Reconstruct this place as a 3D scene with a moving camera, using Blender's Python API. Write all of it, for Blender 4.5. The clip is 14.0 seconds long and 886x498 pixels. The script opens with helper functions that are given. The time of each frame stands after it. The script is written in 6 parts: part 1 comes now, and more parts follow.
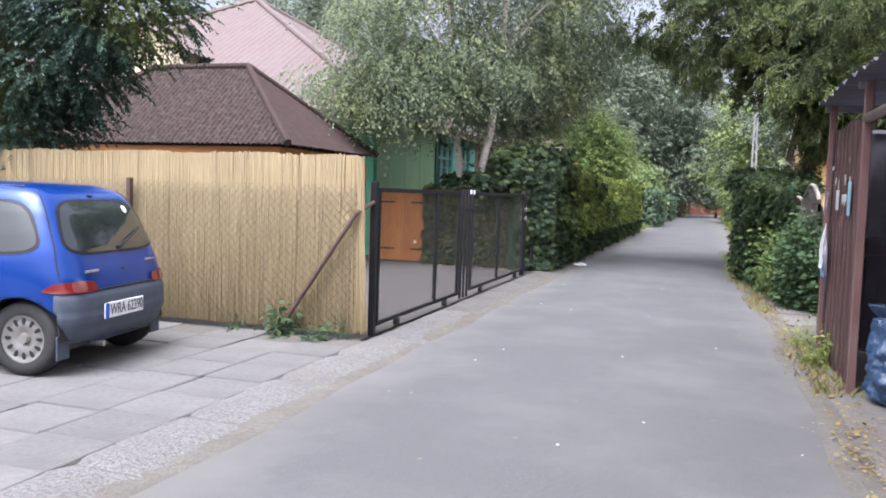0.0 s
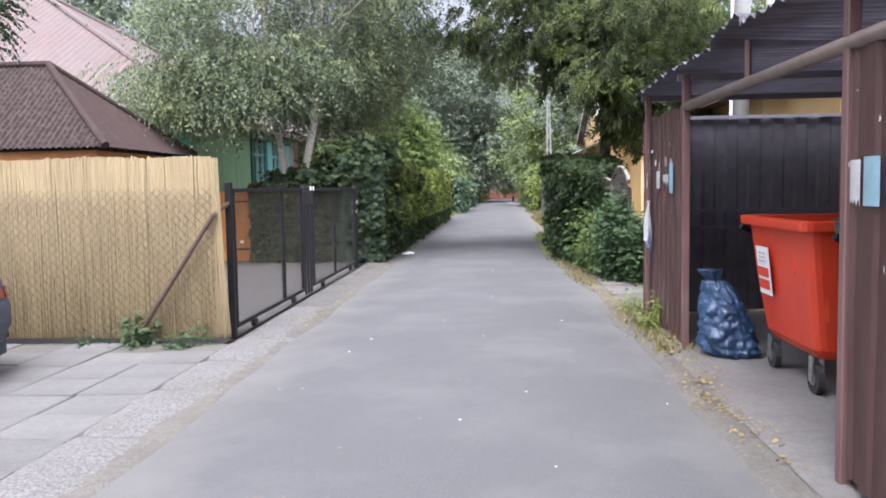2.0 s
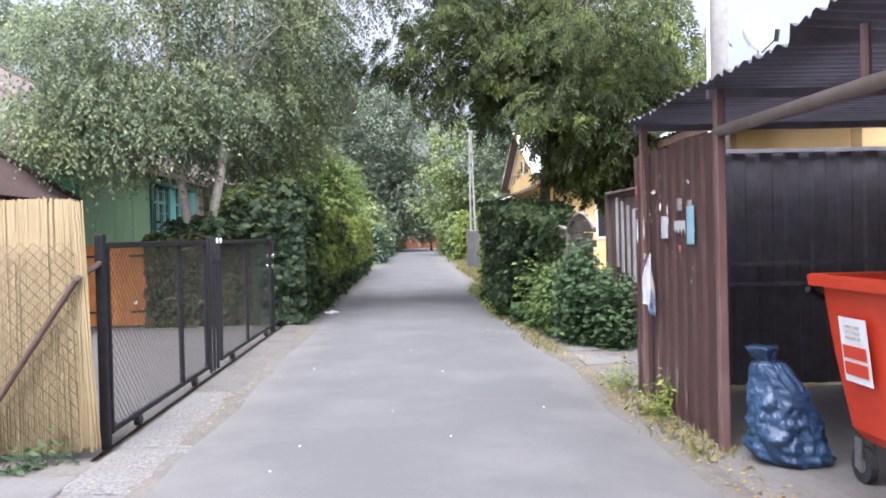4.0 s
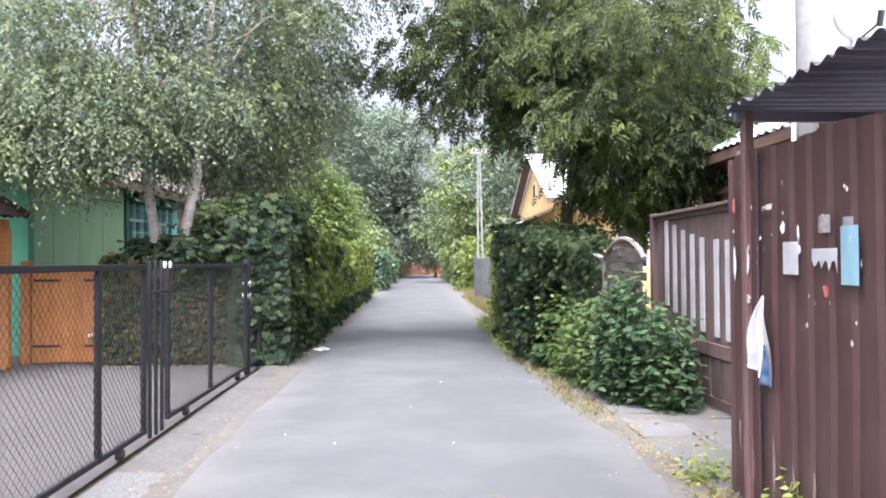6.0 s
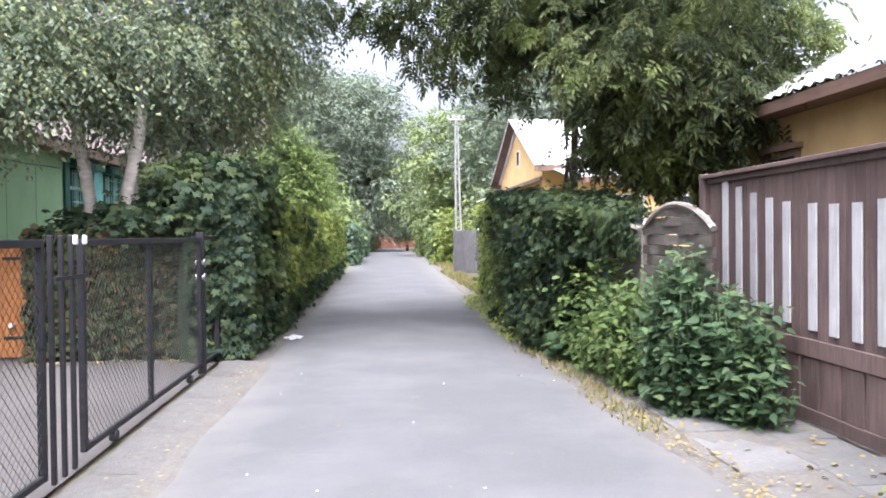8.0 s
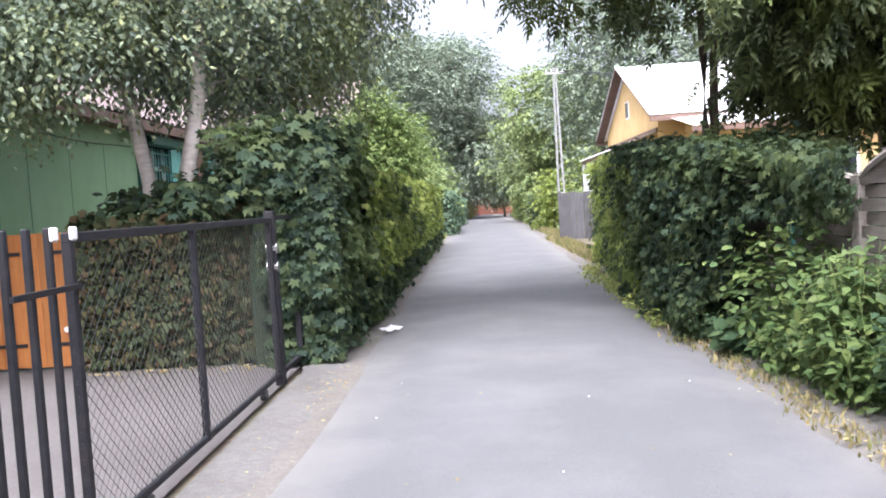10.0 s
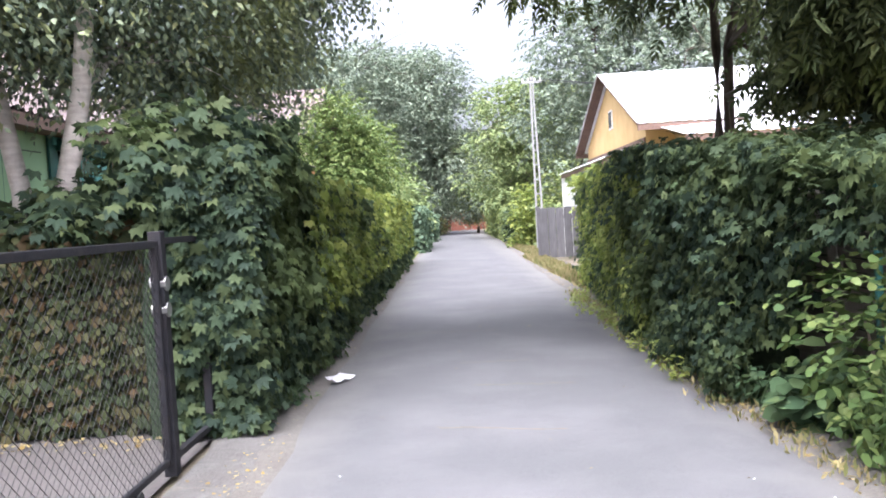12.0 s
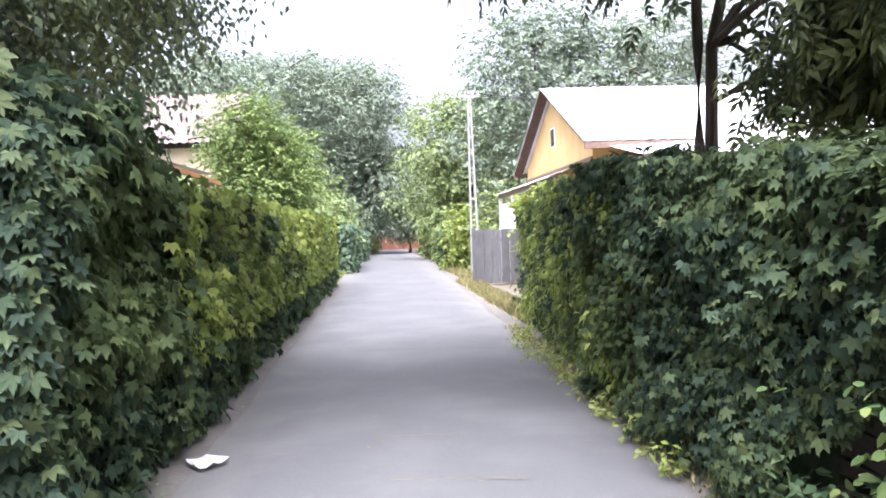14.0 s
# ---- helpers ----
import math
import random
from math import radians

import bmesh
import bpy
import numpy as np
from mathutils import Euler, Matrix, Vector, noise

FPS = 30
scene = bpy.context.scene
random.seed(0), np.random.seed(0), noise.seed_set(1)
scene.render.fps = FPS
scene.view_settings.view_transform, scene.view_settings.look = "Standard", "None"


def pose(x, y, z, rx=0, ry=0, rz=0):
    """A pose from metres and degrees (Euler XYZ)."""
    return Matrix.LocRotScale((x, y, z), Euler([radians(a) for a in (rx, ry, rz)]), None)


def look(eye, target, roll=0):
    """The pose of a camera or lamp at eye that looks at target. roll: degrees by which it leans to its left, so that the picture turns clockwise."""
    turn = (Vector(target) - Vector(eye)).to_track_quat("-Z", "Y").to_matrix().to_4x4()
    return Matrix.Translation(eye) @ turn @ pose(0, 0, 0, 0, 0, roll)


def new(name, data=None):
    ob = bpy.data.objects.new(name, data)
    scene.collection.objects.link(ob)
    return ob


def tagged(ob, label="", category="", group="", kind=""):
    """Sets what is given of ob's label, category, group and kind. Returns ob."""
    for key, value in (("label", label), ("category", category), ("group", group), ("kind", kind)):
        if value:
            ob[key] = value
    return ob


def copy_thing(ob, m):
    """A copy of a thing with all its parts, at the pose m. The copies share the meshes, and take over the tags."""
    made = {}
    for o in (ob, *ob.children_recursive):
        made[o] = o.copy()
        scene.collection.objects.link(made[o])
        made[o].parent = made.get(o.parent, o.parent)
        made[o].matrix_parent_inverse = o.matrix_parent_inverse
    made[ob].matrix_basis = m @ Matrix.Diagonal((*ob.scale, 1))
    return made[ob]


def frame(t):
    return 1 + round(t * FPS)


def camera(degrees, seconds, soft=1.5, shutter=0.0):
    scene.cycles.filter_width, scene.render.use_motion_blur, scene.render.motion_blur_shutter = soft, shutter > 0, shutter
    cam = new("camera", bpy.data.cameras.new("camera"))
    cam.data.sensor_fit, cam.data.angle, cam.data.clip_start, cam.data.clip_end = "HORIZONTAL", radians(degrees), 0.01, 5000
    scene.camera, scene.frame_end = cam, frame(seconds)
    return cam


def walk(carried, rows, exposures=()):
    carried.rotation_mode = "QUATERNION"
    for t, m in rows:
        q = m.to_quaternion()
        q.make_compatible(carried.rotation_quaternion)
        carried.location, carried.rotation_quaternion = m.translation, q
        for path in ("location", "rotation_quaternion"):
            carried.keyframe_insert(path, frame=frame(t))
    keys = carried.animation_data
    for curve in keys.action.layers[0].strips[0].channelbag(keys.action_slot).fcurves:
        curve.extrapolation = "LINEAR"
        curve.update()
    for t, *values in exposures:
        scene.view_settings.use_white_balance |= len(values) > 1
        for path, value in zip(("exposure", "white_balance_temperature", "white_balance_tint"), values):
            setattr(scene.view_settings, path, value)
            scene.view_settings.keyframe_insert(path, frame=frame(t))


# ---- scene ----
cam = camera(57.4, 14.0, 1.8)
PATH = [
    (0, (-0.5, 1.905, 1.395), (-1.101, 3.808, 1.261), 1.8),
    (0.5, (-0.476, 1.921, 1.388), (-0.966, 3.857, 1.268), 1.8),
    (1, (-0.503, 1.861, 1.392), (-0.891, 3.819, 1.266), 2.1),
    (1.5, (-0.837, 1.168, 1.409), (-1.051, 3.149, 1.236), 0.0),
    (2, (-0.973, 1.582, 1.406), (-1.101, 3.572, 1.257), -1.0),
    (2.5, (-1.077, 2.037, 1.422), (-1.227, 4.028, 1.316), -0.5),
    (3, (-1.213, 2.48, 1.42), (-1.291, 4.477, 1.339), -1.1),
    (5.5, (-1.4, 4.958, 1.461), (-1.223, 6.95, 1.488), -0.5),
    (6, (-1.35, 5.464, 1.448), (-1.272, 7.463, 1.48), -0.4),
    (6.5, (-1.4, 5.952, 1.452), (-1.265, 7.948, 1.458), -0.8),
    (7, (-1.473, 6.425, 1.447), (-1.31, 8.417, 1.406), -0.5),
    (9.5, (-1.723, 8.811, 1.447), (-1.684, 10.811, 1.422), -2.5),
    (10, (-1.752, 9.283, 1.469), (-1.836, 11.279, 1.358), -3.5),
    (10.5, (-1.796, 9.733, 1.46), (-1.826, 11.732, 1.401), -4.2),
    (11, (-1.757, 10.273, 1.464), (-1.78, 12.272, 1.408), -2.7),
    (11.5, (-1.752, 10.759, 1.471), (-1.739, 12.758, 1.416), -2.9),
    (12, (-1.726, 11.218, 1.479), (-1.742, 13.216, 1.402), -3.4),
    (12.5, (-1.654, 11.71, 1.51), (-1.71, 13.707, 1.411), -4.2),
    (13, (-1.669, 12.216, 1.514), (-1.601, 14.214, 1.473), -3.3),
    (13.5, (-1.62, 12.691, 1.52), (-1.537, 14.689, 1.463), -1.4),
    (14, (-1.593, 13.183, 1.533), (-1.44, 15.176, 1.494), -1.9),
]
walk(cam, [(t, look(eye, target, roll)) for t, eye, target, roll in PATH], [(0, 1.22, 5850, 15), (3, 1.33, 5850, 15), (5.5, 1.7, 5850, 15), (7, 1.8, 5850, 16), (11.5, 1.82, 5850, 17), (14, 2.1, 5850, 18)])

# ---- world, sun and exposure ----
world = bpy.data.worlds.new("world")
scene.world = world
world.use_nodes = True
wn = world.node_tree.nodes
sky = wn.new("ShaderNodeTexSky")
sky.sky_type, sky.sun_disc = "NISHITA", False
sky.sun_elevation, sky.sun_rotation = radians(66), radians(190)
sky.dust_density, sky.air_density, sky.ozone_density = 10.0, 0.7, 0.3
wn["Background"].inputs["Strength"].default_value = 0.15
cloud_veil = wn.new("ShaderNodeHueSaturation")  # thin even cloud takes the blue out of the sky
cloud_veil.inputs["Saturation"].default_value, cloud_veil.inputs["Value"].default_value = 0.3, 1.4
world.node_tree.links.new(sky.outputs["Color"], cloud_veil.inputs["Color"])
world.node_tree.links.new(cloud_veil.outputs["Color"], wn["Background"].inputs["Color"])
sun = new("sun", bpy.data.lights.new("sun", "SUN"))
sun.data.energy, sun.data.angle, sun.data.color = 0.42, radians(60), (1.0, 0.975, 0.95)
sun.matrix_basis = look((-0.8, -4.4, 10), (0, 0, 0))

# ---- helpers ----
rng = np.random.default_rng(7)
BASE = {}


def thing(name, at=(0, 0, 0), label="", category="", group="", kind=""):
    ob = new(name)
    ob.empty_display_size = 0.1
    ob.location = at
    BASE[ob] = Matrix.Translation(at)
    return tagged(ob, label, category, group, kind)


def link_mesh(name, me, material, parent=None, label="", smooth=False):
    ob = new(name, me)
    if material:
        me.materials.append(material)
    if smooth:
        me.polygons.foreach_set("use_smooth", [True] * len(me.polygons))
    if parent:
        ob.parent = parent
        if parent in BASE:
            ob.matrix_parent_inverse = BASE[parent].inverted()
    return tagged(ob, label)


def part(name, bm, material, parent=None, label="", smooth=False):
    me = bpy.data.meshes.new(name)
    bmesh.ops.recalc_face_normals(bm, faces=bm.faces)
    bm.to_mesh(me)
    bm.free()
    return link_mesh(name, me, material, parent, label, smooth)


def shared(name, me, m, parent, label=""):
    """One more object on a mesh that others use too."""
    ob = new(name, me)
    ob.parent = parent
    ob.matrix_parent_inverse = BASE[parent].inverted() if parent in BASE else Matrix()
    ob.matrix_basis = m
    return tagged(ob, label)


def box(x0, x1, y0, y1, z0, z1, bevel=0.0, bm=None, seg=1):
    bm = bm or bmesh.new()
    made = bmesh.ops.create_cube(bm, size=1.0, matrix=Matrix.LocRotScale(
        ((x0 + x1) / 2, (y0 + y1) / 2, (z0 + z1) / 2), None, (x1 - x0, y1 - y0, z1 - z0)))
    if bevel:
        edges = {e for v in made["verts"] for e in v.link_edges}
        bmesh.ops.bevel(bm, geom=list(edges), offset=bevel, segments=seg, affect="EDGES")
    return bm


def tube(p0, p1, r0, r1=None, seg=10, bm=None, caps=True):
    bm = bm or bmesh.new()
    p0, p1 = Vector(p0), Vector(p1)
    m = Matrix.Translation((p0 + p1) / 2) @ (p1 - p0).to_track_quat("Z", "Y").to_matrix().to_4x4()
    bmesh.ops.create_cone(bm, cap_ends=caps, segments=seg, radius1=r0, radius2=r0 if r1 is None else r1,
                          depth=(p1 - p0).length, matrix=m)
    return bm


def path_tube(points, radii, seg=8, bm=None):
    """A bent, tapered tube through points."""
    bm = bm or bmesh.new()
    rings = []
    for i, p in enumerate(points):
        a = Vector(points[max(i - 1, 0)])
        b = Vector(points[min(i + 1, len(points) - 1)])
        q = (b - a).to_track_quat("Z", "Y")
        rings.append([bm.verts.new(Vector(p) + q @ Vector((math.cos(k * math.tau / seg) * radii[i],
                                                          math.sin(k * math.tau / seg) * radii[i], 0))) for k in range(seg)])
    for a, b in zip(rings, rings[1:]):
        for k in range(seg):
            bm.faces.new((a[k], a[(k + 1) % seg], b[(k + 1) % seg], b[k]))
    bm.faces.new(rings[0])
    bm.faces.new(rings[-1])
    return bm


def grid_bm(f, nu, nv, bm=None, close_u=False):
    bm = bm or bmesh.new()
    vs = [[bm.verts.new(f(i / nu, j / nv)) for j in range(nv + 1)] for i in range(nu if close_u else nu + 1)]
    n = len(vs)
    for i in range(n if close_u else n - 1):
        for j in range(nv):
            bm.faces.new((vs[i][j], vs[(i + 1) % n][j], vs[(i + 1) % n][j + 1], vs[i][j + 1]))
    return bm


def poly_prism(points, depth, bm=None):
    """A flat outline (list of 3D points) given a thickness along the vector depth."""
    bm = bm or bmesh.new()
    a = [bm.verts.new(p) for p in points]
    b = [bm.verts.new(Vector(p) + Vector(depth)) for p in points]
    bm.faces.new(a)
    bm.faces.new(b[::-1])
    n = len(a)
    for i in range(n):
        bm.faces.new((a[i], a[(i + 1) % n], b[(i + 1) % n], b[i]))
    return bm


def from_arrays(name, verts, faces, material, parent=None, label="", kind="", smooth=False):
    """A mesh from an (n, 3) array of points and an (m, k) array of faces of one size."""
    me = bpy.data.meshes.new(name)
    n, k = faces.shape
    me.vertices.add(len(verts))
    me.vertices.foreach_set("co", np.ascontiguousarray(verts, np.float32).ravel())
    me.loops.add(n * k)
    me.loops.foreach_set("vertex_index", np.ascontiguousarray(faces, np.int32).ravel())
    me.polygons.add(n)
    me.polygons.foreach_set("loop_start", np.arange(0, n * k, k, dtype=np.int32))
    me.polygons.foreach_set("loop_total", np.full(n, k, np.int32))
    me.update(calc_edges=True)
    me.validate()
    ob = link_mesh(name, me, material, parent, label, smooth)
    return tagged(ob, kind=kind)


def bars(name, p0, p1, r, material, parent, kind="", label=""):
    """Many straight four-sided rods in one mesh: arrays of ends (n, 3)."""
    p0, p1 = np.asarray(p0, float), np.asarray(p1, float)
    d = p1 - p0
    d /= np.linalg.norm(d, axis=1)[:, None]
    ref = np.where(np.abs(d[:, 2:3]) > 0.9, [[1.0, 0, 0]], [[0, 0, 1.0]])
    a = np.cross(d, ref)
    a /= np.linalg.norm(a, axis=1)[:, None]
    b = np.cross(d, a)
    r = np.broadcast_to(np.asarray(r, float).reshape(-1, 1), (len(p0), 1))
    ring = [a * r, b * r, -a * r, -b * r]
    v = np.stack([p0 + o for o in ring] + [p1 + o for o in ring], 1).reshape(-1, 3)
    f = np.array([[0, 1, 5, 4], [1, 2, 6, 5], [2, 3, 7, 6], [3, 0, 4, 7], [4, 5, 6, 7]])
    faces = (np.arange(len(p0))[:, None, None] * 8 + f).reshape(-1, 4)
    return from_arrays(name, v, faces, material, parent, label, kind)


# ---- materials ----
def mat(name, c1, c2=None, scale=6.0, rough=0.7, metal=0.0, bump=0.0, bump_scale=40.0, island=0.0, vary=0.0, detail=6.0,
        stain=None, stain_scale=1.2, stain_amount=0.5, coat=0.0, transmit=0.0, stretch=(1, 1, 1), spec=0.5, wave=None):
    """A surface of two colours mixed by fine noise, with larger stains, bump, and a shift per piece (vary) or island."""
    m = bpy.data.materials.new(name)
    m.use_nodes = True
    nt, n = m.node_tree, m.node_tree.nodes
    bsdf = n["Principled BSDF"]
    bsdf.inputs["Roughness"].default_value = rough
    bsdf.inputs["Metallic"].default_value = metal
    bsdf.inputs["Coat Weight"].default_value = coat
    bsdf.inputs["Coat Roughness"].default_value = 0.05
    bsdf.inputs["Specular IOR Level"].default_value = spec
    co = n.new("ShaderNodeTexCoord")
    mp = n.new("ShaderNodeMapping")
    mp.inputs["Scale"].default_value = stretch
    nt.links.new(co.outputs["Object"], mp.inputs["Vector"])
    noise_a = n.new("ShaderNodeTexNoise")
    noise_a.inputs["Scale"].default_value, noise_a.inputs["Detail"].default_value = scale, detail
    nt.links.new(mp.outputs["Vector"], noise_a.inputs["Vector"])
    ramp = n.new("ShaderNodeValToRGB")
    ramp.color_ramp.elements[0].position, ramp.color_ramp.elements[1].position = 0.3, 0.7
    ramp.color_ramp.elements[0].color = (*c1, 1)
    ramp.color_ramp.elements[1].color = (*(c2 or c1), 1)
    nt.links.new(noise_a.outputs["Fac"], ramp.inputs["Fac"])
    out = ramp.outputs["Color"]
    if stain:
        ns = n.new("ShaderNodeTexNoise")
        ns.inputs["Scale"].default_value, ns.inputs["Detail"].default_value = stain_scale, 8.0
        ns.inputs["Roughness"].default_value = 0.65
        nt.links.new(co.outputs["Object"], ns.inputs["Vector"])
        mr = n.new("ShaderNodeMapRange")
        mr.inputs[1].default_value, mr.inputs[2].default_value = 0.45, 0.72
        mr.inputs[4].default_value = stain_amount
        nt.links.new(ns.outputs["Fac"], mr.inputs[0])
        mx = n.new("ShaderNodeMixRGB")
        mx.inputs[2].default_value = (*stain, 1)
        nt.links.new(mr.outputs[0], mx.inputs[0])
        nt.links.new(out, mx.inputs[1])
        out = mx.outputs[0]
    if island or vary:
        hsv = n.new("ShaderNodeHueSaturation")
        src = n.new("ShaderNodeNewGeometry").outputs["Random Per Island"] if island else n.new("ShaderNodeObjectInfo").outputs["Random"]
        mr = n.new("ShaderNodeMapRange")
        mr.inputs[3].default_value, mr.inputs[4].default_value = 1 - (island or vary), 1 + (island or vary)
        nt.links.new(src, mr.inputs[0])
        nt.links.new(mr.outputs[0], hsv.inputs["Value"])
        nt.links.new(out, hsv.inputs["Color"])
        out = hsv.outputs["Color"]
    nt.links.new(out, bsdf.inputs["Base Color"])
    if bump:
        nb = n.new("ShaderNodeTexNoise")
        nb.inputs["Scale"].default_value, nb.inputs["Detail"].default_value = bump_scale, 4.0
        nt.links.new(mp.outputs["Vector"], nb.inputs["Vector"])
        bp = n.new("ShaderNodeBump")
        bp.inputs["Strength"].default_value, bp.inputs["Distance"].default_value = bump, 0.02
        nt.links.new(nb.outputs["Fac"], bp.inputs["Height"])
        nt.links.new(bp.outputs["Normal"], bsdf.inputs["Normal"])
    return m


def leaf_mat(name, stops, translucent=0.35, rough=0.5, gloss=0.35, patch=None):
    """Leaves: colour by island along a ramp of stops, light passing through; patch: a second tint by large noise."""
    m = bpy.data.materials.new(name)
    m.use_nodes = True
    nt, n = m.node_tree, m.node_tree.nodes
    bsdf, outp = n["Principled BSDF"], n["Material Output"]
    bsdf.inputs["Roughness"].default_value = rough
    bsdf.inputs["Specular IOR Level"].default_value = gloss
    ramp = n.new("ShaderNodeValToRGB")
    els = ramp.color_ramp.elements
    els[0].position, els[0].color = 0, (*stops[0], 1)
    els[1].position, els[1].color = 1, (*stops[-1], 1)
    for k, c in enumerate(stops[1:-1]):
        e = els.new((k + 1) / (len(stops) - 1))
        e.color = (*c, 1)
    nt.links.new(n.new("ShaderNodeNewGeometry").outputs["Random Per Island"], ramp.inputs["Fac"])
    out = ramp.outputs["Color"]
    if patch:
        co = n.new("ShaderNodeTexCoord")
        ns = n.new("ShaderNodeTexNoise")
        ns.inputs["Scale"].default_value, ns.inputs["Detail"].default_value = patch[1], 3.0
        nt.links.new(co.outputs["Object"], ns.inputs["Vector"])
        mr = n.new("ShaderNodeMapRange")
        mr.inputs[1].default_value, mr.inputs[2].default_value, mr.inputs[4].default_value = 0.5, 0.66, patch[2]
        nt.links.new(ns.outputs["Fac"], mr.inputs[0])
        mx = n.new("ShaderNodeMixRGB")
        mx.inputs[2].default_value = (*patch[0], 1)
        nt.links.new(mr.outputs[0], mx.inputs[0])
        nt.links.new(out, mx.inputs[1])
        out = mx.outputs[0]
    nt.links.new(out, bsdf.inputs["Base Color"])
    tr = n.new("ShaderNodeBsdfTranslucent")
    nt.links.new(out, tr.inputs["Color"])
    ms = n.new("ShaderNodeMixShader")
    ms.inputs[0].default_value = translucent
    nt.links.new(bsdf.outputs[0], ms.inputs[1])
    nt.links.new(tr.outputs[0], ms.inputs[2])
    nt.links.new(ms.outputs[0], outp.inputs["Surface"])
    return m


M = {}
M["asphalt"] = mat("asphalt", (0.0615, 0.0613, 0.0633), (0.0938, 0.0928, 0.0944), 90, 0.85, bump=0.35, bump_scale=160, stain=(0.121, 0.118, 0.119), stain_scale=0.8, stain_amount=0.75)
M["verge"] = mat("dusty_verge", (0.0955, 0.0868, 0.0772), (0.131, 0.121, 0.105), 30, 0.95, bump=0.5, bump_scale=60, stain=(0.0655, 0.0563, 0.0468), stain_scale=2.5, stain_amount=0.6)
M["slab"] = mat("concrete_slab", (0.105, 0.102, 0.0995), (0.137, 0.132, 0.127), 26, 0.9, bump=0.3, bump_scale=90, stain=(0.0688, 0.0645, 0.0604), stain_scale=1.8, stain_amount=0.5, vary=0.13)
M["gravel_kerb"] = mat("exposed_gravel_kerb", (0.0896, 0.0848, 0.0816), (0.19, 0.185, 0.179), 45, 0.9, bump=0.9, bump_scale=60, detail=2, stain=(0.106, 0.0952, 0.0848), stain_scale=2.0)
M["concrete_apron"] = mat("apron_concrete", (0.088, 0.083, 0.078), (0.122, 0.115, 0.107), 22, 0.9, bump=0.5, bump_scale=50, stain=(0.06, 0.054, 0.047), stain_scale=2.6, stain_amount=0.6)
M["shelter_floor"] = mat("shelter_concrete", (0.125, 0.118, 0.112), (0.16, 0.152, 0.145), 22, 0.9, bump=0.3, bump_scale=60, stain=(0.085, 0.076, 0.068), stain_scale=1.6, stain_amount=0.6)
M["concrete"] = mat("yard_concrete", (0.068, 0.061, 0.058), (0.09, 0.08, 0.076), 20, 0.9, bump=0.25, bump_scale=70, stain=(0.052, 0.045, 0.042), stain_scale=0.8, stain_amount=0.6)
M["soil"] = mat("soil", (0.11, 0.085, 0.06), (0.17, 0.14, 0.1), 14, 0.95, bump=0.6, bump_scale=30, stain=(0.09, 0.12, 0.04), stain_scale=0.5, stain_amount=0.7)
M["reed"] = mat("dry_reed", (0.17, 0.129, 0.064), (0.222, 0.171, 0.09), 5, 0.75, island=0.11, stretch=(30, 30, 1.5), stain=(0.132, 0.0898, 0.0491), stain_scale=2.0, stain_amount=0.35)
M["black_metal"] = mat("black_painted_steel", (0.01, 0.01, 0.013), (0.019, 0.019, 0.022), 18, 0.6, 0.0, bump=0.1, bump_scale=80, stain=(0.04, 0.028, 0.022), stain_scale=7, stain_amount=0.3, spec=0.25)
M["wire"] = mat("dark_wire", (0.025, 0.025, 0.026), (0.05, 0.048, 0.046), 30, 0.5, 0.5)
M["zinc_wire"] = mat("weathered_wire", (0.1, 0.077, 0.048), (0.15, 0.116, 0.076), 30, 0.6, 0.2)
M["rust_post"] = mat("rusty_brown_steel", (0.05, 0.03, 0.024), (0.085, 0.05, 0.038), 20, 0.7, bump=0.2, bump_scale=60)
M["brown_sheet"] = mat("brown_painted_sheet", (0.125, 0.068, 0.062), (0.16, 0.09, 0.082), 7, 0.42, 0.0, bump=0.08, bump_scale=30, stain=(0.2, 0.14, 0.13), stain_scale=2.6, stain_amount=0.4, stretch=(1, 1, 0.25))
M["dark_sheet"] = mat("dark_inner_sheet", (0.15, 0.145, 0.17), (0.2, 0.192, 0.222), 8, 0.35, bump=0.06, stain=(0.07, 0.05, 0.045), stain_scale=3, stain_amount=0.4)
M["grey_pipe"] = mat("grey_brown_pipe", (0.17, 0.13, 0.115), (0.23, 0.18, 0.16), 9, 0.5, 0.1, stain=(0.1, 0.06, 0.05), stain_scale=5)
M["onduline"] = mat("brown_bitumen_sheet", (0.026, 0.017, 0.0155), (0.038, 0.025, 0.023), 12, 0.9, bump=0.3, bump_scale=50, stain=(0.15, 0.125, 0.11), stain_scale=11.0, stain_amount=0.45, spec=0.25)
M["onduline_clean"] = mat("brown_bitumen_sheet_clean", (0.04, 0.026, 0.024), (0.055, 0.036, 0.033), 12, 0.9, bump=0.2, bump_scale=50, stain=(0.075, 0.055, 0.05), stain_scale=3.0, stain_amount=0.3, spec=0.25)
M["pink_roof"] = mat("faded_red_roof_sheet", (0.126, 0.0933, 0.0871), (0.152, 0.116, 0.108), 3, 0.5, 0.0, stain=(0.142, 0.084, 0.0788), stain_scale=0.7, stain_amount=0.6, bump=0.1)
M["white_roof"] = mat("pale_roof_sheet", (0.62, 0.62, 0.63), (0.72, 0.72, 0.72), 3, 0.4, 0.2, stain=(0.5, 0.48, 0.46), stain_scale=0.9, stain_amount=0.4)
M["stained_wood"] = mat("orange_stained_wood", (0.34, 0.125, 0.03), (0.45, 0.185, 0.05), 5, 0.5, stretch=(6, 6, 0.7), vary=0.1, stain=(0.25, 0.08, 0.02), stain_scale=3, stain_amount=0.4)
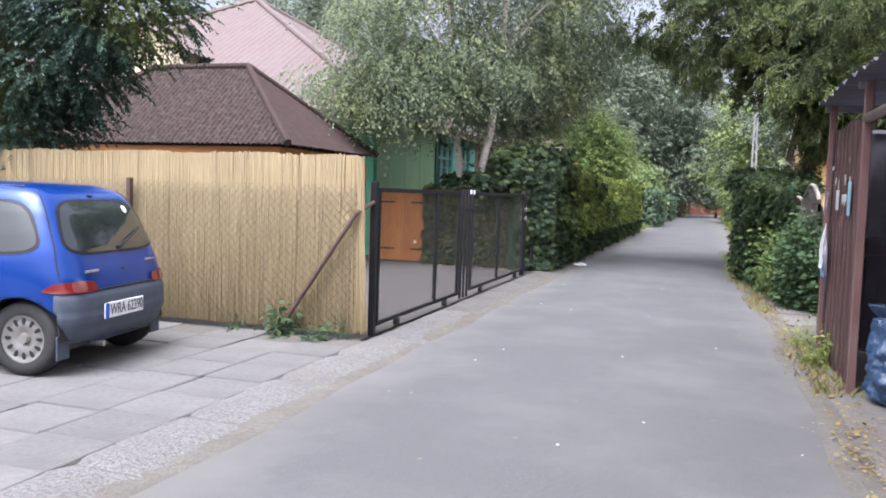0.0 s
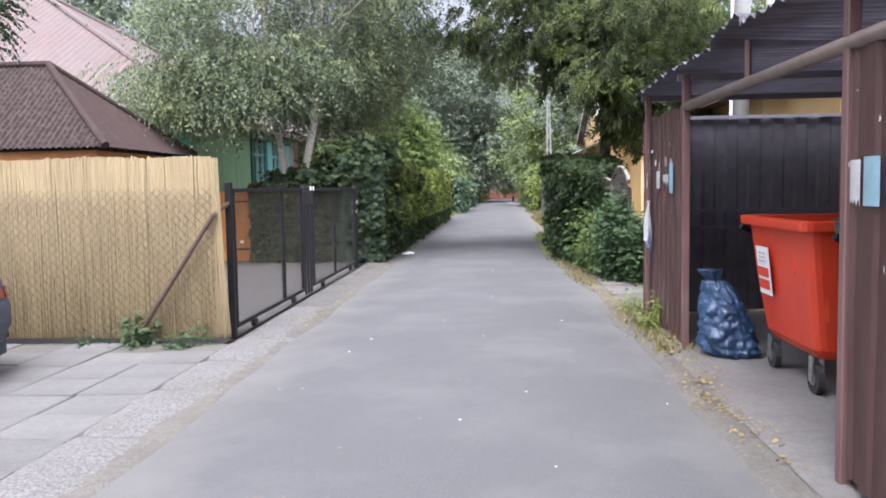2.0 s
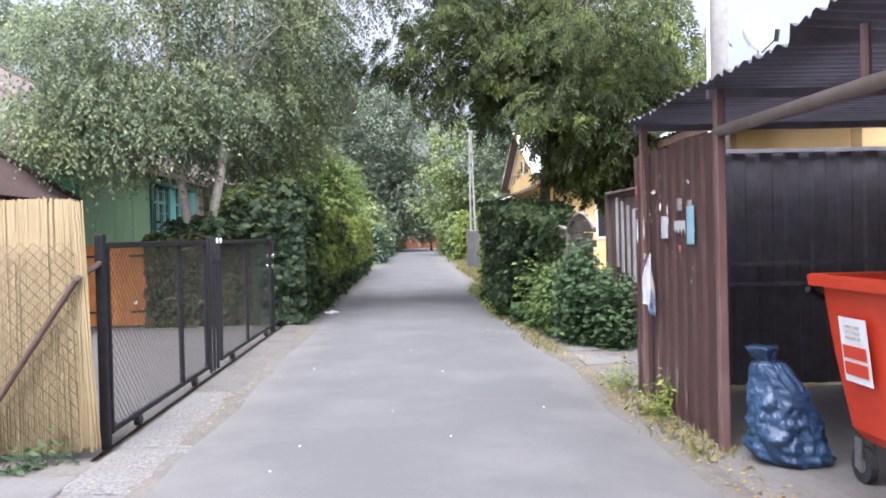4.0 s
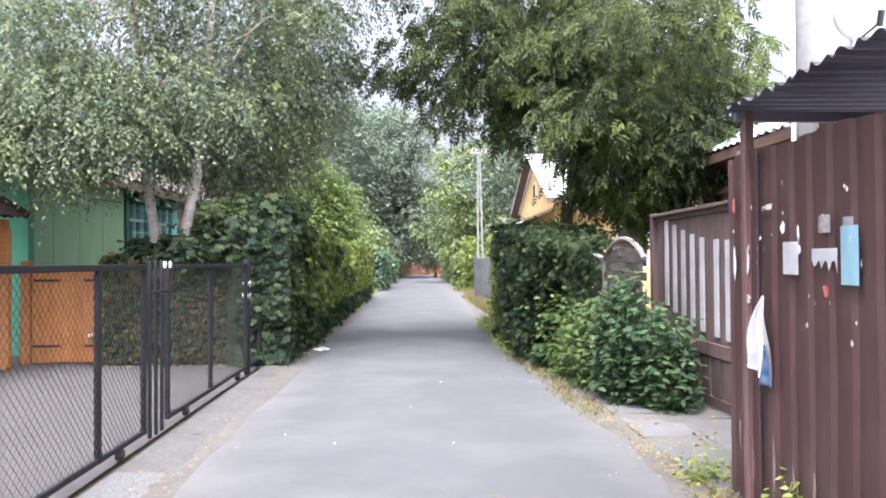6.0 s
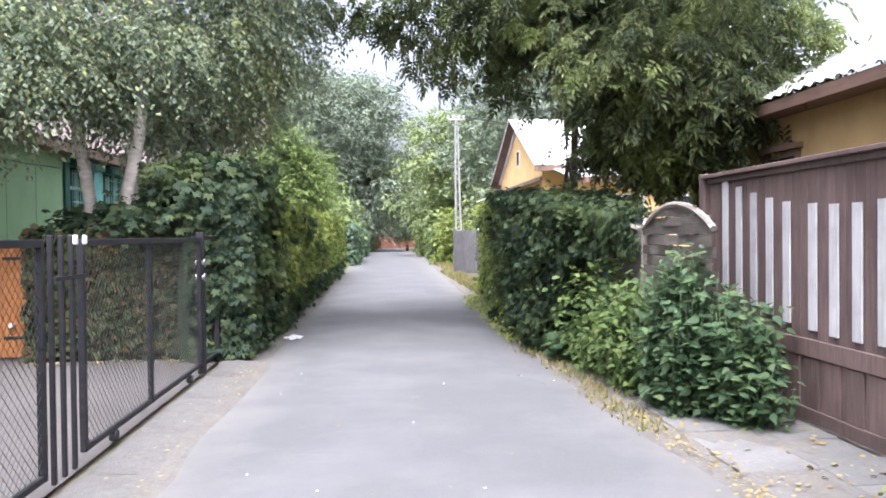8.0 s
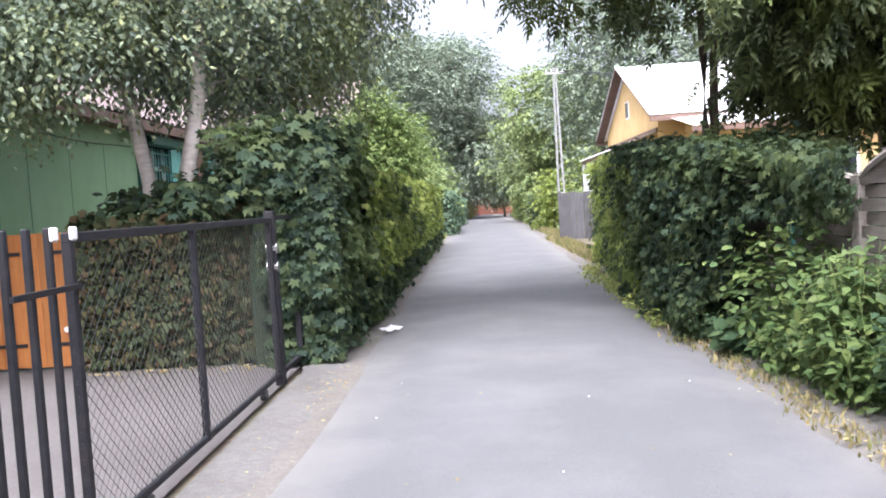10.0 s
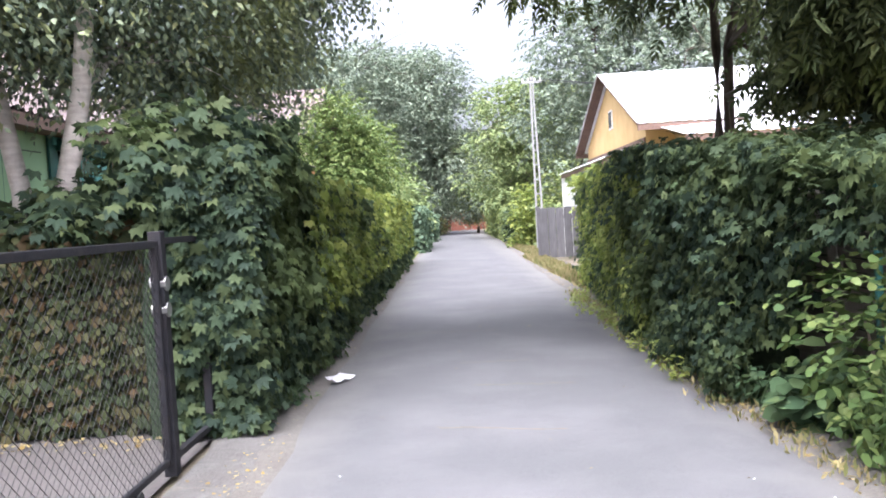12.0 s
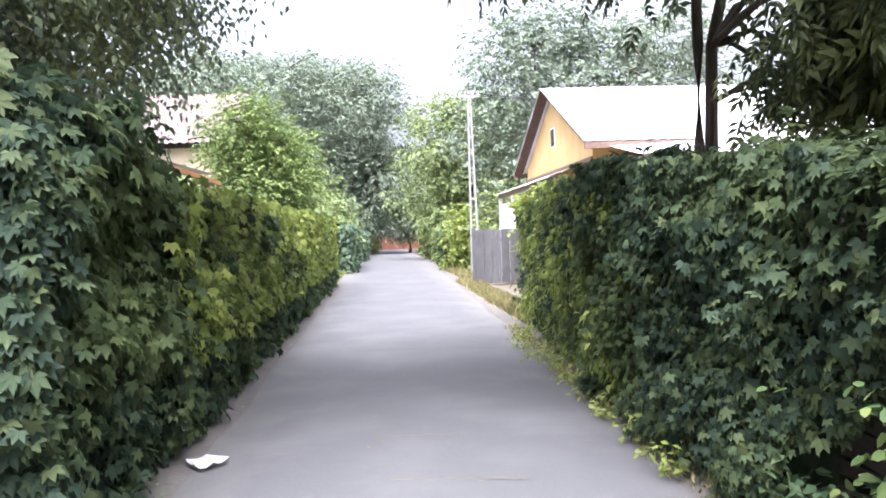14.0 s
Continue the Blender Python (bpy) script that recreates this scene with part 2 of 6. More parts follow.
M["beam_wood"] = mat("orange_beam_wood", (0.4, 0.16, 0.05), (0.5, 0.22, 0.07), 5, 0.6, stretch=(0.7, 6, 6), stain=(0.2, 0.08, 0.03), stain_scale=2)
M["brown_wood"] = mat("dark_brown_boards", (0.0886, 0.0576, 0.0517), (0.133, 0.0886, 0.0797), 5, 0.7, stretch=(7, 7, 0.6), vary=0.18, bump=0.25, bump_scale=14, stain=(0.0369, 0.0221, 0.0207), stain_scale=2.5)
M["fence_grey"] = mat("dark_grey_boards", (0.075, 0.072, 0.076), (0.12, 0.115, 0.118), 5, 0.8, stretch=(7, 7, 0.6), vary=0.2, bump=0.25, bump_scale=14, stain=(0.05, 0.046, 0.048), stain_scale=2.5)
M["grey_strip"] = mat("pale_grey_board", (0.34, 0.33, 0.33), (0.46, 0.45, 0.45), 5, 0.7, stretch=(7, 7, 0.6), vary=0.1, stain=(0.22, 0.2, 0.2), stain_scale=4)
M["grey_wood"] = mat("weathered_grey_slat", (0.184, 0.16, 0.136), (0.272, 0.241, 0.211), 5, 0.85, stretch=(7, 0.7, 7), vary=0.16, bump=0.3, bump_scale=18, stain=(0.0952, 0.0816, 0.0646), stain_scale=3)
M["green_light"] = mat("bright_green_render", (0.085, 0.306, 0.196), (0.106, 0.357, 0.234), 2, 0.8, stain=(0.0595, 0.221, 0.136), stain_scale=0.8, stain_amount=0.5)
M["green_wall"] = mat("muted_green_boards", (0.313, 0.506, 0.276), (0.368, 0.561, 0.331), 2, 0.75, stain=(0.258, 0.432, 0.239), stain_scale=1.1, stain_amount=0.5, stretch=(1, 1, 0.4))
M["turquoise"] = mat("turquoise_paint", (0.2, 0.56, 0.52), (0.26, 0.64, 0.6), 4, 0.6, stain=(0.08, 0.3, 0.28), stain_scale=3)
M["dark_teal"] = mat("dark_teal_paint", (0.015, 0.09, 0.085), (0.025, 0.12, 0.11), 5, 0.5)
M["brown_trim"] = mat("brown_fascia", (0.13, 0.075, 0.055), (0.19, 0.12, 0.09), 4, 0.7, stretch=(5, 0.6, 5), stain=(0.08, 0.05, 0.04), stain_scale=2)
M["white_paint"] = mat("white_paint", (0.68, 0.68, 0.66), (0.78, 0.78, 0.76), 5, 0.5, stain=(0.5, 0.49, 0.46), stain_scale=3, stain_amount=0.3)
M["grey_plaster"] = mat("grey_plaster", (0.4, 0.39, 0.37), (0.5, 0.48, 0.46), 3, 0.9, stain=(0.3, 0.28, 0.26), stain_scale=1.2)
M["yellow_wall"] = mat("warm_yellow_render", (0.567, 0.381, 0.162), (0.631, 0.445, 0.211), 2, 0.85, stain=(0.445, 0.275, 0.105), stain_scale=0.9, stain_amount=0.5, bump=0.1)
M["cream_wall"] = mat("cream_render", (0.6, 0.52, 0.36), (0.68, 0.6, 0.43), 2, 0.85, stain=(0.45, 0.38, 0.26), stain_scale=0.9)
M["brown_house"] = mat("ochre_house_render", (0.44, 0.3, 0.13), (0.52, 0.36, 0.17), 2, 0.85, stain=(0.25, 0.16, 0.07), stain_scale=0.9, stain_amount=0.6)
M["red_fence"] = mat("red_brown_boards", (0.198, 0.0638, 0.0375), (0.24, 0.09, 0.0525), 3, 0.7, vary=0.1, stretch=(6, 6, 0.6))
M["pole_concrete"] = mat("pole_concrete", (0.231, 0.226, 0.22), (0.297, 0.292, 0.281), 12, 0.9, bump=0.2, stain=(0.165, 0.16, 0.154), stain_scale=2)
M["birch_bark"] = mat("birch_bark", (0.52, 0.45, 0.4), (0.72, 0.66, 0.6), 7, 0.8, bump=0.5, bump_scale=25, stain=(0.06, 0.05, 0.045), stain_scale=5.5, stain_amount=0.4, stretch=(1, 1, 4))
M["bark"] = mat("dark_bark", (0.06, 0.045, 0.035), (0.11, 0.085, 0.065), 10, 0.9, bump=0.8, bump_scale=22, stretch=(2, 2, 0.5))
M["red_plastic"] = mat("red_bin_plastic", (0.544, 0.0425, 0.0136), (0.595, 0.0527, 0.017), 6, 0.42, stain=(0.425, 0.0425, 0.0213), stain_scale=2.2, stain_amount=0.5, bump=0.04, bump_scale=90)
M["green_plastic"] = mat("dark_green_plastic", (0.02, 0.045, 0.035), (0.03, 0.06, 0.045), 6, 0.45)
M["rubber"] = mat("black_rubber", (0.018, 0.018, 0.019), (0.03, 0.03, 0.03), 30, 0.8, bump=0.15, bump_scale=70)
M["steel"] = mat("dull_steel", (0.33, 0.32, 0.31), (0.48, 0.47, 0.46), 20, 0.4, 0.85)
M["bag"] = mat("blue_black_bag_film", (0.018, 0.04, 0.092), (0.036, 0.08, 0.16), 4, 0.28, bump=0.8, bump_scale=26, spec=0.6)
M["paper"] = mat("weathered_paper", (0.7, 0.7, 0.69), (0.8, 0.8, 0.79), 8, 0.8, stain=(0.5, 0.5, 0.5), stain_scale=9, stain_amount=0.3)
M["paper_blue"] = mat("pale_blue_paper", (0.36, 0.6, 0.7), (0.46, 0.7, 0.78), 6, 0.8, stain=(0.6, 0.75, 0.8), stain_scale=9)
M["paper_scrap"] = mat("torn_paper_remains", (0.42, 0.36, 0.35), (0.66, 0.62, 0.61), 25, 0.85)
M["paper_red"] = mat("faded_red_paper", (0.32, 0.05, 0.05), (0.5, 0.16, 0.14), 30, 0.8)
M["worn_paint"] = mat("rubbed_brown_paint", (0.19, 0.125, 0.115), (0.26, 0.185, 0.17), 30, 0.7)
M["cloth"] = mat("white_cloth", (0.72, 0.72, 0.74), (0.8, 0.8, 0.82), 10, 0.9, bump=0.3, bump_scale=30)
M["cloth_blue"] = mat("blue_print_cloth", (0.05, 0.12, 0.3), (0.35, 0.45, 0.6), 14, 0.9)
M["car_paint"] = mat("blue_car_paint", (0.001, 0.034, 0.22), (0.0015, 0.039, 0.245), 3, 0.25, 0.25, coat=0.5)
M["bumper"] = mat("grey_blue_bumper_plastic", (0.05, 0.06, 0.085), (0.065, 0.078, 0.105), 12, 0.55, bump=0.05)
M["car_glass"] = mat("tinted_car_glass", (0.012, 0.015, 0.017), (0.02, 0.024, 0.026), 2, 0.04, coat=0.6, spec=0.8)
M["seal"] = mat("black_seal", (0.012, 0.012, 0.013), (0.02, 0.02, 0.02), 10, 0.5)
M["tail_red"] = mat("red_lamp_plastic", (0.13, 0.01, 0.01), (0.17, 0.018, 0.016), 8, 0.15, coat=0.8)
M["tail_pale"] = mat("pale_lamp_plastic", (0.17, 0.04, 0.035), (0.22, 0.065, 0.055), 8, 0.15, coat=0.8)
M["plate_white"] = mat("plate_white", (0.72, 0.73, 0.74), (0.78, 0.79, 0.8), 8, 0.4)
M["plate_blue"] = mat("plate_blue", (0.03, 0.1, 0.5), None, 8, 0.4)
M["ink"] = mat("black_ink", (0.012, 0.012, 0.014), None, 8, 0.5)
M["rim"] = mat("silver_wheel_paint", (0.2, 0.195, 0.185), (0.27, 0.265, 0.255), 14, 0.4, 0.4, stain=(0.2, 0.17, 0.14), stain_scale=8, stain_amount=0.5)
M["dish"] = mat("white_dish", (0.49, 0.49, 0.49), (0.532, 0.532, 0.532), 4, 0.5)
M["glass"] = mat("window_glass", (0.02, 0.025, 0.03), None, 2, 0.05, spec=0.8)
M["blind"] = mat("pale_curtain", (0.5, 0.47, 0.42), (0.6, 0.57, 0.52), 5, 0.9)



def dusty_edges(m, dust, middle, near, far):
    """Pale dust that drifts in from the lane's edges, broken up by noise."""
    nt, n = m.node_tree, m.node_tree.nodes
    bsdf = n["Principled BSDF"]
    old = bsdf.inputs["Base Color"].links[0].from_socket
    co = n.new("ShaderNodeTexCoord")
    sep = n.new("ShaderNodeSeparateXYZ")
    nt.links.new(co.outputs["Object"], sep.inputs[0])
    sub = n.new("ShaderNodeMath")
    sub.operation, sub.inputs[1].default_value = "SUBTRACT", middle
    nt.links.new(sep.outputs["X"], sub.inputs[0])
    ab = n.new("ShaderNodeMath")
    ab.operation = "ABSOLUTE"
    nt.links.new(sub.outputs[0], ab.inputs[0])
    ns = n.new("ShaderNodeTexNoise")
    ns.inputs["Scale"].default_value, ns.inputs["Detail"].default_value = 1.6, 7.0
    nt.links.new(co.outputs["Object"], ns.inputs["Vector"])
    add = n.new("ShaderNodeMath")
    add.operation = "MULTIPLY_ADD"
    add.inputs[1].default_value = 0.9
    nt.links.new(ns.outputs["Fac"], add.inputs[0])
    nt.links.new(ab.outputs[0], add.inputs[2])
    mr = n.new("ShaderNodeMapRange")
    mr.inputs[1].default_value, mr.inputs[2].default_value, mr.inputs[4].default_value = near + 0.45, far + 0.45, 0.7
    nt.links.new(add.outputs[0], mr.inputs[0])
    mx = n.new("ShaderNodeMixRGB")
    mx.inputs[2].default_value = (*dust, 1)
    nt.links.new(mr.outputs[0], mx.inputs[0])
    nt.links.new(old, mx.inputs[1])
    nt.links.new(mx.outputs[0], bsdf.inputs["Base Color"])


dusty_edges(M["asphalt"], (0.128, 0.122, 0.113), -1.25, 1.15, 1.75)

L = {}
L["ivy"] = leaf_mat("ivy_leaf", [(0.024, 0.041, 0.029), (0.04, 0.064, 0.04), (0.056, 0.086, 0.047), (0.074, 0.104, 0.05), (0.1, 0.126, 0.054)], 0.45, 0.6, 0.14, ((0.12, 0.155, 0.045), 0.8, 0.5))
L["ivy_yard"] = leaf_mat("yard_ivy_leaf", [(0.024, 0.034, 0.016), (0.038, 0.052, 0.022), (0.052, 0.064, 0.026), (0.072, 0.068, 0.028), (0.078, 0.05, 0.024)], 0.32, 0.6, 0.14)
L["lime"] = leaf_mat("yellow_green_leaf", [(0.115, 0.148, 0.0365), (0.173, 0.218, 0.0486), (0.238, 0.28, 0.0648), (0.313, 0.346, 0.0972)], 0.4, 0.5, 0.3)
L["shrub"] = leaf_mat("shrub_leaf", [(0.073, 0.103, 0.041), (0.126, 0.17, 0.0595), (0.188, 0.231, 0.077), (0.261, 0.298, 0.0978)], 0.38, 0.5, 0.3)
# the yellow patch paints in light coming through parts of the crown
L["birch"] = leaf_mat("birch_leaf", [(0.1, 0.132, 0.1), (0.16, 0.205, 0.145), (0.22, 0.27, 0.182), (0.27, 0.315, 0.19), (0.34, 0.365, 0.17)], 0.48, 0.55, 0.2, ((0.27, 0.29, 0.09), 0.55, 0.5))
L["ash"] = leaf_mat("drooping_leaf", [(0.045, 0.062, 0.032), (0.075, 0.098, 0.046), (0.115, 0.142, 0.06), (0.165, 0.19, 0.072)], 0.46, 0.5, 0.25, ((0.2, 0.25, 0.07), 0.9, 0.7))
L["robinia"] = leaf_mat("robinia_leaf", [(0.0275, 0.052, 0.0428), (0.0459, 0.0859, 0.0612), (0.0673, 0.111, 0.0734)], 0.3, 0.5, 0.3, ((0.122, 0.141, 0.0184), 0.8, 0.6))
# distance haze is put into these two colours, paler than the foliage itself
L["hazed_dark"] = leaf_mat("hazed_dark_leaf", [(0.128, 0.165, 0.12), (0.173, 0.218, 0.155), (0.235, 0.276, 0.19)], 0.25, 0.6, 0.3)
L["hazed_lime"] = leaf_mat("hazed_pale_leaf", [(0.22, 0.27, 0.1), (0.31, 0.36, 0.14), (0.4, 0.44, 0.19)], 0.35, 0.6, 0.3)
L["creeper_young"] = leaf_mat("young_creeper_leaf", [(0.11, 0.152, 0.038), (0.17, 0.22, 0.05), (0.235, 0.285, 0.066), (0.32, 0.35, 0.095)], 0.5, 0.5, 0.25, ((0.09, 0.125, 0.04), 1.1, 0.3))
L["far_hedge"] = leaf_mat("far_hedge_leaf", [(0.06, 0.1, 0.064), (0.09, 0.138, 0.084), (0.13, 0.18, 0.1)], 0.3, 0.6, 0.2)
L["weed_light"] = leaf_mat("light_weed_leaf", [(0.05, 0.088, 0.03), (0.075, 0.12, 0.038), (0.105, 0.15, 0.046), (0.145, 0.18, 0.056)], 0.4, 0.55, 0.2)
L["garden"] = leaf_mat("garden_leaf", [(0.07, 0.11, 0.036), (0.11, 0.162, 0.05), (0.16, 0.215, 0.065), (0.22, 0.265, 0.085)], 0.38, 0.55, 0.2)
# mid green of distant trees, also lightened to stand for haze
L["hazed_mid"] = leaf_mat("hazed_mid_leaf", [(0.13, 0.18, 0.075), (0.19, 0.245, 0.1), (0.27, 0.315, 0.13)], 0.35, 0.6, 0.2)
L["nettle"] = leaf_mat("weed_leaf", [(0.036, 0.068, 0.034), (0.052, 0.092, 0.044), (0.072, 0.116, 0.052), (0.1, 0.14, 0.056)], 0.35, 0.55, 0.2)
L["fallen"] = leaf_mat("fallen_leaf", [(0.154, 0.105, 0.035), (0.238, 0.175, 0.063), (0.28, 0.231, 0.105), (0.154, 0.119, 0.07)], 0.1, 0.7, 0.2)
L["grass"] = leaf_mat("grass_blade", [(0.0655, 0.122, 0.0234), (0.112, 0.178, 0.0374), (0.187, 0.215, 0.0655), (0.281, 0.243, 0.112)], 0.3, 0.6, 0.2)
L["dry_grass"] = leaf_mat("dry_grass_blade", [(0.12, 0.14, 0.045), (0.18, 0.17, 0.07), (0.25, 0.21, 0.1), (0.3, 0.25, 0.13)], 0.3, 0.65, 0.2)
# near-black green puts the shade inside the hedges into the colour
L["core"] = mat("hedge_shade_core", (0.012, 0.022, 0.01), (0.028, 0.045, 0.02), 12, 0.95, bump=1.0, bump_scale=14)

# ---- leaves and trees ----
LEAF = {
    "simple": ([(0, 0, 0), (0.38, 0.27, 0.06), (1, 0, -0.08), (0.38, -0.27, 0.06)], [(0, 1, 2), (0, 2, 3)]),
    "long": ([(0, 0, 0), (0.35, 0.17, 0.04), (1, 0, -0.12), (0.35, -0.17, 0.04)], [(0, 1, 2), (0, 2, 3)]),
    "round": ([(0, 0, 0), (0.22, 0.34, 0.05), (0.7, 0.3, 0.02), (1, 0, -0.06), (0.7, -0.3, 0.02), (0.22, -0.34, 0.05)],
              [(0, 1, 2), (0, 2, 3), (0, 3, 4), (0, 4, 5)]),
    "lobed": ([(0.36, 0, 0.06), (0.04, 0, 0), (-0.1, 0.3, -0.05), (0.2, 0.4, 0.0), (0.52, 0.5, -0.07), (0.66, 0.27, 0.0), (1.06, 0, -0.14),
               (0.66, -0.27, 0.0), (0.52, -0.5, -0.07), (0.2, -0.4, 0.0), (-0.1, -0.3, -0.05)],
              [(0, 1 + k, 1 + (k + 1) % 10) for k in range(10)]),
}


def fan_leaf(arms):
    """Pointed leaflets round one stalk: (angle, length, half width) of each."""
    v, f = [(0, 0, 0.03)], []
    for ang, ln_, w in arms:
        c, d = math.cos(radians(ang)), math.sin(radians(ang))
        k = len(v)
        for a, b, z in ((0.5, w, 0.06), (1.0, 0.0, -0.14), (0.5, -w, 0.06)):
            v.append((c * a * ln_ - d * b, d * a * ln_ + c * b, z * ln_))
        f += [(0, k + 2, k + 1), (0, k + 1, k)]
    return v, f


def pinnate_leaf(pairs):
    """A drooping stalk with leaflets in pairs and one at the tip."""
    v, f = [], []

    def spine(t):
        return 0.08 + 0.6 * t, -0.3 * t * t

    def leaflet(x, z, ang, ln_, w):
        c, d = math.cos(radians(ang)), math.sin(radians(ang))
        k = len(v)
        v.extend([(x, 0, z), (x + c * 0.42 * ln_ - d * w, d * 0.42 * ln_ + c * w, z - 0.04 * ln_), (x + c * ln_, d * ln_, z - 0.42 * ln_),
                  (x + c * 0.42 * ln_ + d * w, d * 0.42 * ln_ - c * w, z - 0.04 * ln_)])
        f.extend([(k, k + 1, k + 2), (k, k + 2, k + 3)])
    for q in range(pairs):
        x, z = spine((q + 0.6) / pairs)
        for sg in (-1, 1):
            leaflet(x, z, sg * (58 - 8 * q), 0.42, 0.075)
    leaflet(*spine(1.0), 0, 0.42, 0.08)
    for q in range(len(v) // 4 - 1):  # leaflets hang on one stalk, so that a leaf keeps one tint
        f.append((4 * q, 4 * q + 4, 4 * q + 3))
    return v, f


LEAF["five"] = fan_leaf(((0, 1.0, 0.25), (42, 0.92, 0.23), (-42, 0.92, 0.23), (88, 0.62, 0.18), (-88, 0.62, 0.18)))
LEAF["pinnate"] = pinnate_leaf(3)
LEAF["nettle"] = ([(0, 0, 0.02), (0.12, 0.24, 0.03), (0.4, 0.3, 0.03), (0.75, 0.15, -0.03), (1, 0, -0.12), (0.75, -0.15, -0.03), (0.4, -0.3, 0.03), (0.12, -0.24, 0.03)],
                  [(0, k, k + 1) for k in range(1, 7)])


def unit(a):
    return a / np.maximum(np.linalg.norm(a, axis=-1, keepdims=True), 1e-6)


def leaves(name, pos, way, up, size, shape, material, parent=None, label="", kind="stuff"):
    """One mesh of many leaves: places, tip directions, facing directions, lengths."""
    tv, tf = (np.array(a) for a in LEAF[shape])
    x = unit(way)
    z = unit(up - (up * x).sum(1, keepdims=True) * x)
    y = np.cross(z, x)
    s = np.asarray(size).reshape(-1, 1, 1)
    v = pos[:, None] + s * (tv[None, :, 0:1] * x[:, None] + tv[None, :, 1:2] * y[:, None] + tv[None, :, 2:3] * z[:, None])
    f = (np.arange(len(pos))[:, None, None] * len(tv) + tf).reshape(-1, 3)
    return from_arrays(name, v.reshape(-1, 3), f, material, parent, label, kind)


def sprigs(start, way, length, count, leaf, droop):
    """Leaves in pairs along drooping twigs: returns places, directions, facings, sizes."""
    n = len(start)
    way = unit(way)
    t = (np.arange(count) + 0.6) / count
    length = np.broadcast_to(np.asarray(length, float), (n,))[:, None, None]
    fall = np.array([0, 0, -1.0])
    tt = t[None, :, None]
    pos = start[:, None] + way[:, None] * length * tt + fall * droop * length * tt ** 2
    tan = unit(way[:, None] + fall * 2 * droop * tt)
    side = unit(np.cross(tan, np.array([0, 0, 1.0])) + rng.normal(0, 0.15, (n, count, 3)))
    sign = np.where(np.arange(count) % 2, 1.0, -1.0)[None, :, None]
    d = tan * 0.75 + side * sign * 0.9 + fall * 0.35 + rng.normal(0, 0.22, (n, count, 3))
    up = np.array([0, 0, 1.0]) + rng.normal(0, 0.5, (n, count, 3))
    size = leaf * rng.uniform(0.7, 1.2, (n, count))
    return pos.reshape(-1, 3), d.reshape(-1, 3), up.reshape(-1, 3), size.ravel()


def cloud(blobs, clumps_per, per_clump, spread, hollow=0.45):
    """Twig starts and directions in clumps inside ellipsoids (centre, radii)."""
    P, D = [], []
    for c, r, w in blobs:
        c, r = np.array(c, float), np.array(r, float)
        n = int(clumps_per * w)
        d = unit(rng.normal(0, 1, (n, 3)))
        rad = rng.uniform(hollow ** 2, 1, (n, 1)) ** 0.5 * rng.uniform(0.85, 1.12, (n, 1))
        centre = c + d * rad * r
        p = centre[:, None] + rng.normal(0, 1, (n, per_clump, 3)) * spread * np.array([1.15, 1.15, 0.6])
        out = unit(centre - c + np.array([0, 0, 0.2]) * r)[:, None] + unit(p - centre[:, None]) * 0.8 + rng.normal(0, 0.25, p.shape)
        P.append(p.reshape(-1, 3))
        D.append(out.reshape(-1, 3))
    return np.concatenate(P), np.concatenate(D)


def limb(bm, a, b, r0, r1, bend=0.25, seg=7, n=5):
    a, b = np.array(a, float), np.array(b, float)
    k = np.linalg.norm(b - a) * bend
    off = rng.normal(0, 1, (n + 1, 3)) * k * 0.25
    off[0] = off[-1] = 0
    pts = [a + (b - a) * i / n + off[i] + np.array([0, 0, k * 0.5 * math.sin(math.pi * i / n)]) for i in range(n + 1)]
    path_tube(pts, [r0 + (r1 - r0) * i / n for i in range(n + 1)], seg, bm)
    return pts


def tree(name, label, stems, blobs, bark, leaf_material, shape, clumps, per, spread, twig, count, leaf, droop, category="tree", limbs=2, hollow=0.45, lmb=0.03):
    """stems: lists of (point, radius) from the ground up. blobs: (centre, radii, weight) of the crown."""
    t = thing(name, stems[0][0][0], label, category)
    for st in stems:
        bm = path_tube([p for p, _ in st], [r for _, r in st], 10)
        tr = part("trunk", bm, bark, t, smooth=True)
    bm = bmesh.new()
    for c, r, w in blobs:
        st = min(stems, key=lambda s: np.linalg.norm(np.array(s[-1][0]) - np.array(c)))
        pts = [np.array(p) for p, _ in st[1:]]
        for k in range(limbs):
            a = min(pts, key=lambda p: np.linalg.norm(p - np.array(c)) + rng.uniform(0, 1.0))
            b = np.array(c) + rng.normal(0, 0.45, 3) * np.array(r)
            mid = limb(bm, a, b, lmb, lmb * 0.35, 0.2, 6)
            for q in mid[2:]:
                limb(bm, q, np.array(q) + rng.normal(0, 0.5, 3) * np.array(r), lmb * 0.4, lmb * 0.12, 0.2, 4, 3)
    tagged(part("branching", bm, bark, t, smooth=True), kind="stuff")
    p, d = cloud(blobs, clumps, per, spread, hollow)
    leaves("crown", *sprigs(p, d, twig * rng.uniform(0.6, 1.2, len(p)), count, leaf, droop), shape, leaf_material, t)
    return t


def soft_noise(a, b, seed=0.0, s=1.0):
    return np.array([noise.noise(Vector((x * s, y * s, seed))) for x, y in zip(np.ravel(a), np.ravel(b))])


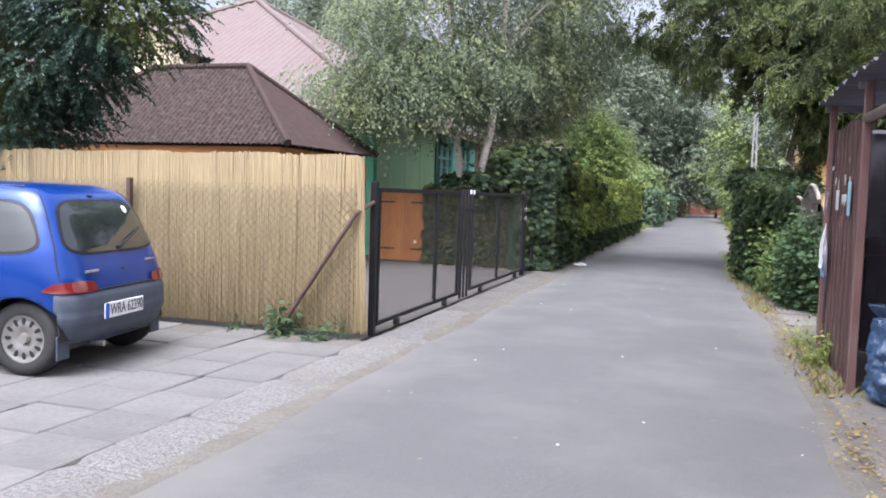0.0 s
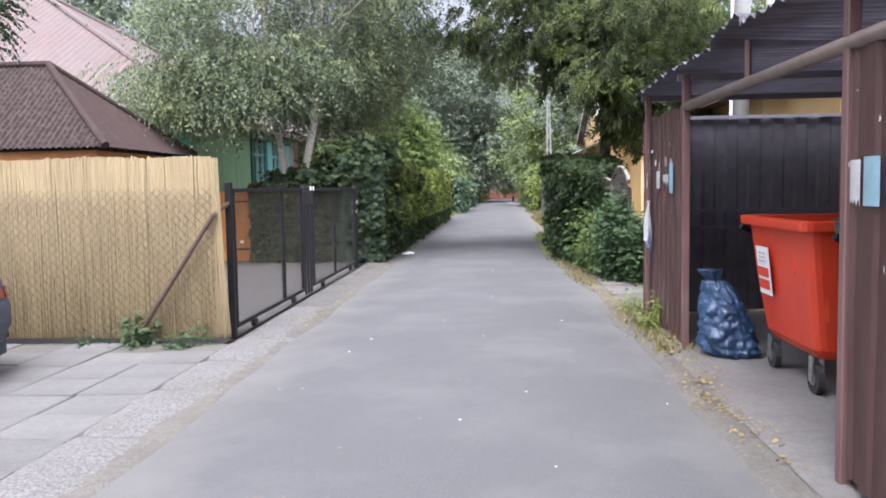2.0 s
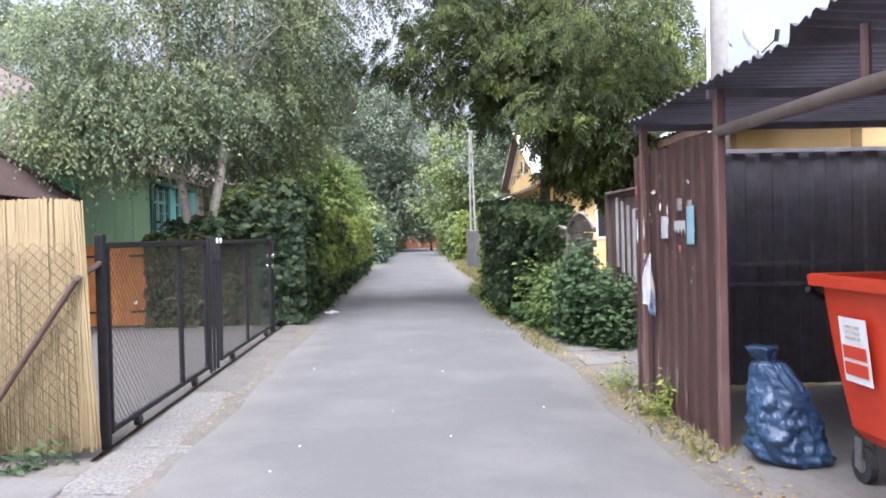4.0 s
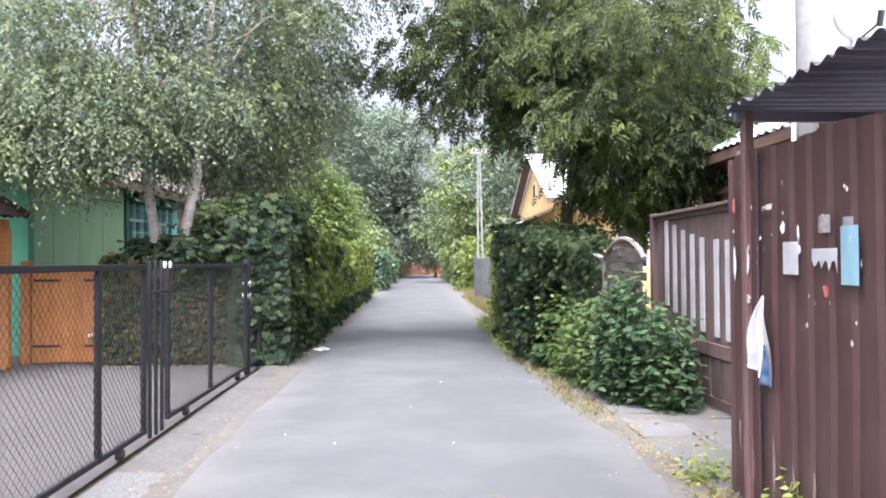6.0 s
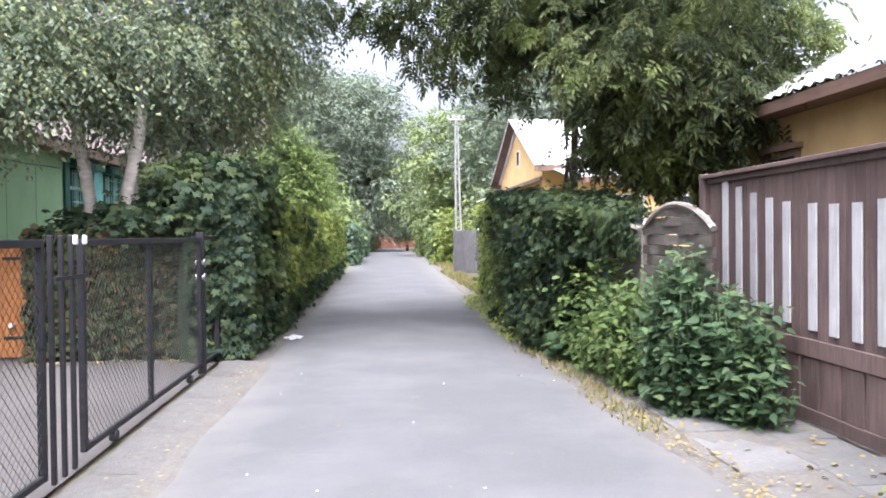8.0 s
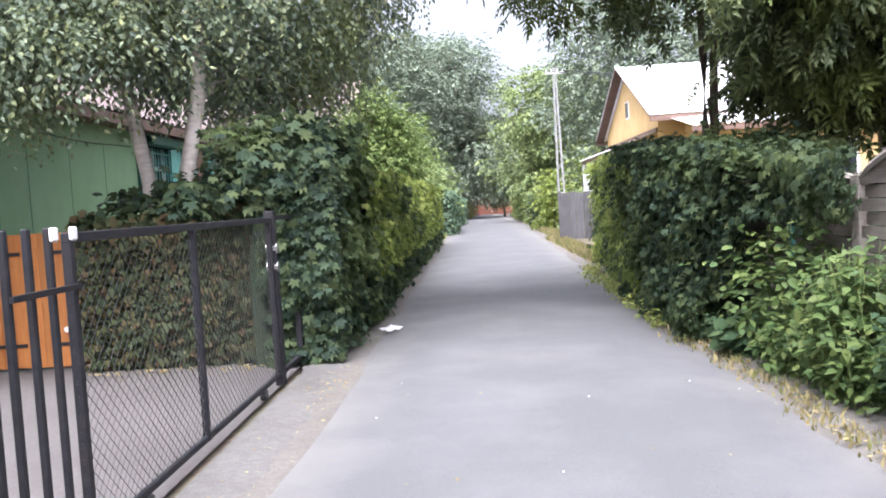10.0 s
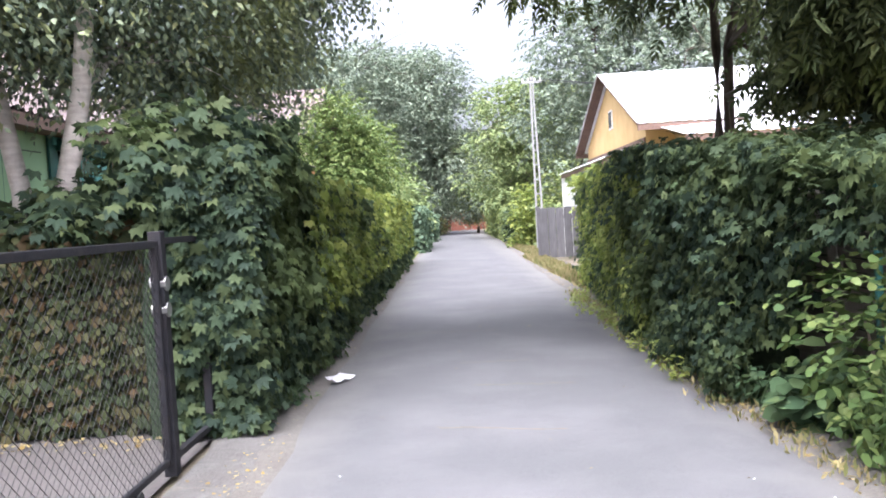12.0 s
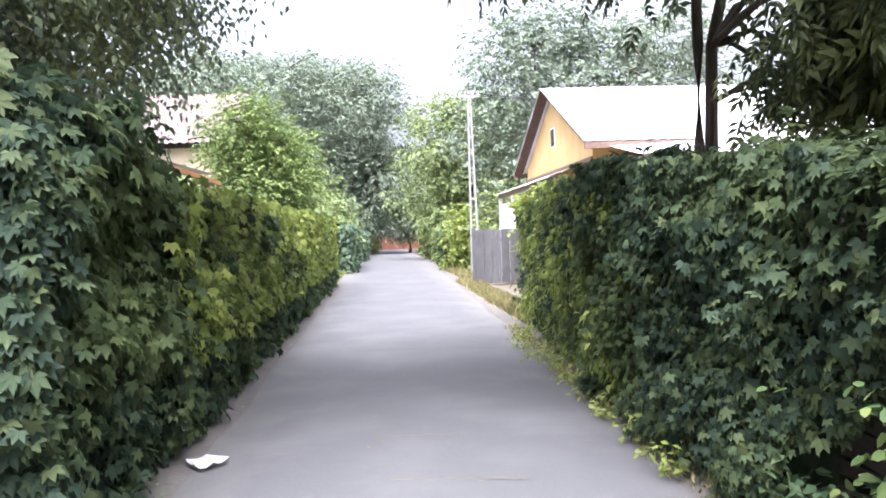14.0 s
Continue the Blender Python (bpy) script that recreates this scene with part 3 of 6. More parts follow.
def wall_leaves(n, start, along, height, out, bulge, size, seed, low=0.0, keep=None, jitter=0.11):
    """Overlapping leaves hanging on an upright face from start along a vector; height: function of 0..1."""
    u = rng.uniform(0, 1, n)
    h = np.array([height(a) for a in u])
    z = low + rng.uniform(0, 1, n) ** 0.9 * (h - low)
    start, along, out = np.array(start, float), np.array(along, float), np.array(out, float)
    length = np.linalg.norm(along)
    nz = soft_noise(u * length, z, seed, 1.7)
    fine = soft_noise(u * length, z, seed + 11.0, 4.5)
    pos = start + along * u[:, None] + out * (bulge * (1.25 * nz + 0.75 * fine) + rng.normal(0, jitter * 0.55, n))[:, None]
    pos[:, 2] = z + 0.06
    if keep is not None:
        k = keep(u, z, nz)
        pos, n = pos[k], int(k.sum())
    way = np.array([0, 0, -1.0]) * 0.9 + out * 0.4 + rng.normal(0, 0.4, (n, 3))
    up = out * 0.85 + np.array([0, 0, 0.75]) + rng.normal(0, 0.42, (n, 3))
    return pos, way, up, size * rng.uniform(0.6, 1.25, n)


def top_leaves(n, x0, x1, y0, y1, height, size, seed):
    x, y = rng.uniform(x0, x1, n), rng.uniform(y0, y1, n)
    z = np.array([height(a) for a in (y - y0) / (y1 - y0)]) + 0.1 * soft_noise(x, y, seed, 2.0) + rng.normal(0, 0.06, n)
    pos = np.stack([x, y, z], 1)
    way = rng.normal(0, 1, (n, 3)) * np.array([1, 1, 0.4]) + np.array([0, 0, -0.1])
    up = np.array([0, 0, 1.0]) + rng.normal(0, 0.4, (n, 3))
    return pos, way, up, size * rng.uniform(0.6, 1.25, n)


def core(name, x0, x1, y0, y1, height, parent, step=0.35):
    """A solid inner mass, coloured near-black for the shade deep among the leaves."""
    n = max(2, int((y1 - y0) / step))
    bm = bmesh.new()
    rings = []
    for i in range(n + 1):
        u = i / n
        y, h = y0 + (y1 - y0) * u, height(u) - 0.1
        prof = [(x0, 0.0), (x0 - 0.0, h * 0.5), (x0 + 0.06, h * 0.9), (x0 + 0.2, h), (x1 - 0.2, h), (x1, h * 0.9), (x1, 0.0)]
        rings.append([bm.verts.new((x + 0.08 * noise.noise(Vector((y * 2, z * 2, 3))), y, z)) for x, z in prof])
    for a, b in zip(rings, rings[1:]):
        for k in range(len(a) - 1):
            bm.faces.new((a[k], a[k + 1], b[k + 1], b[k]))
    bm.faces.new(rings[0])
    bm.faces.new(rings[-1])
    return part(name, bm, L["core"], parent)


# ---- ground, road and paving ----
def sheet(name, f, nu, nv, material, label, category, parent=None):
    ob = part(name, grid_bm(f, nu, nv), material, parent)
    return tagged(ob, label, category, kind="structure")


def road_left(y):
    return -2.9 + 0.03 * math.sin(y * 1.3) + 0.02 * math.sin(y * 3.1 + 1) + 0.015 * math.sin(y * 7.3)


def road_right(y):
    return 0.38 - 0.2 * math.exp(-((y - 17.5) / 5) ** 2) + 0.75 * min(max((y - 25) / 30, 0), 1) + 0.04 * math.sin(y * 1.7) + 0.025 * math.sin(y * 4.3)


sheet("ground", lambda u, v: (-900 + 1800 * u, -900 + 1800 * v, -0.04), 8, 8, M["soil"], "bare soil and worn grass around the lane", "ground")
YS = [-25 + 38 * i / 60 for i in range(60)] + [13 + 90 * (i / 60) ** 1.3 for i in range(61)]


def road_point(u, v):
    y = YS[round(u * 120)]
    a, b = road_left(y), road_right(y)
    return (a + (b - a) * v, y, 0.035 * (1 - (2 * v - 1) ** 2) - 0.02)


sheet("road", road_point, 120, 8, M["asphalt"], "worn grey asphalt lane with dusty edges", "road")


def left_verge(u, v):
    y = YS[round(u * 120)]
    x0 = -3.42 if y < 17 else -3.6
    x = x0 + (road_left(y) + 0.14 - x0) * v
    return (x, y, -0.012 + 0.02 * (1 - v) + 0.008 * noise.noise(Vector((x * 3, y * 3, 0))) - 0.05 * max(0, (v - 0.62) / 0.38) ** 2)


def right_verge(u, v):
    y = YS[round(u * 120)]
    x0 = road_right(y) - 0.14
    x1 = 0.62 if y < 10.6 else 1.6
    x = x0 + (x1 - x0) * v
    return (x, y, -0.012 + 0.022 * min(1, v * 3) + 0.012 * noise.noise(Vector((x * 3, y * 3, 5))) - 0.05 * max(0, (0.25 - v) / 0.25) ** 2)


sheet("pavement", left_verge, 120, 12, M["verge"], "dusty concrete strip beside the lane", "verge")
sheet("pavement", right_verge, 120, 12, M["verge"], "dusty verge with soil and broken concrete", "verge")
sheet("pavement", lambda u, v: (-14 + 10.5 * u, 8.8 + 12 * v, 0.0), 2, 2, M["concrete"], "smooth grey concrete yard behind the gate", "yard")
sheet("floor", lambda u, v: (0.46 + 3.0 * u, 1.5 + 9.0 * v, 0.012), 4, 8, M["shelter_floor"], "grey concrete floor of the bin shelter", "floor")
kerb = thing("kerb", (-3.15, 3, 0), "low worn kerb of exposed gravel concrete beside the lane", "kerb", kind="structure")


def kerb_block(y0, y1, seed):
    """A low worn block with a crumbled outer edge."""
    def f(u, v):
        y = y0 + (y1 - y0) * u
        a = -3.4 + 0.01 * noise.noise(Vector((y * 3, 1.0, seed)))
        b = -2.945 + 0.05 * noise.noise(Vector((y * 2.2, 4.0, 0.5))) + 0.03 * noise.noise(Vector((y * 7, 2.0, 0.5)))
        x = a + (b - a) * v
        edge = min(1.0, 5 * min(u, 1 - u) * (y1 - y0) + 0.3, 6 * v + 0.8)
        z = 0.031 * edge * (1 - 1.7 * v ** 2.6) + 0.007 * noise.noise(Vector((x * 9, y * 9, 1.0)))
        return (x, y, z - 0.004)
    return grid_bm(f, 14, 8)


y, k = -4.0, 0
while y < 10.6:
    w = (1.02, 0.94, 1.1, 0.98)[k % 4]
    part("kerbstone", kerb_block(y + 0.006, y + w - 0.006, 0.3 * k), M["gravel_kerb"], kerb, smooth=True)
    y, k = y + w, k + 1
# broken concrete apron between the gate and the asphalt
apron = thing("kerb", (-3.2, 13.5, 0), "cracked concrete apron between the gate and the asphalt", "kerb", kind="structure")
k = 0
while y < 17.0:
    w = (1.25, 0.9, 1.4, 1.1)[k % 4]
    part("apron_slab", kerb_block(y + 0.01, min(y + w, 17.0) - 0.01, 9 + 0.4 * k), M["concrete_apron"], apron, smooth=True)
    y, k = y + w, k + 1

# ---- reed fence ----
fence = thing("reed_fence", (-7.5, 8.9, 0.05), "tall fence screened with straw-coloured reed matting", "fence")
n = 4300
x = rng.uniform(-13.0, -3.52, n)
lean = rng.normal(0, 0.009, n)
top = 1.735 + rng.normal(0, 0.008, n) + 0.008 * np.sin(x * 5)
edge = np.clip((x + 3.75) / 0.25, 0, 1)
top -= 0.03 * edge
p0 = np.stack([x + lean + 0.1 * edge * edge, 8.9 + rng.uniform(-0.012, 0.012, n), np.full(n, 0.05) + rng.uniform(0, 0.05, n)], 1)
p1 = np.stack([x - lean, 8.9 + rng.uniform(-0.012, 0.012, n), top], 1)
bars("reeds", p0, p1, rng.uniform(0.005, 0.0075, n), M["reed"], fence, "stuff")
part("reed_backing", box(-13, -3.54, 8.905, 8.915, 0.06, 1.68), M["reed"], fence)
for xp in (-3.62, -6.05, -8.5, -11.0):
    if xp < -4:
        part("post", box(xp - 0.025, xp + 0.025, 8.79, 8.84, 0.0, 1.47, 0.004), M["rust_post"], fence)


def chain_link(name, a, b, z0, z1, material, parent, pitch=0.055, r=0.0016, axis_y=True):
    """Diamond wire between two ends at the same height range."""
    a, b = np.array(a, float), np.array(b, float)
    length, h = np.linalg.norm(b - a), z1 - z0
    s = np.arange(-h, length, pitch)
    P0, P1 = [], []
    for sign in (1, -1):
        for s0 in s:
            lo, hi = max(0.0, s0), min(length, s0 + h)
            if hi - lo < 0.02:
                continue
            za, zb = lo - s0, hi - s0
            if sign < 0:
                za, zb = h - za, h - zb
            P0.append([lo, za])
            P1.append([hi, zb])
    P0, P1 = np.array(P0), np.array(P1)
    d = (b - a) / length

    def world(q):
        return np.concatenate([a[None] + d[None] * q[:, :1], z0 + q[:, 1:]], 1)
    return bars(name, world(P0), world(P1), r, material, parent, "stuff")


chain_link("wire_mesh", (-13, 8.855), (-3.55, 8.855), 0.1, 1.45, M["zinc_wire"], fence, 0.085, 0.003)

# ---- metal gate ----
gate = thing("metal_gate", (-3.5, 12.6, 0), "black steel double gate with chain-link infill, closed", "gate")
GX = -3.5


def gpost(yy, w, z1=1.46, z0=0.0, name="post"):
    return part(name, box(GX - w / 2, GX + w / 2, yy - w / 2, yy + w / 2, z0, z1, 0.005), M["black_metal"], gate)


gpost(9.17, 0.062, 1.5)
tagged(gate.children[-1], "thick hinge post")
part("brace", path_tube([(-3.5, 9.15, 1.3), (-3.54, 8.84, 1.2), (-3.92, 8.8, 0.62), (-4.3, 8.77, 0.04)], [0.021] * 4, 8), M["rust_post"], gate, "rusty diagonal brace")
for ya, yb in ((9.25, 12.07), (12.66, 16.1)):
    leaf = part("gate_leaf", box(GX - 0.02, GX + 0.02, ya, yb, 1.40, 1.445, 0.004), M["black_metal"], gate)
    part("bottom_rail", box(GX - 0.018, GX + 0.018, ya, yb, 0.085, 0.122, 0.004), M["black_metal"], leaf)
    for ys in ((ya + 0.02, 11.1, yb - 0.02) if ya < 10 else (ya + 0.02, 14.2, yb - 0.05)):
        part("stile", box(GX - 0.022, GX + 0.022, ys - 0.018, ys + 0.018, 0.085, 1.44, 0.004), M["black_metal"], leaf)
    chain_link("wire_mesh", (GX, ya), (GX, yb), 0.11, 1.42, M["wire"], leaf, 0.07, 0.002)
    for ys in (ya + 0.6, yb - 0.55):
        part("gate_roller", tube((GX - 0.025, ys, 0.048), (GX + 0.025, ys, 0.048), 0.04, seg=12), M["rubber"], leaf)
        part("roller_bracket", box(GX - 0.012, GX + 0.012, ys - 0.035, ys + 0.035, 0.05, 0.1), M["black_metal"], leaf)
for ys in (12.2, 12.36, 12.52):
    gpost(ys, 0.03, 1.47, 0.02, "lock_post")
for ys in (12.52, 12.68):
    part("post_cap", box(GX + 0.018, GX + 0.036, ys - 0.028, ys + 0.028, 1.41, 1.47, 0.008), M["white_paint"], gate, "white plastic cap")
part("latch_bar", box(GX + 0.02, GX + 0.04, 12.18, 12.70, 1.2, 1.225), M["black_metal"], gate)
gpost(16.12, 0.08, 1.5)
gpost(16.95, 0.06, 1.48)
part("side_rail", box(GX - 0.02, GX + 0.02, 16.16, 16.93, 1.42, 1.46), M["black_metal"], gate)
part("side_rail", box(GX - 0.02, GX + 0.02, 16.16, 16.93, 0.08, 0.12), M["black_metal"], gate)
for z in (1.18, 1.02):
    part("wire_tie", tube((GX - 0.045, 16.12, z), (GX + 0.05, 16.12, z), 0.046, seg=10), M["steel"], gate)

# ---- corrugated roofs ----
def corrugated(quad, pitch, amp, material, name, parent, cols=None, rows=2, thick=0.0, along=None):
    """A wavy sheet over a quad of corners a, b (low edge), c, d (high edge, c above b); waves run from low to high edge."""
    a, b, c, d = (Vector(q) for q in quad)
    length = (b - a).length
    nrm = (b - a).cross(d - a).normalized()
    if nrm.z < 0:
        nrm = -nrm
    m = max(4, int(length / pitch * 8))
    bm = bmesh.new()
    vs = []
    for i in range(m + 1):
        u = i / m
        o = nrm * (amp * math.cos(u * length / pitch * math.tau))
        lo = a.lerp(b, u)
        # waves keep their direction up the slope and are cut by the slanting sides
        if along is None:
            hi = d.lerp(c, u)
        else:
            hi = along(u, lo)
        vs.append([bm.verts.new(lo.lerp(hi, j / rows) + o) for j in range(rows + 1)])
    for i in range(m):
        for j in range(rows):
            bm.faces.new((vs[i][j], vs[i + 1][j], vs[i + 1][j + 1], vs[i][j + 1]))
    bm.normal_update()
    return part(name, bm, material, parent, smooth=True)


def hip_face(a, b, r0, r1):
    """The upper end of a wave on a hipped slope with eave a-b and ridge r0-r1 (r0 above a, r1 above b)."""
    a, b, r0, r1 = (Vector(q) for q in (a, b, r0, r1))
    e = (b - a).normalized()
    L0, s0, s1 = (b - a).length, (r0 - a).dot(e), (r1 - a).dot(e)
    rise = (r0 - a) - e * s0

    def f(u, lo):
        s = u * L0
        k = min(1.0, s / s0 if s0 > 1e-6 else 1.0, (L0 - s) / (L0 - s1) if L0 - s1 > 1e-6 else 1.0)
        return lo + rise * max(k, 0.001)
    return f


gz = thing("gazebo", (-9.2, 15.25, 0), "wooden garden shelter under a dark brown hipped corrugated roof", "gazebo")
E0, E1, E2, E3 = (-6.75, 13.4, 2.12), (-6.75, 17.1, 2.12), (-12.5, 17.1, 2.12), (-12.5, 13.4, 2.12)
R0, R1 = (-8.6, 15.25, 3.64), (-10.65, 15.25, 3.64)
corrugated((E3, E0, R0, R1), 0.095, 0.016, M["onduline"], "roof_sheet", gz, along=hip_face(E3, E0, R1, R0))
corrugated((E1, E2, R1, R0), 0.095, 0.016, M["onduline"], "roof_sheet", gz, along=hip_face(E1, E2, R0, R1))
corrugated((E0, E1, R0, R0), 0.095, 0.012, M["onduline_clean"], "roof_sheet", gz, along=hip_face(E0, E1, R0, R0))
corrugated((E2, E3, R1, R1), 0.095, 0.012, M["onduline_clean"], "roof_sheet", gz, along=hip_face(E2, E3, R1, R1))
for p, q in ((E0, R0), (E1, R0), (E2, R1), (E3, R1), (R0, R1)):
    part("ridge_cap", tube(Vector(p) + Vector((0, 0, 0.02)), Vector(q) + Vector((0, 0, 0.02)), 0.06, seg=8), M["onduline_clean"], gz)
for x0, x1, y0, y1 in ((-12.3, -6.95, 13.52, 13.6), (-12.3, -6.95, 16.9, 16.98), (-7.03, -6.95, 13.6, 16.9), (-12.3, -12.22, 13.6, 16.9)):
    part("beam", box(x0, x1, y0, y1, 1.93, 2.08, 0.006), M["beam_wood"], gz)
for px, py in ((-6.99, 13.56), (-6.99, 16.94), (-12.26, 13.56), (-12.26, 16.94), (-9.6, 13.56)):
    part("post", box(px - 0.06, px + 0.06, py - 0.06, py + 0.06, 0, 1.95, 0.006), M["beam_wood"], gz)

# ---- green house ----
def box_wall(name, x0, x1, y0, y1, z0, z1, material, parent, label=""):
    return part(name, box(x0, x1, y0, y1, z0, z1), material, parent, label)


gh = thing("green_house", (-15, 26, 0), "low green wooden house with a faded red hipped sheet roof", "house")
box_wall("wall_front", -22, -7.45, 18.6, 18.8, 0, 3.2, M["green_light"], gh, "bright green rendered wall")
box_wall("wall_side", -7.65, -7.45, 18.8, 23.0, 0, 3.2, M["green_wall"], gh, "muted green boarded wall")
box_wall("wall_side", -7.65, -7.45, 23.0, 26.6, 0, 1.5, M["green_wall"], gh)
box_wall("wall_side", -7.65, -7.45, 23.0, 26.6, 2.9, 3.2, M["green_wall"], gh)
box_wall("wall_side", -7.65, -7.45, 26.6, 33.4, 0, 3.2, M["grey_plaster"], gh, "pale grey plastered wall")
box_wall("wall_back", -22, -7.65, 33.2, 33.4, 0, 3.2, M["grey_plaster"], gh)
F0, F1, F2, F3 = (-7.05, 18.2, 3.18), (-7.05, 33.8, 3.18), (-22.4, 33.8, 3.18), (-22.4, 18.2, 3.18)
G0, G1 = (-14.8, 26.0, 7.6), (-14.9, 26.0, 7.6)
for a, b, r0, r1 in ((F3, F0, G1, G0), (F0, F1, G0, G0), (F1, F2, G0, G1), (F2, F3, G1, G1)):
    corrugated((a, b, r1, r0), 0.21, 0.022, M["pink_roof"], "roof_sheet", gh, along=hip_face(a, b, r0, r1))
for p, q in ((F0, G0), (F1, G0), (F2, G1), (F3, G1)):
    part("hip_cap", tube(Vector(p) + Vector((0, 0, 0.03)), Vector(q) + Vector((0, 0, 0.03)), 0.09, seg=8), M["pink_roof"], gh)
part("fascia", box(-7.12, -7.06, 18.2, 33.8, 2.98, 3.14), M["brown_trim"], gh)
part("fascia", box(-22.4, -7.05, 18.2, 18.26, 2.98, 3.14), M["brown_trim"], gh)
part("soffit", box(-7.45, -7.12, 18.26, 33.8, 3.0, 3.03), M["brown_trim"], gh)
part("corner_board", box(-7.44, -7.4, 22.9, 23.12, 0.9, 3.0), M["dark_teal"], gh)
part("cable", path_tube([(-7.43, 18.7 + 0.5 * i, 2.72 + 0.02 * math.sin(i)) for i in range(9)], [0.008] * 9, 5), M["ink"], gh)
for k in range(3):
    part("board_joint", box(-7.453, -7.447, 19.5 + 1.1 * k, 19.506 + 1.1 * k, 0.1, 2.7), M["dark_teal"], gh)
# windows with turquoise surrounds, hood and lattice
for y0 in (23.15, 25.0):
    w = part("window", box(-7.6, -7.44, y0, y0 + 0.08, 1.52, 2.88), M["dark_teal"], gh)
    part("frame", box(-7.6, -7.44, y0 + 1.2, y0 + 1.28, 1.52, 2.88), M["dark_teal"], w)
    part("hood", box(-7.45, -7.2, y0 - 0.06, y0 + 1.36, 2.8, 2.97, 0.02), M["dark_teal"], w)
    part("pane", box(-7.58, -7.56, y0 + 0.08, y0 + 1.2, 1.5, 2.85), M["glass"], w)
    part("curtain", box(-7.65, -7.63, y0 + 0.1, y0 + 0.5, 1.5, 2.8), M["blind"], w)
    for yy in (y0 + 0.1, y0 + 0.6, y0 + 1.12):
        part("sash", box(-7.56, -7.5, yy, yy + 0.06, 1.52, 2.8), M["white_paint"], w)
    part("sash", box(-7.56, -7.5, y0 + 0.1, y0 + 1.18, 2.4, 2.46), M["white_paint"], w)
    for k in range(9):
        part("lattice_bar", box(-7.42, -7.41, y0 + 0.12 + 0.13 * k, y0 + 0.14 + 0.13 * k, 1.52, 2.78), M["turquoise"], w)
    for k in range(5):
        part("lattice_bar", box(-7.42, -7.41, y0 + 0.1, y0 + 1.2, 1.6 + 0.27 * k, 1.62 + 0.27 * k), M["turquoise"], w)
part("wall_panel", box(-7.6, -7.42, 24.45, 24.98, 1.5, 2.9), M["turquoise"], gh, "turquoise painted panel between the windows")
part("wall_panel", box(-7.6, -7.42, 26.3, 26.9, 1.5, 2.9), M["turquoise"], gh)
part("lintel_board", box(-7.44, -7.38, 23.0, 26.9, 2.88, 2.99), M["turquoise"], gh)
# small cross gable on the front slope
part("dormer_wall", poly_prism([(-15.2, 20.3, 4.2), (-13.6, 20.3, 4.2), (-13.6, 20.3, 4.9), (-14.9, 20.3, 5.6), (-15.2, 20.3, 5.5)], (0, 2.5, 0)), M["cream_wall"], gh)
corrugated(((-13.2, 20.0, 4.85), (-13.2, 24.0, 4.85), (-14.9, 24.0, 5.75), (-14.9, 20.0, 5.75)), 0.21, 0.022, M["pink_roof"], "dormer_roof", gh)
corrugated(((-16.6, 20.0, 4.85), (-16.6, 24.0, 4.85), (-14.9, 24.0, 5.75), (-14.9, 20.0, 5.75)), 0.21, 0.022, M["pink_roof"], "dormer_roof", gh)

# ---- orange door with its post, and the ivy-covered yard fence ----
od = thing("wooden_gate", (-6.4, 17.45, 0), "orange-stained plank gate with black strap hinges, closed", "gate")
for k in range(7):
    part("plank", box(-6.85 + 0.148 * k, -6.705 + 0.148 * k, 17.42, 17.45, 0.03, 1.42, 0.003), M["stained_wood"], od)
for z in (0.25, 1.2):
    part("hinge", box(-6.83, -6.45, 17.408, 17.42, z, z + 0.035), M["ink"], od)
    part("hinge", box(-6.1, -5.82, 17.408, 17.42, z, z + 0.035), M["ink"], od)
part("post", box(-7.0, -6.87, 17.38, 17.5, 0, 1.5, 0.008), M["stained_wood"], od)
part("post", box(-5.8, -5.7, 17.38, 17.5, 0, 1.5, 0.008), M["stained_wood"], od)
part("knob", tube((-6.0, 17.42, 0.42), (-6.0, 17.37, 0.42), 0.03, seg=10), M["white_paint"], od)
yi = thing("hedge", (-4.6, 17.2, 0), "yard fence overgrown with brownish green creeper", "hedge")
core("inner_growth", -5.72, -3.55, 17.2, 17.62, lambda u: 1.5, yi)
leaves("leaves", *wall_leaves(4200, (-5.75, 17.16, 0), (2.3, 0, 0), lambda u: 1.5 + 0.05 * math.sin(u * 20), (0, -1, 0), 0.06, 0.085, 2.0, jitter=0.05), "lobed", L["ivy_yard"], yi)
leaves("leaves", *top_leaves(900, -5.6, -3.5, 17.1, 18.3, lambda u: 1.55 + 0.25 * u, 0.11, 4.0), "lobed", L["ivy"], yi)

# ---- creeper hedges ----
def lh(u):
    y = 16.9 + 22.3 * u
    return 1.84 + 0.5 * math.exp(-((y - 17.7) / 1.0) ** 2) + 0.06 * math.sin(y * 2.1) + 0.05 * math.sin(y * 0.7) + 0.12 * min(1, max(0, (y - 25) / 10))


hl = thing("hedge", (-3.5, 28, 0), "long hedge thickly grown with dark green creeper", "hedge", "creeper hedges")
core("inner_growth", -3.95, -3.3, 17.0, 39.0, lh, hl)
leaves("leaves", *wall_leaves(25000, (-3.17, 16.95, 0), (0, 9.5, 0), lambda u: lh(u * 9.5 / 22.3), (1, 0, 0), 0.2, 0.082, 1.0), "five", L["ivy"], hl)
leaves("leaves", *wall_leaves(9500, (-3.15, 26.4, 0), (0, 12.8, 0), lambda u: lh((9.5 + 12.8 * u) / 22.3), (1, 0, 0), 0.15, 0.12, 1.0), "five", L["ivy"], hl)
leaves("leaves", *wall_leaves(3600, (-3.8, 16.93, 0), (0.7, 0, 0), lambda u: 2.0, (0, -1, 0), 0.14, 0.086, 6.0), "five", L["ivy"], hl)
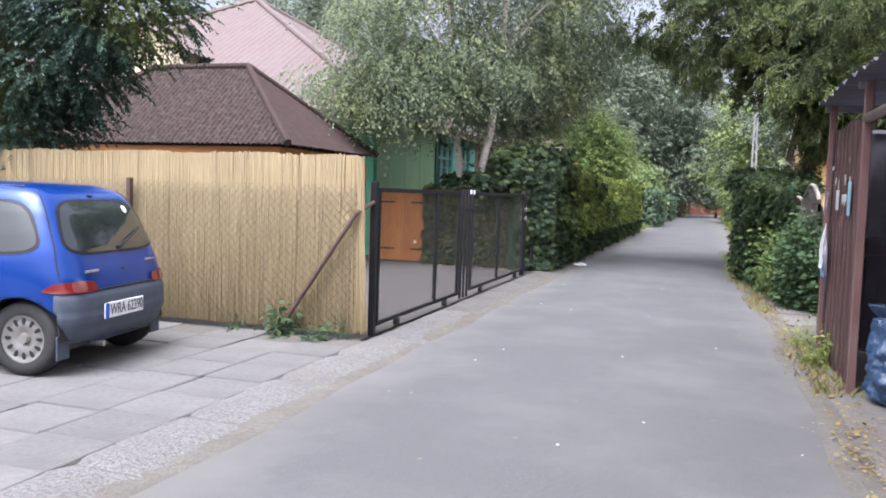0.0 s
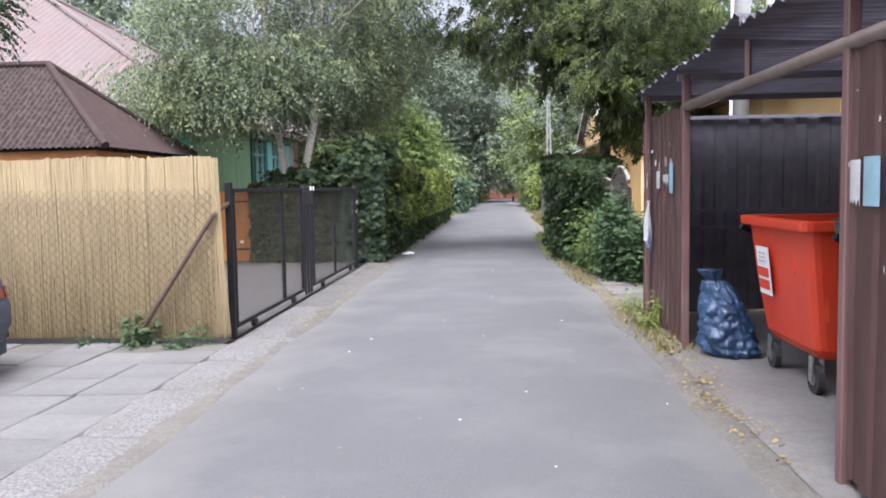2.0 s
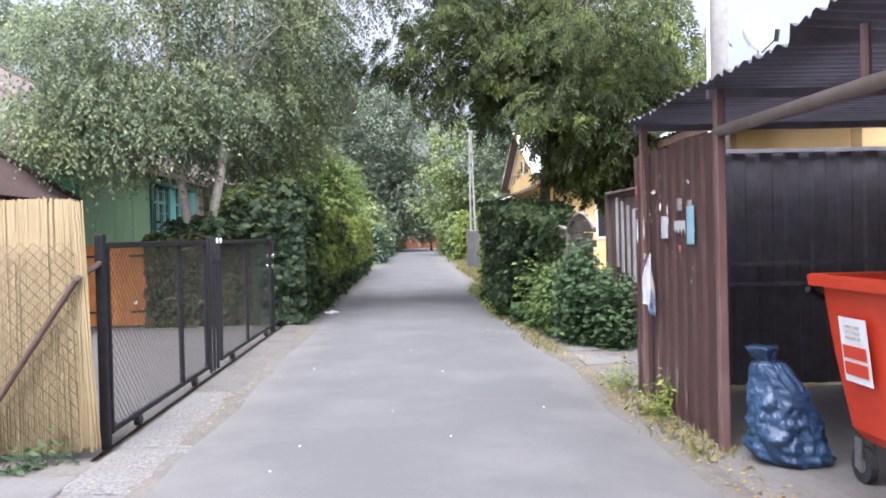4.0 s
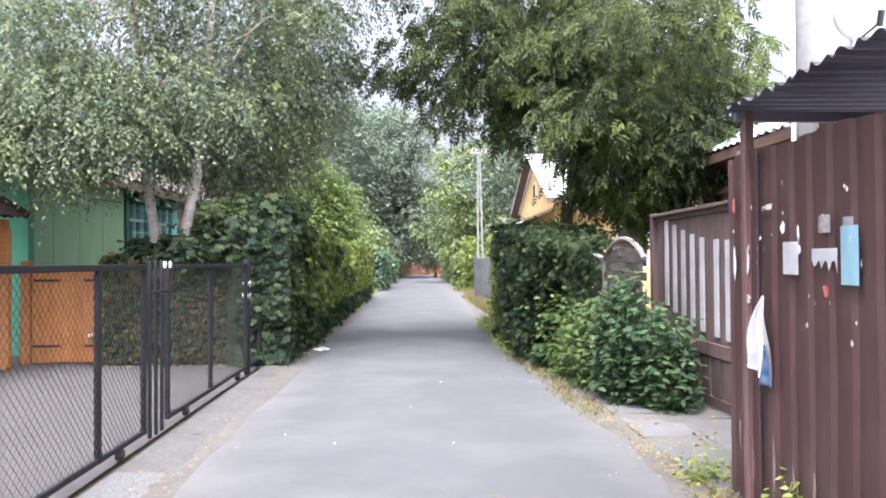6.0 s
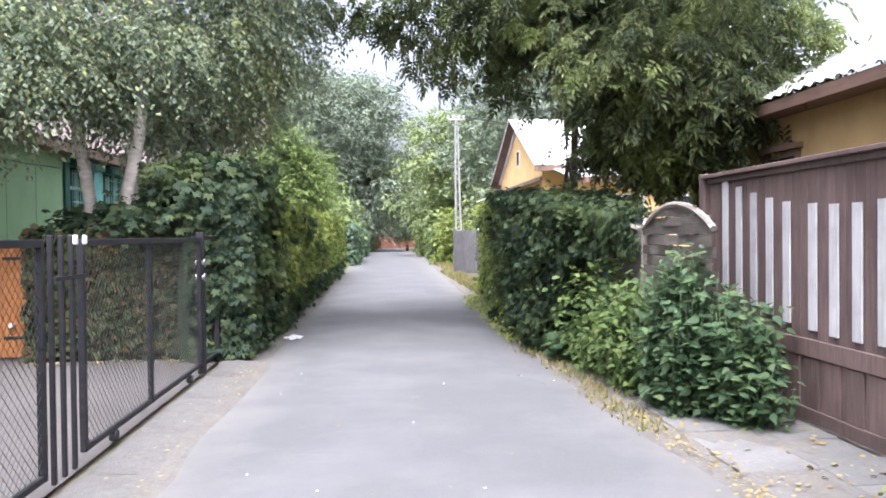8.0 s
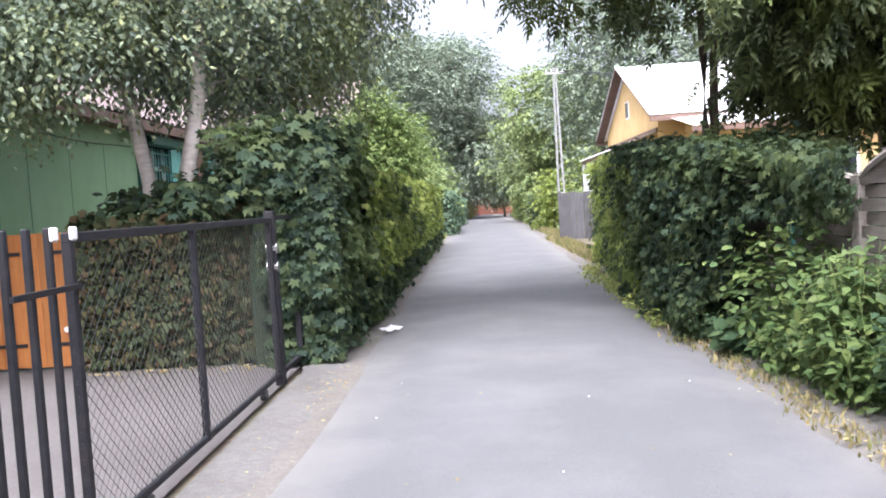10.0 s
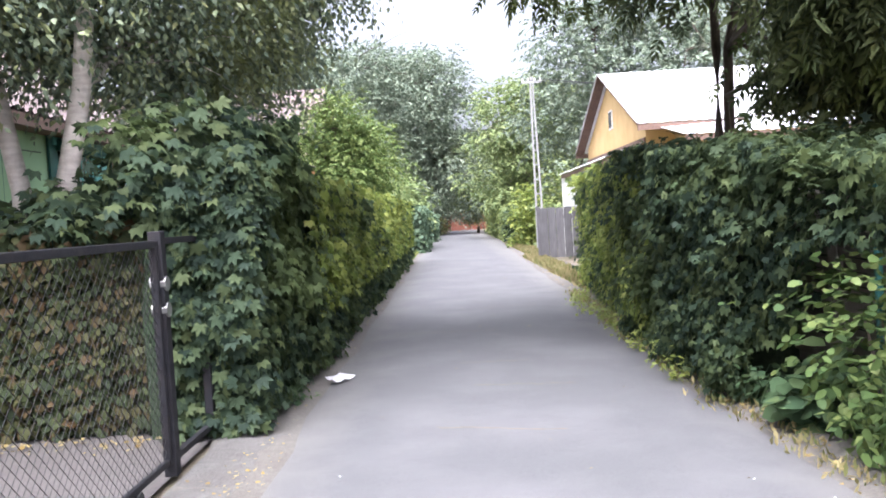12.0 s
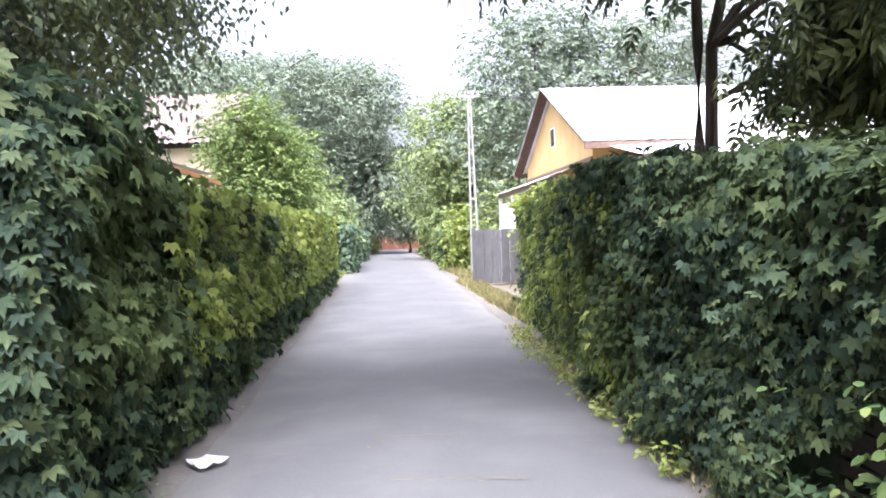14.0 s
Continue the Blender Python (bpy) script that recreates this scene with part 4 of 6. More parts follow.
leaves("leaves", *top_leaves(3600, -4.1, -3.1, 19.6, 39.2, lambda u: 1.9 + 0.1 * u, 0.11, 9.0), "five", L["creeper_young"], hl)
leaves("leaves", *wall_leaves(11000, (-3.05, 19.0, 0), (0, 19.4, 0), lambda u: 1.92 + 0.1 * u, (1, 0, 0), 0.16, 0.085, 1.0, low=0.55), "five", L["creeper_young"], hl)
p, d = cloud([((-3.75, 17.6, 2.0), (0.5, 0.8, 0.45), 1.1), ((-4.4, 18.4, 1.75), (0.7, 0.9, 0.35), 0.8), ((-4.3, 17.6, 1.6), (0.6, 0.7, 0.25), 0.5), ((-3.6, 18.8, 2.05), (0.4, 0.7, 0.35), 0.6)], 130, 9, 0.12, 0.6)
leaves("leaves", *sprigs(p, d, 0.12, 1, 0.1, 0.6), "five", L["ivy"], hl)


def rh(u):
    y = 15.0 + 10.0 * u
    return 1.6 + 0.36 * min(1, max(0, (y - 15) / 4.0)) + 0.05 * math.sin(y * 2.3) + 0.1 * u


def rx(y):
    return 0.78 - 0.45 * min(1, max(0, (y - 15.2) / 2.2)) + 0.7 * min(1, max(0, (y - 18.8) / 8.6))


hr = thing("hedge", (0.7, 20, 0), "tall hedge of dark green creeper hanging to the lane", "hedge", "creeper hedges")
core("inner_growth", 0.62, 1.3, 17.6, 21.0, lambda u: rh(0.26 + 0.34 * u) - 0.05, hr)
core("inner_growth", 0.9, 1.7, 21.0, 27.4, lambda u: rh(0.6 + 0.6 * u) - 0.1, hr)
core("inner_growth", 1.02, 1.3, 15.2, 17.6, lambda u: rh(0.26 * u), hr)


def bend(s, y0=15.2):
    pos = s[0]
    pos[:, 0] += np.array([rx(yy) for yy in pos[:, 1]])
    return s


leaves("leaves", *bend(wall_leaves(21000, (0, 17.0, 0), (0, 3.7, 0), lambda u: rh(0.2 + 0.37 * u), (-1, 0, 0), 0.28, 0.062, 3.0)), "five", L["ivy"], hr)
leaves("leaves", *bend(wall_leaves(3500, (0, 20.6, 0), (0, 6.8, 0), lambda u: rh(0.56 + 0.66 * u), (-1, 0, 0), 0.22, 0.095, 3.0)), "five", L["ivy"], hr)
leaves("leaves", *bend(wall_leaves(17000, (0, 19.6, 0), (0, 8.0, 0), lambda u: rh(0.46 + 0.78 * u), (-1, 0, 0), 0.24, 0.085, 4.0)), "simple", L["creeper_young"], hr)
leaves("leaves", *bend(wall_leaves(5200, (0, 14.9, 0), (0, 2.3, 0), lambda u: rh(0.23 * u), (-1, 0, 0), 0.14, 0.068, 3.5,
                                   keep=lambda u, z, nz: z > 1.15 - 0.75 * np.clip((u - 0.45) * 2, 0, 1) ** 2 + 0.3 * nz)), "five", L["ivy"], hr)
leaves("leaves", *top_leaves(5200, 0.35, 1.4, 16.0, 21.5, lambda u: rh(0.1 + 0.55 * u) - 0.04, 0.068, 5.0), "five", L["ivy"], hr)
leaves("leaves", *top_leaves(2600, 0.7, 1.8, 21.5, 27.4, lambda u: rh(0.65 + 0.59 * u) - 0.04, 0.1, 6.0), "five", L["creeper_young"], hr)
sh = thing("shrub", (1.6, 27.2, 0), "loose yellow-green shrub at the end of the hedge", "shrub")
part("stem", tube((1.65, 27.2, 0), (1.67, 27.3, 1.4), 0.03, 0.015), M["bark"], sh)
p, d = cloud([((1.65, 26.9, 0.95), (0.4, 1.0, 0.95), 1), ((1.9, 28.2, 1.1), (0.4, 0.9, 0.95), 1.0)], 120, 8, 0.13, 0.6)
leaves("leaves", *sprigs(p, d, 0.2, 3, 0.095, 0.5), "simple", L["creeper_young"], sh)

# ---- birches ----
RIGHT_CROWN = [((2.0, 17.9, 3.0), (0.85, 1.1, 0.75), 1.2), ((2.8, 17.5, 3.4), (1.2, 1.3, 1.0), 1.4), ((1.75, 16.8, 3.4), (0.85, 0.7, 0.6), 0.9), ((1.3, 18.7, 4.55), (1.6, 1.6, 0.9), 1.2), ((-0.4, 19.7, 4.95), (1.4, 1.5, 0.9), 0.9),
               ((0.6, 20.0, 5.6), (2.0, 1.9, 1.2), 1.3), ((2.7, 18.8, 5.2), (1.8, 1.9, 1.3), 1.2), ((1.2, 20.0, 7.2), (2.2, 2.2, 1.4), 1.0), ((2.9, 19.4, 2.7), (0.9, 1.2, 0.6), 0.7),
               ((-1.1, 20.2, 6.8), (1.4, 1.6, 1.1), 0.7), ((2.2, 16.4, 4.7), (0.9, 0.9, 0.5), 0.5)]
tree("birch_tree", "birch with pale bark and a drooping grey-green crown",
     [[((-5.2, 17.95, 0), 0.1), ((-5.23, 17.9, 1.9), 0.078), ((-5.42, 17.8, 3.3), 0.07), ((-5.5, 17.75, 5.2), 0.055), ((-5.6, 17.8, 7.5), 0.02)]],
     [((-6.1, 17.3, 3.75), (1.2, 1.2, 0.6), 1.0), ((-5.8, 17.6, 5.2), (1.5, 1.6, 1.1), 1.0), ((-5.5, 17.8, 6.8), (1.5, 1.6, 1.4), 1.0), ((-6.6, 17.0, 4.6), (1.0, 1.1, 0.9), 0.7),
      ((-5.0, 17.0, 4.1), (0.8, 0.7, 0.5), 0.4), ((-6.3, 16.8, 3.2), (0.9, 0.6, 0.35), 0.7), ((-5.4, 16.9, 3.3), (0.8, 0.5, 0.3), 0.4), ((-7.6, 17.2, 3.5), (0.9, 0.9, 0.5), 0.7)],
     M["birch_bark"], L["birch"], "simple", 66, 17, 0.17, 0.42, 9, 0.075, 1.0, limbs=2, lmb=0.028)
tree("birch_tree", "birch with pale bark leaning over the hedge",
     [[((-4.72, 17.62, 0), 0.11), ((-4.74, 17.6, 1.8), 0.083), ((-4.55, 17.65, 2.7), 0.075), ((-4.4, 17.7, 4.3), 0.06), ((-4.2, 17.8, 7.5), 0.02)]],
     [((-3.9, 18.8, 4.1), (1.1, 1.5, 0.8), 1.0), ((-4.0, 18.2, 5.4), (1.5, 1.8, 1.0), 1.2), ((-4.2, 18.0, 7.0), (1.7, 1.8, 1.4), 1.1), ((-3.7, 20.2, 4.2), (0.9, 1.2, 0.7), 0.8), ((-4.5, 17.2, 3.7), (0.8, 0.6, 0.4), 0.4),
      ((-3.4, 20.0, 5.2), (1.0, 1.4, 0.9), 1.0), ((-4.2, 20.2, 3.3), (0.8, 1.2, 0.5), 0.8), ((-4.6, 18.6, 3.25), (0.7, 0.8, 0.35), 0.7), ((-2.7, 19.4, 6.7), (1.5, 1.6, 1.0), 1.1)],
     M["birch_bark"], L["birch"], "simple", 66, 17, 0.17, 0.42, 9, 0.075, 1.0, limbs=2, lmb=0.028)

# ---- the drooping tree over the creeper hedge ----
rt = tree("tree", "two-stemmed tree with a dark drooping crown over the hedge",
     [[((1.58, 20.98, 0), 0.075), ((1.58, 20.98, 2.2), 0.062), ((1.6, 21.0, 3.3), 0.055), ((1.5, 20.8, 5.0), 0.04), ((1.2, 20.5, 6.8), 0.02)],
      [((1.72, 21.02, 0), 0.08), ((1.71, 21.0, 2.2), 0.066), ((1.74, 21.0, 3.3), 0.06), ((2.0, 20.6, 5.0), 0.045), ((2.4, 20.2, 7.0), 0.02)]],
     RIGHT_CROWN, M["bark"], L["ash"], "pinnate", 34, 12, 0.19, 0.3, 3, 0.27, 0.7, limbs=2, lmb=0.035, hollow=0.6)
p, d = cloud([(c, tuple(0.62 * q for q in r), w) for c, r, w in RIGHT_CROWN[:4] + RIGHT_CROWN[6:7]], 36, 6, 0.2, 0.1)
leaves("inner_crown", *sprigs(p, d, 0.3, 3, 0.2, 0.6), "long", L["ash"], rt)

# ---- robinia above the reed fence ----
tree("tree", "robinia with blue-green feathery leaves over the fence",
     [[((-9.3, 10.3, 0), 0.17), ((-9.2, 10.2, 1.5), 0.15), ((-8.9, 10.0, 3.0), 0.12), ((-8.4, 9.8, 4.6), 0.07), ((-8.0, 9.6, 6.0), 0.03)]],
     [((-7.7, 9.6, 2.8), (0.9, 0.8, 0.55), 1.0), ((-6.8, 9.5, 3.35), (0.9, 0.8, 0.6), 1.0), ((-8.3, 9.6, 3.6), (1.2, 0.9, 0.8), 1.0), ((-8.0, 9.5, 2.05), (0.55, 0.5, 0.3), 0.5), ((-7.2, 9.7, 4.6), (1.6, 1.2, 0.9), 0.9)],
     M["bark"], L["robinia"], "simple", 110, 10, 0.13, 0.26, 20, 0.05, 0.5, limbs=2, lmb=0.04)

# ---- farther trees and bushes ----
def far_tree(name, x, y, top, r, material, label, leaf=0.34, bottom=2.0, n=3, w=1.0, trunk=0.16):
    blobs = []
    for k in range(n):
        z = bottom + (top - bottom) * (k + 0.5) / n
        rr = r * (0.75 + 0.45 * math.sin(math.pi * (k + 0.7) / (n + 0.4)))
        for a in range(3):
            ang = a * 2.1 + k * 0.9
            blobs.append(((x + math.cos(ang) * rr * 0.5, y + math.sin(ang) * rr * 0.5, z + rng.uniform(-0.4, 0.4)), (rr * 0.62, rr * 0.62, (top - bottom) / n * 0.62), w))
    return tree(name, label, [[((x, y, 0), trunk), ((x + 0.1, y, top * 0.4), trunk * 0.8), ((x - 0.1, y, top * 0.9), trunk * 0.25)]], blobs, M["bark"], material, "simple",
                42, 11, 0.3 * max(1, leaf / 0.2) ** 0.5, leaf * 1.6, 5, leaf * 0.7, 0.4, limbs=1, lmb=0.06, hollow=0.5)


far_tree("tree", -8.5, 76, 15.5, 5.0, L["hazed_dark"], "tall dark tree far down the lane", 0.42, 3.0, 4, trunk=0.3)
far_tree("tree", -2.6, 80, 14.5, 4.2, L["hazed_dark"], "tall dark tree far down the lane", 0.42, 2.0, 4, trunk=0.28)
far_tree("tree", -14.0, 70, 14.0, 5.0, L["hazed_dark"], "tall dark tree far down the lane", 0.42, 3.0, 4, trunk=0.3)
far_tree("tree", 3.6, 62, 9.2, 3.0, L["hazed_mid"], "mid-green tree behind the lane hedge", 0.36, 1.2, 4)
far_tree("tree", 6.4, 66, 10.2, 3.2, L["hazed_mid"], "mid-green tree behind the lane hedge", 0.3, 1.5, 4)
far_tree("tree", 6.2, 52, 11.5, 3.4, L["hazed_dark"], "dark tree rising behind the yellow house", 0.34, 2.0, 4)
far_tree("tree", 11.0, 50, 11.0, 3.8, L["hazed_dark"], "dark tree rising behind the yellow house", 0.34, 2.0, 4)
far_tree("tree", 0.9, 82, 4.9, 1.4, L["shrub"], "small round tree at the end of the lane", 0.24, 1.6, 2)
far_tree("tree", 0.5, 112, 12.0, 5.0, L["hazed_mid"], "tree behind the red fence, paled for haze", 0.5, 1.5, 3)
far_tree("tree", 9.5, 106, 12.0, 6.0, L["hazed_lime"], "tree behind the red fence, paled for haze", 0.5, 1.5, 3)
far_tree("tree", -4.25, 31.5, 4.2, 0.72, L["garden"], "young leafy tree behind the hedge", 0.15, 1.2, 3, 1.5, 0.06)
far_tree("tree", -6.1, 28.5, 2.7, 0.9, L["garden"], "young leafy tree behind the hedge", 0.15, 1.2, 3, 1.2, 0.06)
far_tree("tree", -5.0, 37.0, 4.2, 1.3, L["garden"], "young leafy tree behind the hedge", 0.13, 1.2, 3, 1.4, 0.06)
far_tree("tree", -10.5, 58, 11.0, 3.5, L["hazed_dark"], "dark tree behind the gardens", 0.34, 2.0, 4)
far_tree("tree", -6.0, 88, 17.0, 4.6, L["hazed_dark"], "tall dark tree far down the lane", 0.46, 2.0, 5, trunk=0.3)
far_tree("tree", -22.0, 44, 13.0, 5.0, L["hazed_dark"], "dark tree behind the green house", 0.4, 3.0, 4)


def block_hedge(x0, x1, y0, y1, h, material, label, n, leaf, shape="round"):
    t = thing("hedge", ((x0 + x1) / 2, (y0 + y1) / 2, 0), label, "hedge")
    core("inner_growth", x0 + 0.12, x1 - 0.12, y0 + 0.12, y1 - 0.12, lambda u: h, t, 0.8)
    sx, sy = x1 - x0, y1 - y0
    k = n / (sx + 2 * sy + sx * sy / h)
    for st, al, o, m in (((x0, y0, 0), (sx, 0, 0), (0, -1, 0), sx), ((x0, y0, 0), (0, sy, 0), (-1, 0, 0), sy), ((x1, y0, 0), (0, sy, 0), (1, 0, 0), sy)):
        leaves("leaves", *wall_leaves(int(k * m), st, al, lambda u: h, o, 0.12, leaf, x0 * 3 + y0), shape, material, t)
    leaves("leaves", *top_leaves(int(k * sx * sy / h), x0, x1, y0, y1, lambda u: h, leaf, x0), shape, material, t)
    return t


def bush(x, y, rx_, ry_, h, material, label, n=90, leaf=0.12, z0=0.0, shape="round", lift=0.5):
    t = thing("shrub", (x, y, 0), label, "shrub")
    for k in range(4):
        part("stem", tube((x + 0.05 * k, y, 0), (x + rng.uniform(-0.4, 0.4) * rx_, y + rng.uniform(-0.4, 0.4) * ry_, z0 + h * 0.6), 0.02, 0.008, 5), M["bark"], t)
    p, d = cloud([((x, y, z0 + h * lift), (rx_, ry_, h * lift), 1)], n, 8, 0.12 * max(1, h / 1.5), 0.5)
    p[:, 2] = np.maximum(p[:, 2], 0.06)
    leaves("leaves", *sprigs(p, d, leaf * 2, 3, leaf, 0.4), shape, material, t)
    return t


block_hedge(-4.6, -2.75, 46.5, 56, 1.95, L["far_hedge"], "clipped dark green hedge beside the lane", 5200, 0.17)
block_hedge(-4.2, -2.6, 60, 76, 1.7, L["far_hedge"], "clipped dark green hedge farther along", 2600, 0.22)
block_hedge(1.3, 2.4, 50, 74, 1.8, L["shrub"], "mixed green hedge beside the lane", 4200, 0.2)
bush(-4.1, 50.5, 1.3, 3.6, 3.0, L["hazed_mid"], "pale flowering bush above the clipped hedge", 150, 0.2, 0.6)
bush(-3.4, 84, 1.6, 2.6, 1.9, L["hazed_lime"], "bush near the red fence, paled for haze", 60, 0.24)
bush(1.9, 48.6, 0.75, 0.9, 1.75, L["ivy"], "variegated bush with glossy leaves", 130, 0.15)
bush(2.1, 30.3, 0.35, 0.9, 1.5, L["lime"], "yellow-green shrub by the grey fence", 60, 0.1)
bush(2.9, 33.8, 0.6, 1.3, 2.3, L["lime"], "tall yellow-green shrub before the yellow house", 110, 0.12)
bush(1.75, 46.0, 0.5, 1.4, 2.6, L["creeper_young"], "yellow-green bush at the lane edge beyond the grey fence", 120, 0.15)
bush(3.2, 44, 1.2, 1.6, 3.0, L["shrub"], "green bush behind the grey fence", 110, 0.18)
bush(-6.2, 46, 1.8, 2.4, 3.2, L["shrub"], "green bush behind the verge", 90, 0.2)

# ---- bin shelter ----
def trapezoid_sheet(y0, y1, z0, z1, x, pitch, amp, material, name, parent, side=-1, along_x=False, wob=0.0):
    """An upright ribbed sheet in the plane of x (or of y, if along_x)."""
    prof = [(0.0, 0), (0.36, 0), (0.46, 1), (0.88, 1), (0.98, 0)]
    pts = []
    s = 0.0
    while s < y1 - y0 - 1e-6:
        for a, h in prof:
            if s + a * pitch <= y1 - y0:
                pts.append((y0 + s + a * pitch, h * amp))
        s += pitch
    pts.append((y1, 0))
    bm = bmesh.new()
    rows = 5
    vs = []
    for q, h in pts:
        col = []
        for j in range(rows + 1):
            z = z0 + (z1 - z0) * j / rows
            if j == rows:
                z += 0.012 * math.sin(q * 7)
            o = h + wob * noise.noise(Vector((q * 2.5, z * 2, 1.0)))
            col.append(bm.verts.new((q, x + side * o, z) if along_x else (x + side * o, q, z)))
        vs.append(col)
    for a, b in zip(vs, vs[1:]):
        for j in range(rows):
            bm.faces.new((a[j], b[j], b[j + 1], a[j + 1]))
    ex = bmesh.ops.solidify(bm, geom=list(bm.faces), thickness=0.004)
    return part(name, bm, material, parent)


shed = thing("bin_shelter", (1.9, 7, 0), "open shelter of brown ribbed steel sheet with a flat roof", "shelter")
trapezoid_sheet(8.55, 10.5, 0.02, 2.08, 0.655, 0.2, 0.022, M["brown_sheet"], "side_sheet", shed, -1, wob=0.012)
trapezoid_sheet(2.4, 5.32, 0.05, 2.02, 0.63, 0.2, 0.018, M["brown_sheet"], "side_sheet", shed, -1, wob=0.012)
trapezoid_sheet(0.68, 3.3, 0.05, 2.1, 10.46, 0.24, 0.02, M["dark_sheet"], "end_sheet", shed, -1, True, 0.01)
trapezoid_sheet(2.4, 10.4, 0.02, 2.2, 3.3, 0.2, 0.02, M["dark_sheet"], "back_sheet", shed, -1, False, 0.01)
trapezoid_sheet(0.65, 3.3, 0.02, 2.2, 2.4, 0.2, 0.02, M["dark_sheet"], "end_sheet", shed, 1, True, 0.01)
for z in (0.92, 1.1, 2.09):
    part("rail", box(0.68, 3.28, 10.40, 10.435, z, z + 0.035), M["dark_sheet"], shed)
for yy, z1 in ((8.5, 2.32), (10.15, 2.32), (5.36, 2.3), (2.5, 2.3)):
    part("post", box(0.6, 0.66, yy - 0.03, yy + 0.03, 0, z1, 0.006), M["brown_sheet"], shed)
for yy in (6.85,):
    part("strut", tube((0.63, yy, 2.02), (0.63, yy, 2.3), 0.022, seg=8), M["brown_sheet"], shed)
for xx in (3.2,):
    for yy in (2.6, 6.5, 10.2):
        part("post", box(xx, xx + 0.06, yy - 0.03, yy + 0.03, 0, 2.3, 0.006), M["dark_sheet"], shed)
part("front_pipe", tube((0.63, 8.52, 2.05), (0.63, 2.5, 2.0), 0.038, seg=14), M["grey_pipe"], shed, "grey-brown round pipe", True)


def shed_roof(u, v):
    x = 0.5 + 2.95 * v
    y = 2.2 + 8.0 * u
    ragged = 0.05 * noise.noise(Vector((y * 1.3, 0, 9))) + (0.03 * math.sin(y * 31)) * 0.3
    if v < 0.02:
        x += ragged
    lift = 0.07 if 6.55 < y < 7.3 else 0.0
    return (x, y, 2.34 + 0.016 * math.cos(y / 0.13 * math.tau) + lift * (1 - v) ** 3 + 0.015 * noise.noise(Vector((y, x, 2))))


bm = grid_bm(shed_roof, 480, 5)
bmesh.ops.solidify(bm, geom=list(bm.faces), thickness=0.006)
part("roof_sheet", bm, M["dark_sheet"], shed, "dark corrugated sheet with a ragged front edge", True)
for yy in (3.6, 5.36, 8.5, 10.15):
    part("rafter", box(0.56, 3.3, yy - 0.025, yy + 0.025, 2.26, 2.315), M["dark_sheet"], shed)


# ---- notices on the shelter ----
def sheet_of_paper(name, x, y0, y1, z0, z1, material, label, cat="notice", curl=0.006, tear=0.0):
    def f(u, v):
        y = y0 + (y1 - y0) * u
        z = z0 + (z1 - z0) * v
        if tear and v < 0.5:
            z += tear * abs(math.sin(u * 11)) * (1 - 2 * v)
        return (x - curl * math.sin(math.pi * u) * (0.5 + v), y, z)
    bm = grid_bm(f, 10, 6)
    bmesh.ops.solidify(bm, geom=list(bm.faces), thickness=0.001)
    return tagged(part(name, bm, material), label, cat)


SX = 0.622
sheet_of_paper("notice", SX, 8.96, 9.11, 1.33, 1.60, M["paper_blue"], "pale blue paper notice pasted on brown sheet")
sheet_of_paper("notice", SX, 9.0, 9.09, 1.595, 1.64, M["paper_scrap"], "grey torn strip of old paper")
sheet_of_paper("notice", SX, 9.52, 9.69, 1.37, 1.54, M["paper"], "white paper notice on brown sheet")
sheet_of_paper("notice", SX, 9.14, 9.38, 1.38, 1.5, M["paper"], "white notice with its lower strips torn off", tear=0.07)
sheet_of_paper("notice", SX, 9.2, 9.31, 1.575, 1.66, M["paper_scrap"], "small white paper scrap on brown sheet")
sheet_of_paper("notice", 0.607, 5.02, 5.17, 1.30, 1.51, M["paper_blue"], "pale blue paper notice pasted on brown sheet")
sheet_of_paper("notice", 0.607, 5.2, 5.3, 1.29, 1.5, M["paper"], "white torn paper notice on brown sheet", tear=0.04)
sheet_of_paper("notice", 0.607, 4.7, 4.88, 1.15, 1.42, M["paper_scrap"], "faded grey paper notice on brown sheet")
for k in range(46):
    side = k % 3
    yy = rng.uniform(8.75, 10.25) if side else rng.uniform(4.3, 5.3)
    zz = rng.normal(1.45, 0.22)
    a, b = rng.uniform(0.003, 0.012), rng.uniform(0.004, 0.02)
    xx = SX - 0.012 if side else 0.597
    ring = [(xx, yy + a * math.cos(t) * rng.uniform(0.3, 1.4), zz + b * math.sin(t) * rng.uniform(0.3, 1.4)) for t in np.linspace(0, math.tau, 9)[:-1]]
    tagged(part("paper_scrap", poly_prism(ring, (0.001, 0, 0)), M["paper"] if k % 5 == 0 else M["paper_scrap"]), "torn remains of pasted paper on brown sheet", "paper scrap", "paper scraps")

# sheet seam, worn streaks in the paint and torn remains of stickers
part("sheet_seam", box(0.628, 0.636, 9.992, 10.006, 0.05, 2.06), M["ink"], shed, "dark open seam between the sheets")
for yy, z0, z1, w in ((9.4, 0.16, 0.42, 0.02), (9.62, 0.2, 0.4, 0.012), (9.85, 0.1, 0.5, 0.018), (10.12, 0.12, 0.36, 0.022), (9.2, 0.1, 0.3, 0.014), (10.3, 0.3, 0.5, 0.01)):
    ring = [(0.629, yy + w * math.cos(a) * rng.uniform(0.4, 1.3), (z0 + z1) / 2 + (z1 - z0) / 2 * math.sin(a) * rng.uniform(0.5, 1.1)) for a in np.linspace(0, math.tau, 13)[:-1]]
    tagged(part("paint_wear", poly_prism(ring, (0.0015, 0, 0)), M["worn_paint"], shed), "pale rubbed streak in the paint")
